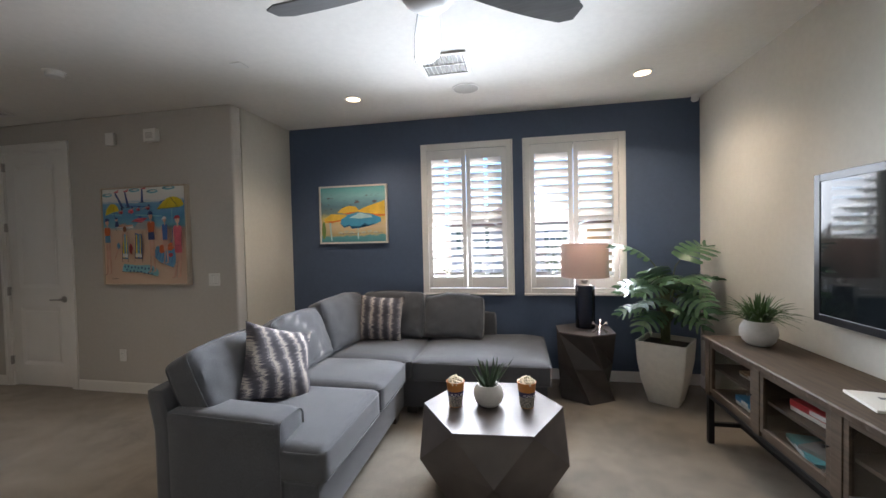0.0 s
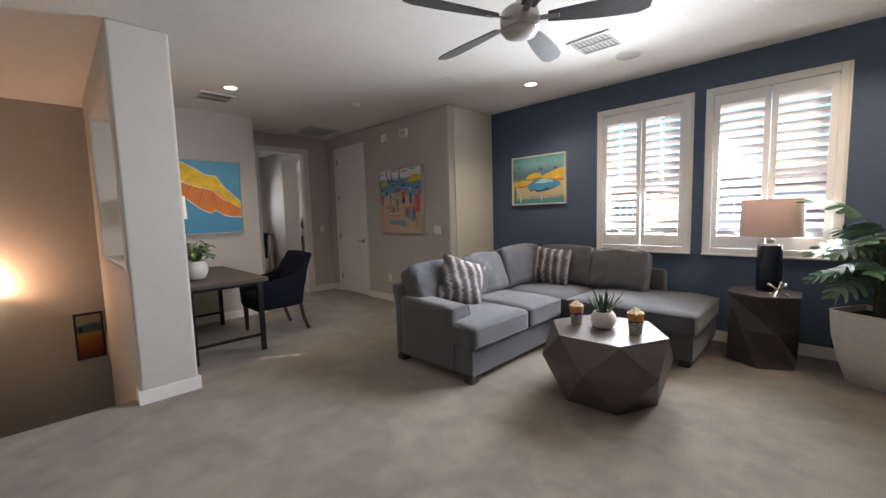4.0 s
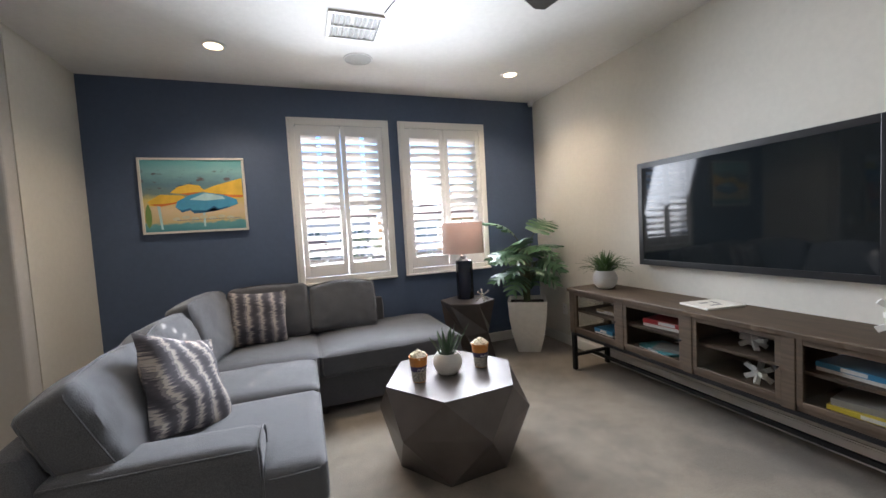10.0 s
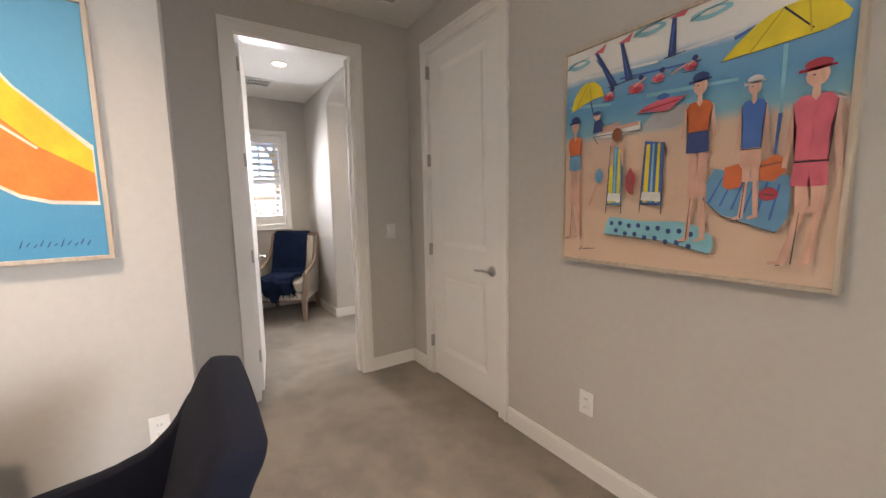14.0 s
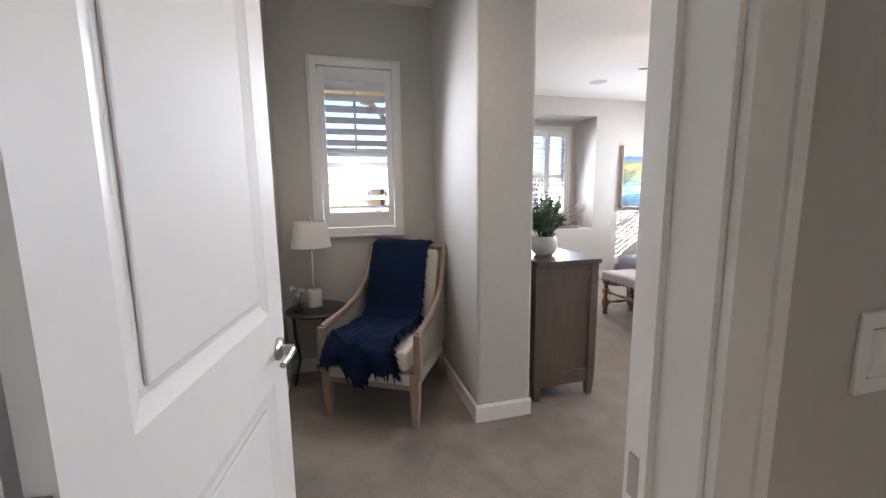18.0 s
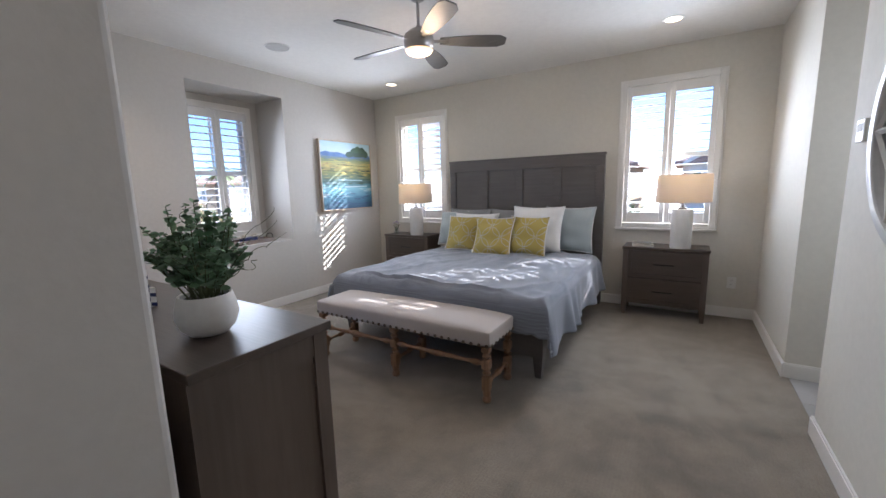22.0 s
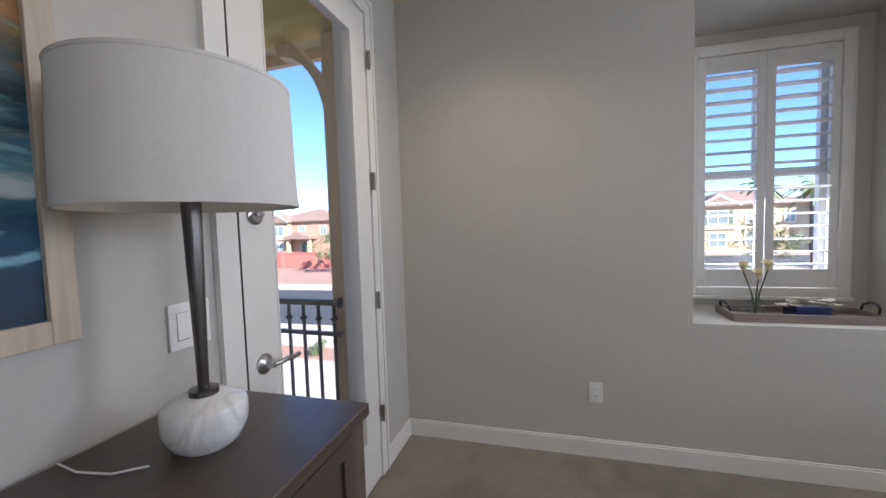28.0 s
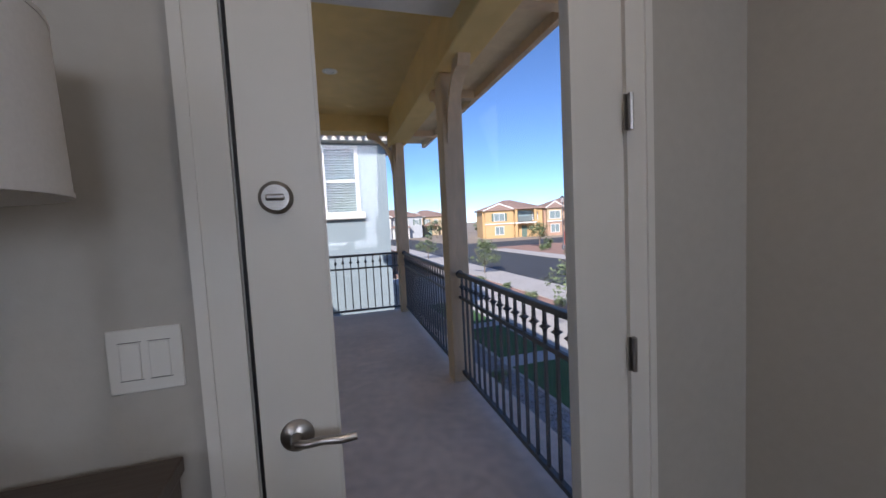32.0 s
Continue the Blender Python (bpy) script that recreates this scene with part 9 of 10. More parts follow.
para = [(GOLD, [(0.04, 0.42), (0.16, 0.52), (0.38, 0.50), (0.44, 0.44), (0.30, 0.40), (0.18, 0.36), (0.06, 0.36)]), (AMB, [(0.05, 0.385), (0.20, 0.39), (0.36, 0.42), (0.42, 0.435), (0.30, 0.385), (0.16, 0.35)]), (GOLD, [(0.26, 0.54), (0.33, 0.62), (0.44, 0.66), (0.55, 0.64), (0.60, 0.56), (0.44, 0.51)]), (AMB, [(0.34, 0.525), (0.46, 0.54), (0.56, 0.55), (0.44, 0.505)]), (GOLD, [(0.56, 0.56), (0.72, 0.64), (0.99, 0.74), (0.99, 0.45), (0.80, 0.44)]), (AMB, [(0.70, 0.52), (0.85, 0.50), (0.99, 0.49), (0.99, 0.46), (0.80, 0.455)]), (TURQ, [(0.30, 0.34), (0.32, 0.42), (0.44, 0.50), (0.60, 0.54), (0.78, 0.50), (0.92, 0.43), (0.93, 0.36), (0.82, 0.31), (0.73, 0.28), (0.68, 0.32), (0.60, 0.25), (0.48, 0.24), (0.44, 0.29), (0.36, 0.26)]), (PALE, [(0.44, 0.44), (0.60, 0.53), (0.78, 0.48), (0.80, 0.44), (0.60, 0.42)]), (DTUR, [(0.30, 0.34), (0.36, 0.26), (0.44, 0.29), (0.48, 0.24), (0.60, 0.25), (0.68, 0.32), (0.73, 0.28), (0.82, 0.31), (0.82, 0.33), (0.73, 0.30), (0.68, 0.34), (0.60, 0.28), (0.48, 0.27), (0.44, 0.32), (0.36, 0.29)]), (PALE, stroke(0.575, 0.25, 0.575, 0.05, 0.025)), (PALE, stroke(0.14, 0.36, 0.16, 0.03, 0.028)), ((0.16, 0.26, 0.07), oval(0.04, 0.22, 0.03, 0.16))]
para += [((0.55, 0.52, 0.36), oval(0.30 + 0.09 * i, 0.17 + 0.02 * (i % 2), 0.04, 0.025)) for i in range(7)] + [(DTUR, stroke(0.30, 0.15, 0.95, 0.16, 0.006))]
painting("framed watercolour of blue and golden parasols", (-1.743, 4.72, 1.752), "-y", 0.80, 0.645, 0.04, 0.018, M_WFRAME, M_PARA, para)

# one large umbrella, above the desk
M_CER = ramp_paint("painted_cerulean", ((0.0, (0.055, 0.25, 0.42)), (0.5, (0.07, 0.29, 0.46)), (1.0, (0.10, 0.33, 0.48))), distort=0.3, scale=(2, 2, 5))
UY, UO, UD, UW = (0.80, 0.50, 0.02), (0.66, 0.20, 0.03), (0.50, 0.12, 0.03), (0.72, 0.66, 0.56)
umb = [(UW, [(0.0, 1.0), (0.30, 1.0), (0.48, 0.90), (0.60, 0.82), (0.72, 0.80), (0.80, 0.66), (0.99, 0.45), (0.99, 0.21), (0.86, 0.215), (0.78, 0.24), (0.69, 0.31), (0.62, 0.27), (0.52, 0.33), (0.42, 0.42), (0.30, 0.55), (0.0, 0.62)]), (UO, [(0.0, 0.64), (0.28, 0.57), (0.42, 0.44), (0.52, 0.345), (0.62, 0.285), (0.69, 0.325), (0.78, 0.255), (0.86, 0.23), (0.985, 0.225), (0.985, 0.43), (0.80, 0.62), (0.66, 0.60), (0.44, 0.66), (0.0, 0.80)]), (UY, [(0.0, 0.98), (0.30, 0.985), (0.47, 0.885), (0.60, 0.80), (0.72, 0.78), (0.79, 0.66), (0.985, 0.43), (0.985, 0.34), (0.84, 0.44), (0.74, 0.56), (0.66, 0.60), (0.52, 0.62), (0.30, 0.74), (0.0, 0.80)]), (UW, stroke(0.66, 0.60, 0.84, 0.43, 0.012)), (UW, stroke(0.40, 0.67, 0.66, 0.60, 0.012)), (UD, stroke(0.44, 0.66, 0.34, 0.50, 0.010)), (UD, stroke(0.56, 0.62, 0.50, 0.38, 0.012)), (UD, stroke(0.68, 0.59, 0.70, 0.33, 0.010))]
umb += [(NAV, stroke(0.76 + 0.018 * i, 0.045 + 0.006 * (i % 2), 0.77 + 0.018 * i, 0.075 - 0.008 * (i % 3), 0.004)) for i in range(11)]
painting("framed painting of an orange and yellow umbrella on blue", (-4.72, 1.46, 1.643), "+x", 1.05, 0.955, 0.05, 0.016, M_FRAME, M_CER, umb)

# meadow and water, bedroom
M_MEAD = ramp_paint("painted_meadow", ((0.0, (0.012, 0.05, 0.10)), (0.16, (0.03, 0.13, 0.20)), (0.30, (0.16, 0.36, 0.44)), (0.40, (0.05, 0.12, 0.12)), (0.55, (0.16, 0.18, 0.05)), (0.66, (0.42, 0.36, 0.12)), (0.74, (0.14, 0.20, 0.10)), (0.80, (0.08, 0.16, 0.34)), (0.84, (0.50, 0.62, 0.66)), (1.0, (0.34, 0.52, 0.60))), distort=0.07, scale=(2.5, 2.5, 16), fleck=(((0.42, 0.52, 0.55), 0.06, 1.2, 0.20, 0.36), ((0.03, 0.07, 0.05), 0.08, 2.0, 0.36, 0.62), ((0.50, 0.38, 0.10), 0.06, 2.6, 0.50, 0.74), ((0.22, 0.10, 0.05), 0.02, 3.4, 0.56, 0.72), ((0.02, 0.06, 0.13), 0.08, 2.4, 0.0, 0.22)))
mead = [((0.07, 0.16, 0.38), [(0.0, 0.79), (0.0, 0.83), (0.10, 0.855), (0.20, 0.84), (0.34, 0.85), (0.46, 0.82), (0.52, 0.80), (0.50, 0.785)])]
for u, v, a, b in ((0.56, 0.825, 0.08, 0.045), (0.66, 0.865, 0.075, 0.065), (0.74, 0.89, 0.07, 0.07), (0.83, 0.875, 0.075, 0.075), (0.90, 0.845, 0.06, 0.055), (0.72, 0.825, 0.20, 0.035)):
    mead.append(((0.05 + 0.10 * (v - 0.8), 0.10 + 0.3 * (v - 0.82), 0.075), oval(u, v, a, b)))
mead += [((0.46, 0.42, 0.12), stroke(0.05, 0.70, 0.55, 0.715, 0.012)), ((0.10, 0.14, 0.05), stroke(0.30, 0.665, 0.96, 0.65, 0.012)), ((0.50, 0.44, 0.14), stroke(0.40, 0.63, 0.93, 0.62, 0.014)), ((0.09, 0.12, 0.05), stroke(0.04, 0.575, 0.60, 0.56, 0.012)), ((0.34, 0.50, 0.56), stroke(0.30, 0.44, 0.80, 0.43, 0.02)), ((0.42, 0.56, 0.60), stroke(0.42, 0.33, 0.90, 0.34, 0.018))]
painting("framed painting of a marsh meadow with water and trees", (XL, 7.73, 1.588), "+x", 0.99, 0.955, 0.05, 0.016, M_FRAME, M_MEAD, mead)

# dark marsh painting above the dresser
M_MARSH = ramp_paint("painted_marsh", ((0.0, (0.006, 0.022, 0.05)), (0.20, (0.012, 0.07, 0.14)), (0.32, (0.10, 0.26, 0.34)), (0.42, (0.02, 0.08, 0.13)), (0.52, (0.05, 0.05, 0.03)), (0.62, (0.26, 0.12, 0.03)), (0.70, (0.04, 0.09, 0.07)), (0.80, (0.22, 0.18, 0.05)), (0.88, (0.05, 0.12, 0.20)), (1.0, (0.52, 0.50, 0.42))), distort=0.14, scale=(3.0, 3.0, 11), fleck=(((0.012, 0.04, 0.06), 0.08, 1.8, 0.36, 0.85), ((0.34, 0.13, 0.03), 0.03, 1.9, 0.48, 0.80), ((0.36, 0.28, 0.07), 0.02, 2.6, 0.56, 0.90), ((0.02, 0.16, 0.18), 0.04, 2.2, 0.30, 0.78), ((0.55, 0.64, 0.68), 0.07, 0.9, 0.13, 0.36), ((0.20, 0.42, 0.52), 0.05, 2.0, 0.10, 0.40)))
mar = [((0.03, 0.045, 0.02), oval(0.24, 0.86, 0.20, 0.13)), ((0.04, 0.06, 0.03), oval(0.10, 0.80, 0.12, 0.12))]
painting("large framed painting of a dark marsh above the dresser", (-8.19, 4.046, 1.665), "+y", 0.98, 1.01, 0.05, 0.045, M_FRAME, M_MARSH, mar)

# poppy field in the stairwell
M_POPPY = ramp_paint("painted_poppies", ((0.0, (0.12, 0.02, 0.01)), (0.25, (0.32, 0.07, 0.02)), (0.45, (0.40, 0.16, 0.03)), (0.55, (0.38, 0.26, 0.05)), (0.62, (0.05, 0.12, 0.09)), (0.75, (0.06, 0.13, 0.13)), (0.80, (0.32, 0.30, 0.20)), (1.0, (0.38, 0.35, 0.25))), distort=0.08, scale=(3, 3, 6), fleck=(((0.55, 0.45, 0.35), -0.04, 7.0, 0.1, 0.5),))
painting("dark-framed poppy field painting in the stairwell", (-5.45, 0.345, -0.03), "+x", 0.27, 0.57, 0.035, 0.022, M_DARKW, M_POPPY, [((0.01, 0.02, 0.012), oval(0.16, 0.66, 0.08, 0.07))])

# ---- the balcony ----
M_CONC = shade("balcony_concrete", (0.80, 0.67, 0.58), 0.85, grain=0.12, scale=14, blotch=0.12, blotch_scale=1.3, bump=0.3, bump_scale=60)
M_STUCCO = shade("yellow_plaster", (0.80, 0.60, 0.25), 0.9, grain=0.08, scale=6, blotch=0.10, blotch_scale=0.9, bump=0.6, bump_scale=18)
M_ROUGHP = shade("trowelled_plaster", (0.78, 0.65, 0.44), 0.9, grain=0.10, scale=5, second=(0.66, 0.53, 0.34), blotch=0.06, blotch_scale=1.5, bump=0.9, bump_scale=9)
M_POST = shade("cream_painted_timber", (0.70, 0.54, 0.36), 0.7, grain=0.10, scale=7, blotch=0.10, blotch_scale=2.5, bump=0.35, bump_scale=25, stretch=(3, 3, 0.7))
M_RAIL = shade("bronze_painted_steel", (0.085, 0.085, 0.09), 0.5, grain=0.12, scale=40)
structure("balcony_floor", box((-10.62, -1.4, -0.27), (-8.46, 3.9, -0.05), 0.01), M_CONC, "bare concrete balcony floor, slightly stained", "floor")
structure("balcony_ceiling", box((-10.45, -1.2, 3.0), (-8.46, 3.9, 3.1)), M_STUCCO, "yellow plastered balcony ceiling", "ceiling")
SKEW = pose(-10.36, 1.7, 0, 0, 0, -2.17)
structure("balcony_beam", turn(box((-0.13, -3.05, 2.58), (0.13, 2.2, 3.08), 0.012), SKEW), M_STUCCO, "yellow plastered beam over the railing", "beam")
structure("balcony_end_beam", box((-10.33, -1.33, 2.76), (-8.46, -1.08, 3.08), 0.012), M_STUCCO, "yellow plastered beam at the balcony end", "beam")
structure("eave_soffit", turn(box((-0.53, -3.5, 2.74), (-0.13, 2.5, 2.82)), SKEW), M_ROUGHP, "roughly trowelled plaster under the eave", "soffit")
structure("eave_soffit_end", box((-10.5, -1.75, 2.9), (-8.3, -1.33, 2.98)), M_ROUGHP, "roughly trowelled plaster under the end eave", "soffit")
fascia = thing("fascia", "cream painted fascia board along the eave", "fascia", kind="structure")
part("board", turn(box((-0.59, -3.5, 2.66), (-0.53, 2.5, 2.9), 0.006), SKEW), M_POST, fascia)
part("board", box((-10.86, -1.81, 2.86), (-8.3, -1.75, 3.06), 0.006), M_POST, fascia)
for y in (-2.6, -0.8, 1.0):
    part("rafter_tail", turn(box((-0.529, y - 0.05, 2.65), (-0.14, y + 0.05, 2.739), 0.006), SKEW), M_POST, fascia)
structure("wall_balcony", slab("x", -8.56, -8.46, -1.25, 2.3, -0.3, 3.1), M_STUCCO, "yellow plastered outer wall along the balcony")


def bracket(way, post, top):
    """A curved timber brace: way is the direction in which it leaves the post."""
    out = [(0.085, -0.58)] + [(0.10 + 0.34 * (1 - math.cos(q)), -0.58 + 0.50 * math.sin(q)) for q in [math.pi / 2 * k / 9 for k in range(10)]] + [(0.47, 0.0), (0.33, 0.0), (0.085, -0.30)]
    bm = bmesh.new()
    for s in (-0.05, 0.05):
        bm.faces.new([bm.verts.new((u, s, z)) for u, z in out])
    bm.verts.ensure_lookup_table()
    n = len(out)
    for i in range(n):
        j = (i + 1) % n
        bm.faces.new((bm.verts[i], bm.verts[j], bm.verts[n + j], bm.verts[n + i]))
    return turn(bm, pose(0, 0, top, 0, 0, way))


def balcony_post(x, y, ways, label, top):
    t = thing("balcony_post", label, "post", (x, y, -0.05), -2.17)
    part("shaft", box((-0.09, -0.09, 0.0), (0.09, 0.09, top + 0.049), 0.012), M_POST, t)
    for w in ways:
        part("bracket", bracket(w, t, top + 0.049), M_POST, t)
    return t


structure("wall_balcony_end", box((-10.62, 3.80, -0.05), (-10.40, 3.899, 3.0), 0.01), M_STUCCO, "yellow plastered wall end beside the balcony post")
balcony_post(-10.43, 3.70, (-90,), "square cream timber post against the house wall", 2.58)
balcony_post(-10.36, 1.70, (90, -90), "square cream timber balcony post with curved braces", 2.58)
balcony_post(-10.47, -1.20, (0, 90), "square cream timber corner post with curved braces", 2.76)

bal_bm = box((-0.008, -0.008, 0.0), (0.008, 0.008, 0.83))
BAL = mesh_of("baluster", bal_bm, M_RAIL)
KNU = mesh_of("knuckle", lathe([(0.009, -0.03), (0.014, -0.022), (0.012, -0.014), (0.03, 0.0), (0.012, 0.014), (0.014, 0.022), (0.009, 0.03)], 6), M_RAIL)


def railing(at, rz, length, n, label):
    t = thing("balcony_railing", label, "railing", (at[0], at[1], -0.05), rz, "balcony railings")
    part("top_rail", box((0, -0.024, 0.93), (length, 0.024, 0.965), 0.008), M_RAIL, t)
    part("upper_rail", box((0, -0.012, 0.735), (length, 0.012, 0.76)), M_RAIL, t)
    part("bottom_rail", box((0, -0.014, 0.075), (length, 0.014, 0.105)), M_RAIL, t)
    for x in (0.006, length - 0.006):
        part("wall_flange", turn(lathe([(0, 0), (0.035, 0), (0.03, 0.012), (0, 0.012)], 14), pose(x, 0, 0.947, 0, 90 if x < 1 else -90, 0)), M_RAIL, t)
    for i in range(n):
        x = length * (i + 0.5) / n
        b = share("baluster", BAL, t, pose(x, 0, 0.10))
        share("knuckle", KNU, b, pose(0, 0, 0.745))


railing((-10.355, 1.79), 87.83, 1.92, 17, "dark bronze steel railing between post and wall")
railing((-10.466, -1.11), 87.83, 2.72, 25, "dark bronze steel railing between two timber posts")
railing((-10.38, -1.20), -1.5, 1.82, 16, "dark bronze steel railing across the balcony end")
for x, y in ((-9.45, 0.55), (-9.3, 2.4)):
    t = thing("balcony_can_light", "small white recessed light in the balcony ceiling", "ceiling light", (x, y, 3.0))
    part("trim_ring", lathe([(0.045, -0.001), (0.075, -0.001), (0.08, -0.008), (0.05, -0.012), (0.045, -0.001)], 28), M_TRIM, t, "", True)
    part("lens", lathe([(0, -0.003), (0.044, -0.003), (0.044, -0.001), (0, -0.001)], 24), M_PLAST, t)

# ---- outdoors: ground, street and planting ----
GZ = -3.1
M_SOIL = shade("desert_soil", (0.36, 0.29, 0.22), 0.95, grain=0.2, scale=0.8, blotch=0.15, blotch_scale=0.05, bump=0.4, bump_scale=5)
M_ROCK = shade("grey_gravel", (0.36, 0.34, 0.33), 0.9, grain=0.55, scale=22, blotch=0.1, blotch_scale=1, bump=0.9, bump_scale=20)
M_LAWN = shade("clipped_lawn", (0.055, 0.13, 0.03), 0.9, grain=0.4, scale=40, blotch=0.2, blotch_scale=0.7, bump=0.8, bump_scale=60)
M_WALKP = shade("pale_concrete_paving", (0.50, 0.46, 0.42), 0.85, grain=0.08, scale=8, blotch=0.08, blotch_scale=0.6)
M_REDG = shade("red_gravel", (0.42, 0.25, 0.19), 0.95, grain=0.4, scale=14, blotch=0.12, blotch_scale=0.5, bump=0.7, bump_scale=20)
M_ASPH = shade("asphalt", (0.062, 0.064, 0.070), 0.85, grain=0.25, scale=25, blotch=0.15, blotch_scale=0.25)
M_BLOCK = shade("red_block_wall_paint", (0.43, 0.155, 0.125), 0.85, grain=0.12, scale=4, blotch=0.1, blotch_scale=0.5)
M_LEAF = shade("grey_green_leaves", (0.15, 0.20, 0.095), 0.7, grain=0.4, scale=3, second=(0.21, 0.25, 0.12), blotch=0.25, blotch_scale=2)
M_BARK = shade("pale_bark", (0.24, 0.18, 0.13), 0.9, grain=0.3, scale=12, bump=0.6, bump_scale=30, stretch=(1, 1, 0.3))


def sheet(name, label, category, mat, x0, x1, y0, y1, top):
    return structure(name, box((x0, y0, GZ - 0.3), (x1, y1, GZ + top)), mat, label, category)


structure("ground", box((-900, -900, GZ - 0.8), (900, 900, GZ - 0.02)), M_SOIL, "dry tan ground reaching to the horizon", "ground")
sheet("gravel_bed", "grey rock bed below the balcony", "gravel", M_ROCK, -14.3, -10.7, -9, 12, 0.0)
for i, (x0, x1, y0, y1) in enumerate(((-16.1, -14.4, -5.3, -2.2), (-16.1, -14.4, -1.5, 4.5), (-16.1, -14.4, -9.6, -6.2), (-16.1, -14.4, -15, -10.4), (-13.6, -12.2, -1.2, 2.2))):
    sheet("lawn_%d" % (i + 1), "clipped green lawn panel edged by pale concrete", "lawn", M_LAWN, x0, x1, y0, y1, 0.05)
sheet("walk_strip", "pale concrete strips between the lawn panels", "pavement", M_WALKP, -16.4, -14.3, -40, 30, 0.03)
sheet("pavement", "pale concrete pavement beside the planting", "pavement", M_WALKP, -19.4, -16.4, -70, 60, 0.05)
sheet("planting_strip", "red gravel planting strip with shrubs", "planting bed", M_REDG, -20.7, -19.4, -70, 60, 0.02)
sheet("kerb_pavement", "pale concrete pavement and kerb along the street", "pavement", M_WALKP, -23.6, -20.7, -75, 60, 0.06)
sheet("road", "dark asphalt street in full sun", "road", M_ASPH, -33.0, -23.6, -160, 90, -0.09 + 0.08)
sheet("far_pavement", "pale concrete pavement across the street", "pavement", M_WALKP, -35.4, -33.0, -48, 90, 0.06)
sheet("far_planting", "red gravel bed before the block wall", "planting bed", M_REDG, -47, -35.4, -52, 90, 0.03)
sheet("side_road", "dark asphalt side street before the houses", "road", M_ASPH, -110, -33.0, -66, -52, 0.0)
sheet("north_lawn", "clipped green lawn beside the house", "lawn", M_LAWN, -9, 12, 10.5, 15.5, 0.05)
sheet("north_pavement", "pale concrete pavement along the side street", "pavement", M_WALKP, -20, 60, 16.0, 18.2, 0.06)
sheet("north_road", "dark asphalt side street north of the house", "road", M_ASPH, -20, 60, 18.2, 26.0, 0.01)
sheet("back_road", "dark asphalt street behind the block wall", "road", M_ASPH, -60, -49.5, -52, 90, 0.0)
bw = thing("block_wall", "low red painted block wall across the street", "wall", (0, 0, GZ), kind="structure")
part("wall_face", box((-47.6, -50, 0), (-47.3, 12, 1.75)), M_BLOCK, bw)
part("coping", box((-47.68, -50.1, 1.75), (-47.22, 12.1, 1.87), 0.02), M_BLOCK, bw)
for y in (-50, -38, -26, -14, -2, 10):
    part("pier", box((-47.75, y - 0.3, 0), (-47.15, y + 0.3, 2.05), 0.02), M_BLOCK, bw)
structure("wall_lower_storey", boxes(((-10.6, 3.9, GZ), (-10.45, 8.6, -0.3)), ((-10.45, 8.42, GZ), (-5.3, 8.6, -0.3)), ((-5.45, 4.9, GZ), (-5.3, 8.42, -0.3)), ((-5.3, 4.72, GZ), (1.755, 4.9, -0.3)), ((-8.56, -1.25, GZ), (-8.46, 3.9, -0.3)), ((-10.45, 3.9, GZ), (-8.56, 4.0, -0.3)), ((1.755, -2.75, GZ), (1.95, 4.9, -0.3)), ((-8.46, -2.75, GZ), (1.755, -2.6, -0.3))), M_STUCCO, "plastered lower storey of the house")


def stones(name, label, n, x0, x1, y0, y1, size, mat, seed):
    """Loose stones on a bed, joined, as nobody could count them."""
    rnd = random.Random(seed)
    vs, fs = [], []
    for _ in range(n):
        cx, cy, r, a = rnd.uniform(x0, x1), rnd.uniform(y0, y1), size * rnd.uniform(0.5, 1.3), rnd.uniform(0, 6.3)
        o = len(vs)
        for k in range(5):
            q = a + 2 * math.pi * k / 5
            rr = r * rnd.uniform(0.75, 1.2)
            vs.append((cx + rr * math.cos(q), cy + rr * math.sin(q), GZ - 0.01))
        for k in range(5):
            q = a + 0.4 + 2 * math.pi * k / 5
            rr = r * rnd.uniform(0.5, 0.8)
            vs.append((cx + rr * math.cos(q), cy + rr * math.sin(q), GZ + r * rnd.uniform(0.5, 0.8)))
        fs += [(o + k, o + (k + 1) % 5, o + 5 + (k + 1) % 5, o + 5 + k) for k in range(5)] + [tuple(o + 5 + k for k in range(5))]
    me = bpy.data.meshes.new(name)
    me.from_pydata(vs, [], fs)
    me.materials.append(mat)
    return tagged(new(name, me), label, "gravel", kind="stuff")


stones("gravel", "loose grey stones on the rock bed", 2600, -14.2, -10.9, -6, 6, 0.055, M_ROCK, 4)


def leaf_mesh(name, clumps, per, size, seed, mat):
    """Many small folded leaves in clumps (x, y, z, radius)."""
    rnd = random.Random(seed)
    vs, fs = [], []
    for cx, cy, cz, r in clumps:
        for _ in range(per):
            d = Vector((rnd.gauss(0, 1), rnd.gauss(0, 1), rnd.gauss(0, 0.8)))
            d = d.normalized() * r * rnd.random() ** 0.45
            c = Vector((cx, cy, cz)) + d
            u = Vector((rnd.uniform(-1, 1), rnd.uniform(-1, 1), rnd.uniform(-0.7, 0.4))).normalized() * size * rnd.uniform(0.7, 1.4)
            w = u.cross(Vector((rnd.uniform(-0.5, 0.5), rnd.uniform(-0.5, 0.5), 1))).normalized() * size * 0.34
            o = len(vs)
            vs += [c - u * 0.5, c + w, c + u * 0.6, c - w]
            fs.append((o, o + 1, o + 2, o + 3))
    me = bpy.data.meshes.new(name)
    me.from_pydata(vs, [], fs)
    me.materials.append(mat)
    return me


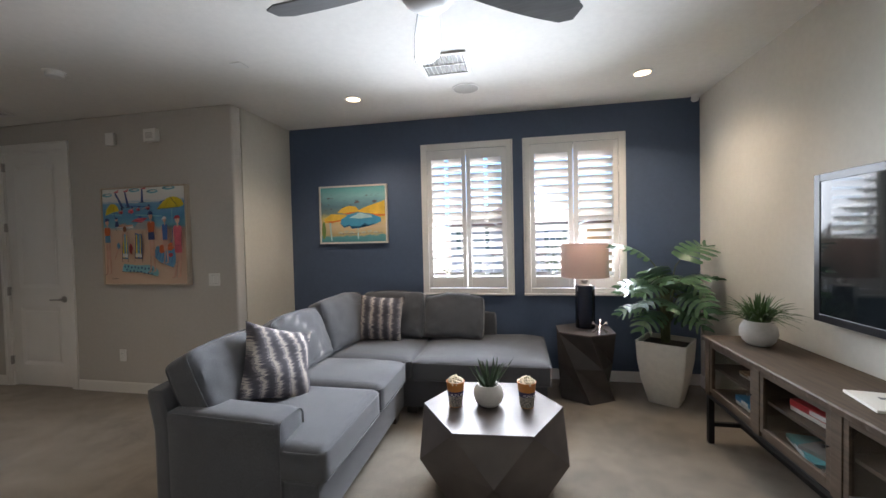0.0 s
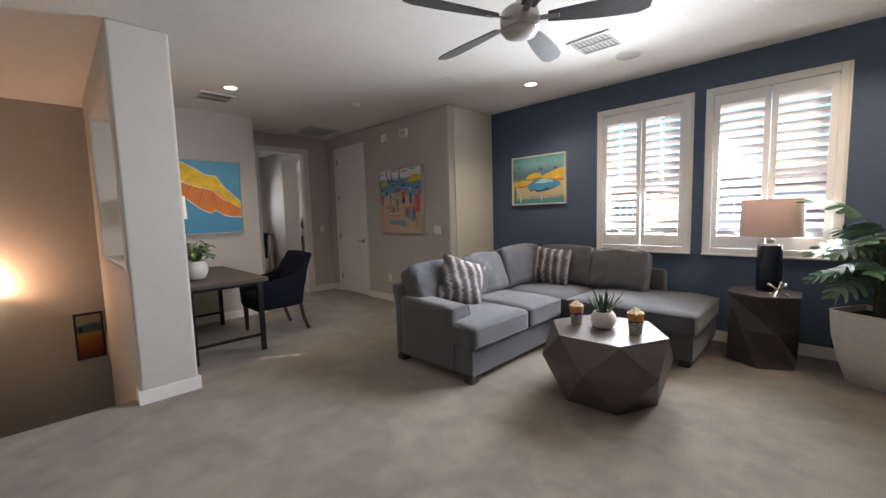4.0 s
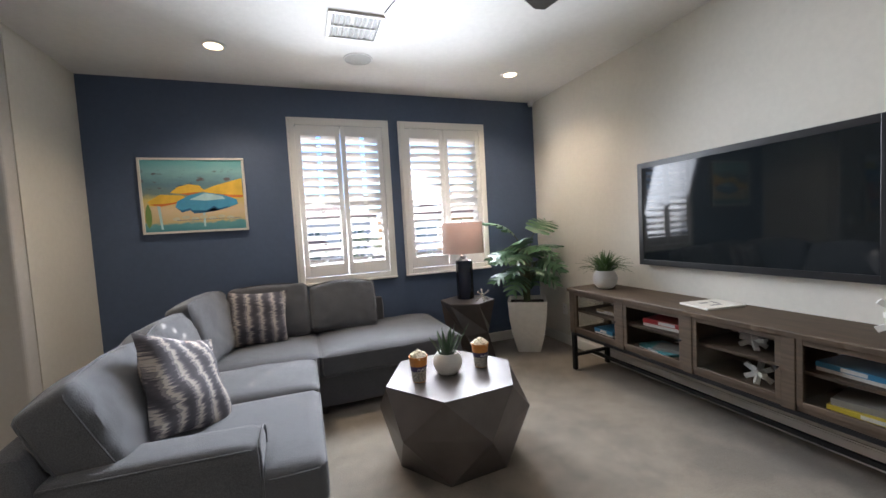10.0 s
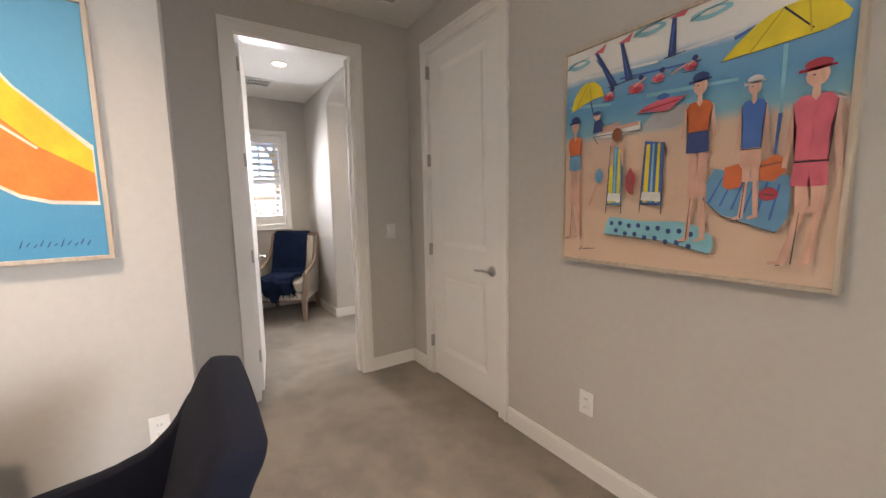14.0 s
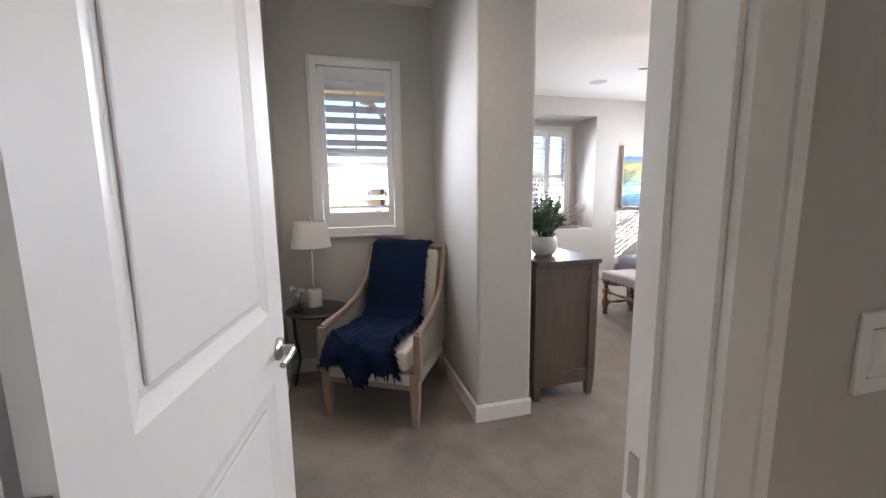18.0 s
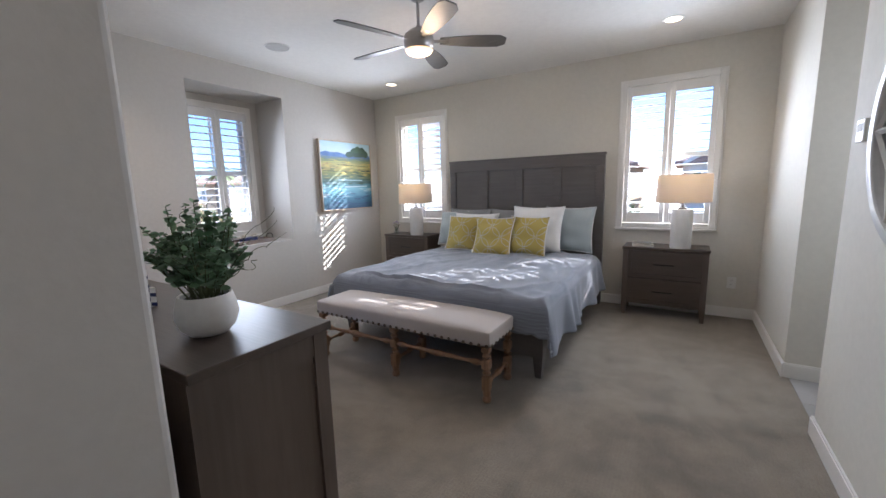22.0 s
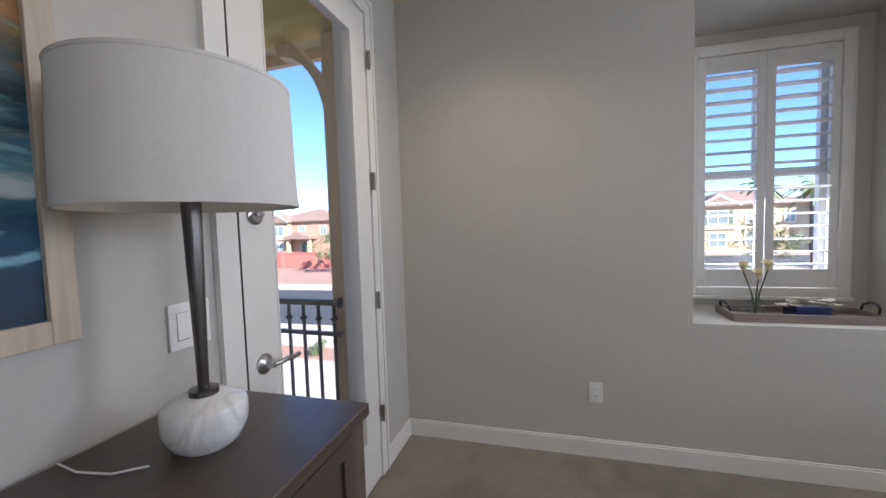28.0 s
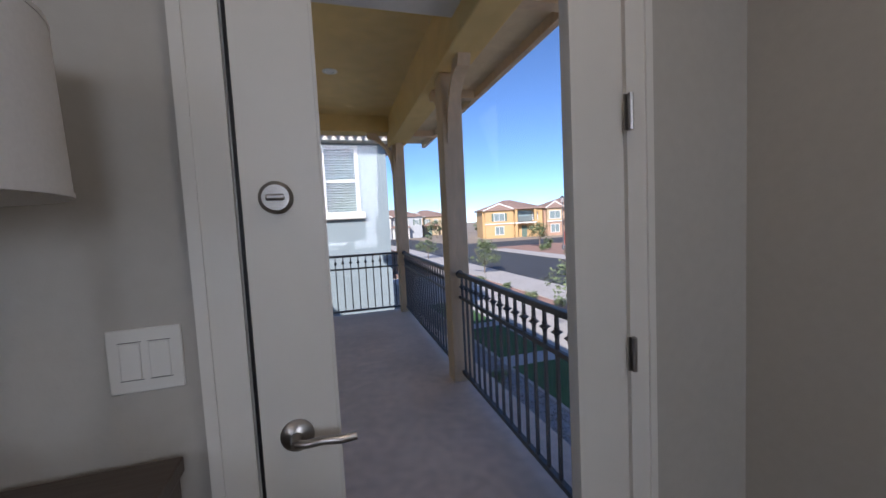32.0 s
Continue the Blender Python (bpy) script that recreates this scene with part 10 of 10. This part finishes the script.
def tree(at, height, spread, label, seed, clumps=34, per=60, size=0.12, stem=0.3):
    rnd = random.Random(seed)
    t = thing("street_tree", label, "tree", (at[0], at[1], GZ), 0, "street trees")
    fork = height * stem
    part("trunk", tube([(0, 0, -0.05), (0.03, 0.02, fork * 0.5), (0.0, 0.05, fork), (0.05, 0.0, height * 0.6)], 0.035 * height * 0.6, 8, 0.45), M_BARK, t, "", True)
    cl = []
    for k in range(5):
        q = 2 * math.pi * (k + rnd.random() * 0.6) / 5
        e = Vector((math.cos(q) * spread * 0.36, math.sin(q) * spread * 0.36, height * rnd.uniform(0.62, 0.85)))
        part("limb", tube([(0, 0.03, fork * 0.9), (e.x * 0.45, e.y * 0.45, fork + (e.z - fork) * 0.4), tuple(e)], 0.016 * height * 0.6, 6, 0.35), M_BARK, t, "", True)
    for k in range(clumps):
        q, v = rnd.uniform(0, 6.283), rnd.random()
        z = fork * 0.95 + (height - fork) * (0.06 + 0.86 * v)
        wide = math.sin(math.pi * min(0.95, max(0.12, 0.18 + 0.75 * v))) ** 0.7
        rr = spread * 0.5 * wide * rnd.uniform(0.25, 0.95)
        cl.append((rr * math.cos(q), rr * math.sin(q), z, spread * rnd.uniform(0.08, 0.17)))
    crown = new("crown", leaf_mesh("crown", cl, per, size, seed, M_LEAF))
    crown.parent = t
    return t


tree((-18.75, -6.9), 3.55, 3.5, "young grey-green tree in the planting strip", 11, 46, 80, 0.13, 0.33)
tree((-21.9, -24.6), 2.9, 3.0, "small grey-green street tree by the kerb", 12, 30, 50, 0.15, 0.28)
tree((-40.6, -46.8), 3.6, 4.6, "spreading grey-green tree beside the block wall", 13, 32, 40, 0.24, 0.35)
tree((-21.5, -41), 3.2, 3.2, "small grey-green street tree by the kerb", 14, 24, 36, 0.2)
tree((-43.5, -30), 4.2, 4.0, "leafy tree before the block wall", 15, 28, 36, 0.24)
tree((-43.5, -17), 4.4, 4.4, "leafy tree before the block wall", 16, 28, 36, 0.24)
tree((-43.0, -2), 4.0, 4.0, "leafy tree before the block wall", 17, 28, 36, 0.24)
tree((-44.0, 12), 4.6, 5.0, "leafy tree across the street", 18, 28, 36, 0.26)
tree((-46.0, 22), 4.0, 6.0, "broad leafy tree across the street", 19, 30, 36, 0.28)
tree((-46.0, 31), 4.4, 5.0, "leafy tree across the street", 20, 28, 36, 0.28)
tree((-9.5, 27.5), 4.6, 4.6, "leafy tree behind the side street", 23, 28, 40, 0.24)
tree((-3.0, 14.0), 3.4, 3.0, "young leafy tree on the lawn", 24, 28, 50, 0.16)
tree((3.5, 28.0), 4.4, 4.6, "leafy tree behind the side street", 25, 28, 40, 0.24)
tree((-52, -95), 4.4, 5.0, "tree at the end of the street", 21, 24, 30, 0.4)
tree((-40, -100), 5.0, 6.0, "tree at the end of the street", 22, 24, 30, 0.4)

shrub_spots = [(-20.0, -3.0, 0.5), (-20.1, -11.2, 0.45), (-19.9, -13.5, 0.5), (-20.1, -17.0, 0.45), (-20.0, -21.0, 0.5), (-20.2, 2.0, 0.5), (-12.6, -2.6, 0.55), (-13.3, 0.0, 0.45), (-13.6, -4.4, 0.4), (-37.5, -40.5, 0.8), (-38.5, -35.0, 0.9), (-39.5, -42.5, 0.9), (-38.0, -29.0, 0.8), (-41, -38.5, 1.0), (-44.5, -50.5, 0.9), (-38, -12, 0.9), (-38, 4, 0.9), (-39, 18, 1.0)]
for i, (x, y, r) in enumerate(shrub_spots):
    rnd = random.Random(50 + i)
    cl = [(rnd.uniform(-0.5, 0.5) * r, rnd.uniform(-0.5, 0.5) * r, r * rnd.uniform(0.25, 0.8), r * 0.4) for _ in range(9)]
    ob = new("shrub", leaf_mesh("shrub", cl, 45, 0.10 if r < 0.7 else 0.2, 80 + i, M_LEAF))
    ob.location = (x, y, GZ)
    tagged(ob, "low rounded green shrub on the gravel", "shrub", "roadside shrubs")


def street_lamp(x, y, h):
    t = thing("street_lamp", "dark green post-top street lamp", "street lamp", (x, y, GZ), 0, "street lamps")
    part("base", lathe([(0.0, 0), (0.22, 0), (0.22, 0.5), (0.13, 0.62), (0.08, 0.9)], 14), M_RAIL, t, "", True)
    part("pole", tube([(0, 0, 0.8), (0, 0, h - 0.9)], 0.085, 10, 0.7), M_RAIL, t, "", True)
    part("lantern", lathe([(0.06, h - 0.92), (0.2, h - 0.85), (0.16, h - 0.78), (0.24, h - 0.35), (0.0, h - 0.34)], 10), M_SHADE, t, "pale lantern glass", True)
    part("cap", lathe([(0.33, h - 0.36), (0.3, h - 0.25), (0.1, h - 0.1), (0.03, h), (0, h)], 12), M_RAIL, t, "", True)


street_lamp(-39.5, -39.1, 7.2)
street_lamp(-62, -60, 7.4)
street_lamp(-40, -92, 7.4)

# ---- houses ----
M_TILE = shade("brown_roof_tiles", (0.30, 0.20, 0.16), 0.85, grain=0.25, scale=3, blotch=0.15, blotch_scale=0.6, bump=0.5, bump_scale=4, stretch=(1, 1, 6))
M_TAN = shade("tan_stucco", (0.50, 0.38, 0.24), 0.9, grain=0.06, scale=3, blotch=0.06, blotch_scale=0.4)
M_OCHRE = shade("ochre_stucco", (0.53, 0.345, 0.16), 0.9, grain=0.06, scale=3, blotch=0.06, blotch_scale=0.4)
M_RUST = shade("brown_stucco", (0.42, 0.27, 0.19), 0.9, grain=0.06, scale=3, blotch=0.06, blotch_scale=0.4)
M_GREYH = shade("grey_siding", (0.40, 0.41, 0.42), 0.9, grain=0.06, scale=3, blotch=0.06, blotch_scale=0.4)
M_WHITEH = shade("white_stucco", (0.66, 0.63, 0.58), 0.9, grain=0.05, scale=3, blotch=0.06, blotch_scale=0.4)
M_DGLASS = shade("house_window_glass", (0.20, 0.25, 0.25), 0.15, spec=0.8)
M_SHUTG = shade("green_shutters", (0.10, 0.15, 0.12), 0.7)


def gable(x0, x1, y0, y1, z, rise, along, over=0.5):
    """A pitched roof body with overhangs; along: the ridge's axis."""
    x0, x1, y0, y1 = x0 - over, x1 + over, y0 - over, y1 + over
    if along == "x":
        return prism([(y0, z), (y0, z + 0.18), ((y0 + y1) / 2, z + rise + 0.18), (y1, z + 0.18), (y1, z)], "x", x0, x1)
    return prism([(z, x0), (z, x1), (z + 0.18, x1), (z + rise + 0.18, (x0 + x1) / 2), (z + 0.18, x0)], "y", y0, y1)


def hip(x0, x1, y0, y1, z, rise, over=0.5):
    x0, x1, y0, y1 = x0 - over, x1 + over, y0 - over, y1 + over
    bm = bmesh.new()
    w = min(x1 - x0, y1 - y0) / 2
    lo = [bm.verts.new(p) for p in ((x0, y0, z), (x1, y0, z), (x1, y1, z), (x0, y1, z))]
    mi = [bm.verts.new(p) for p in ((x0, y0, z + 0.18), (x1, y0, z + 0.18), (x1, y1, z + 0.18), (x0, y1, z + 0.18))]
    ym = (y0 + y1) / 2
    a, b = bm.verts.new((x0 + w, ym, z + rise + 0.18)), bm.verts.new((x1 - w + 0.01, ym, z + rise + 0.18))
    bm.faces.new(lo[::-1])
    for i in range(4):
        bm.faces.new((lo[i], lo[(i + 1) % 4], mi[(i + 1) % 4], mi[i]))
    bm.faces.new((mi[0], mi[1], b, a))
    bm.faces.new((mi[2], mi[3], a, b))
    bm.faces.new((mi[1], mi[2], b))
    bm.faces.new((mi[3], mi[0], a))
    return bm


def far_window(parent, x, y, z, w=1.1, h=1.4, shutters=False):
    fr = part("window", boxes(((x - w / 2 - 0.12, y - 0.08, z - 0.12), (x - w / 2, y, z + h + 0.12)), ((x + w / 2, y - 0.08, z - 0.12), (x + w / 2 + 0.12, y, z + h + 0.12)), ((x - w / 2, y - 0.08, z + h), (x + w / 2, y, z + h + 0.12)), ((x - w / 2, y - 0.08, z - 0.12), (x + w / 2, y, z)), ((x - 0.04, y - 0.06, z), (x + 0.04, y, z + h))), M_WHITEH, parent)
    part("pane", box((x - w / 2, y - 0.03, z), (x + w / 2, y + 0.01, z + h)), M_DGLASS, fr)
    if shutters:
        for s in (-1, 1):
            part("shutter", box((x + s * (w / 2 + 0.13), y - 0.1, z - 0.1), (x + s * (w / 2 + 0.5), y, z + h + 0.1)), M_SHUTG, fr)


def house(at, rz, width, wall, upper, label, seed, porch=True, balcony=False, gable_front=0.35, eave=5.3, size=1.25):
    """A two-storey house: local x along the front to the viewer's right, y away from the street."""
    t = thing("house", label, "house", (at[0], at[1], GZ), rz, "houses across the street")
    t.scale = (size, size, size)
    rnd = random.Random(seed)
    g = width * gable_front
    part("wall", box((0, 0.8, 0), (width, 11, eave)), wall, t)
    part("wall", box((0.4, 0, 0), (g, 0.8, 2.7)), wall, t)
    part("wall", box((0.4, -0.1, 2.7), (g, 0.8, eave)), upper, t, "paler upper storey bay")
    part("band", box((0.3, -0.18, 2.62), (g + 0.1, -0.1, 2.82)), M_WHITEH, t)
    part("roof", hip(0, width, 0.8, 11, eave, 1.9), M_TILE, t)
    part("front_gable", gable(0.4, g, -0.1, 5, eave - 0.1, 1.15, "y", 0.4), M_TILE, t)
    part("gable_trim", prism([(eave - 0.15, 0.0), (eave + 0.08, 0.0), (eave + 1.3, (g + 0.4) / 2), (eave + 0.08, g + 0.4), (eave - 0.15, g + 0.4), (eave + 1.02, (g + 0.4) / 2)], "y", -0.56, -0.5), M_WHITEH, t)
    far_window(t, (0.4 + g) / 2, -0.1, 3.3, 1.9, 1.3, rnd.random() < 0.4)
    far_window(t, (0.4 + g) / 2, 0.0, 0.7, 1.5, 1.4)
    n = max(1, int((width - g) / 2.6))
    for i in range(n):
        x = g + (width - g) * (i + 0.5) / n
        if balcony and i == 0:
            continue
        far_window(t, x, 0.8, 3.3, 0.9, 1.2, rnd.random() < 0.4)
        if i != n - 1 and not porch:
            far_window(t, x, 0.8, 0.8, 1.0, 1.4)
    if porch:
        p0, p1 = g + 0.2, min(width - 0.3, g + 4.2)
        part("porch_roof", gable(p0, p1, -1.0, 0.8, 2.7, 0.9, "y", 0.3) if not balcony else box((p0 - 0.1, -1.0, 2.6), (p1, 0.8, 2.85)), M_TILE if not balcony else M_WHITEH, t)
        for x in (p0 + 0.2, p1 - 0.2):
            part("porch_column", box((x - 0.22, -0.9, 0), (x + 0.22, -0.46, 2.7 if not balcony else 5.3)), upper, t)
        part("front_door", box(((p0 + p1) / 2 - 0.5, 0.74, 0), ((p0 + p1) / 2 + 0.5, 0.82, 2.2)), M_SHUTG, t)
        if balcony:
            part("balcony_rail", boxes(*[((p0 + 0.42 + 0.16 * k, -0.75, 2.85), (p0 + 0.46 + 0.16 * k, -0.7, 3.8)) for k in range(int((p1 - p0 - 0.8) / 0.16))], ((p0 + 0.4, -0.77, 3.8), (p1 - 0.4, -0.68, 3.86))), M_RAIL, t)
            part("balcony_recess", box((p0 + 0.5, 0.7, 2.9), (p1 - 0.5, 0.82, 5.0)), M_DGLASS, t)
            part("balcony_roof", box((p0 - 0.2, -1.1, 5.3), (p1 + 0.2, 0.8, 5.5)), M_TILE, t)
    return t


house((-45.5, -79.5), 163.8, 11.5, M_OCHRE, M_OCHRE, "two-storey ochre stucco house with a tiled roof", 1, True, True, 0.5)
house((-59.6, -75.4), 163.8, 10.5, M_RUST, M_TAN, "two-storey brown stucco house with a cream bay", 2, True, False, 0.32)
house((-75, -78), 160, 10.5, M_GREYH, M_WHITEH, "two-storey grey house with white gables", 3, True, False, 0.45)
house((-88, -72), 156, 11, M_WHITEH, M_WHITEH, "two-storey white stucco house with a tiled roof", 4, False)
house((-100, -62), 150, 11, M_GREYH, M_WHITEH, "two-storey grey house with white trim", 5, True)
house((-24, -112), 178, 12, M_GREYH, M_WHITEH, "two-storey pale house at the end of the street", 6, True)
house((-38, -128), 176, 12, M_TAN, M_TAN, "two-storey tan house at the end of the street", 7, True)
for i, y in enumerate((-42, -29, -16, -3, 10, 23, 36, 49, 62)):
    wall, upper, nm = ((M_TAN, M_TAN, "tan"), (M_RUST, M_TAN, "brown"), (M_OCHRE, M_TAN, "ochre"), (M_WHITEH, M_WHITEH, "white"))[(i * 3 + 1) % 4]
    house((-64 - (i % 2), y), 90, 11.2, wall, upper, "two-storey %s stucco house across the back street" % nm, 20 + i, i % 2 == 0, size=1.12)

for i, (x, y) in enumerate(((-22, 36), (-6.5, 38), (8, 36), (23, 40))):
    wall, upper, nm = ((M_TAN, M_TAN, "tan"), (M_WHITEH, M_WHITEH, "white"), (M_OCHRE, M_TAN, "ochre"), (M_GREYH, M_WHITEH, "grey"))[i]
    house((x, y), 0, 11.0, wall, upper, "two-storey %s stucco house behind the side street" % nm, 40 + i, i % 2 == 1, size=1.1)

# palms across the street
def palm(at, seed):
    rnd = random.Random(seed)
    pt = thing("palm_tree", "tall fan palm across the street", "tree", (at[0], at[1], GZ), 0, "palms")
    part("trunk", tube([(0, 0, 0), (0.1, 0, 3), (0.05, 0.1, 6.6)], 0.24, 10, 0.7), M_BARK, pt, "", True)
    for k in range(22):
        q, e = 2 * math.pi * k / 22 + rnd.random() * 0.2, rnd.uniform(-0.5, 1.1)
        ln = rnd.uniform(1.5, 2.1)
        bm = bmesh.new()
        prev = None
        for s in range(6):
            u = s / 5
            c = Vector((math.cos(q) * math.cos(e) * ln * u, math.sin(q) * math.cos(e) * ln * u, 6.6 + math.sin(e) * ln * u - 0.9 * u * u))
            w = Vector((-math.sin(q), math.cos(q), 0)) * (0.02 + 0.2 * math.sin(math.pi * (0.1 + 0.88 * u)))
            a, b = bm.verts.new(c - w + Vector((0, 0, -0.05 * u))), bm.verts.new(c + w + Vector((0, 0, -0.05 * u)))
            m = bm.verts.new(c + Vector((0, 0, 0.05)))
            if prev:
                bm.faces.new((prev[0], a, m, prev[2]))
                bm.faces.new((prev[2], m, b, prev[1]))
            prev = (a, b, m)
        part("frond", bm, M_LEAF, pt)


palm((-43, 20.4), 77)
palm((-43.5, 24.0), 78)

# ---- the house next door ----
M_PALEBLUE = shade("pale_blue_stucco", (0.27, 0.325, 0.345), 0.9, grain=0.06, scale=3, blotch=0.08, blotch_scale=0.5, bump=0.5, bump_scale=14)
M_SAGE = shade("sage_blinds", (0.30, 0.38, 0.34), 0.6)
nh = thing("neighbour_house", "pale blue stucco house next door with tiled eaves", "house", (0, 0, 0))
NW = (-10.17, -9.42, 1.75, 3.35)
part("wall", slab("y", -5.9, -5.5, -11.0, 2, GZ, 3.55, [NW]), M_PALEBLUE, nh)
part("wall", slab("x", -11.0, -10.8, -16, -5.9, GZ, 3.55), M_PALEBLUE, nh)
win = part("window", boxes(((NW[0] - 0.09, -5.5, NW[2] - 0.02), (NW[0], -5.46, NW[3] + 0.09)), ((NW[1], -5.5, NW[2] - 0.02), (NW[1] + 0.09, -5.46, NW[3] + 0.09)), ((NW[0], -5.5, NW[3]), (NW[1], -5.46, NW[3] + 0.09)), ((NW[0], -5.6, 2.5), (NW[1], -5.52, 2.57))), M_WHITEH, nh)
part("sill", box((NW[0] - 0.2, -5.5, NW[2] - 0.2), (NW[1] + 0.2, -5.36, NW[2] - 0.02), 0.02), M_WHITEH, win)
part("pane", box((NW[0], -5.585, NW[2]), (NW[1], -5.575, NW[3])), M_GLASS, win).visible_shadow = False
sl = mesh_of("blind_slat", box((NW[0], -0.035, -0.004), (NW[1], 0.035, 0.004)), M_SAGE)
for k in range(24):
    share("blind_slat", sl, win, pose(0, -5.68, NW[2] + 0.03 + k * 0.066, 30, 0, 0))
part("room_backing", box((NW[0] - 0.1, -5.88, NW[2] - 0.1), (NW[1] + 0.1, -5.8, NW[3] + 0.1)), M_SAGE, nh)
part("eave_board", box((-11.35, -5.5, 3.5), (2.3, -5.1, 3.62)), M_WHITEH, nh)
part("roof", prism([(-5.05, 3.62), (-10.5, 5.9), (-16, 3.62)], "x", -11.45, 2.3), M_TILE, nh)
til = mesh_of("roof_tile", prism([(0.10 * math.cos(q), 0.075 * math.sin(q)) for q in [math.pi * k / 6 for k in range(7)]], "y", -0.55, 0.06), M_TILE)
for k in range(46):
    share("roof_tile", til, nh, pose(-11.38 + 0.205 * k, -5.02, 3.66, 157.3 - 180, 0, 0))
part("lower_roof", box((-12.2, -16, -0.15), (-11.0, -5.7, -0.02)), M_TILE, nh)
for k in range(40):
    share("roof_tile", til, nh, pose(-11.45, -5.8 - 0.205 * k, 0.38, 0, 0, 90) @ pose(0, 0, 0, 33, 0, 0))
    share("roof_tile", til, nh, pose(-11.9, -5.8 - 0.205 * k, 0.08, 0, 0, 90) @ pose(0, 0, 0, 33, 0, 0))
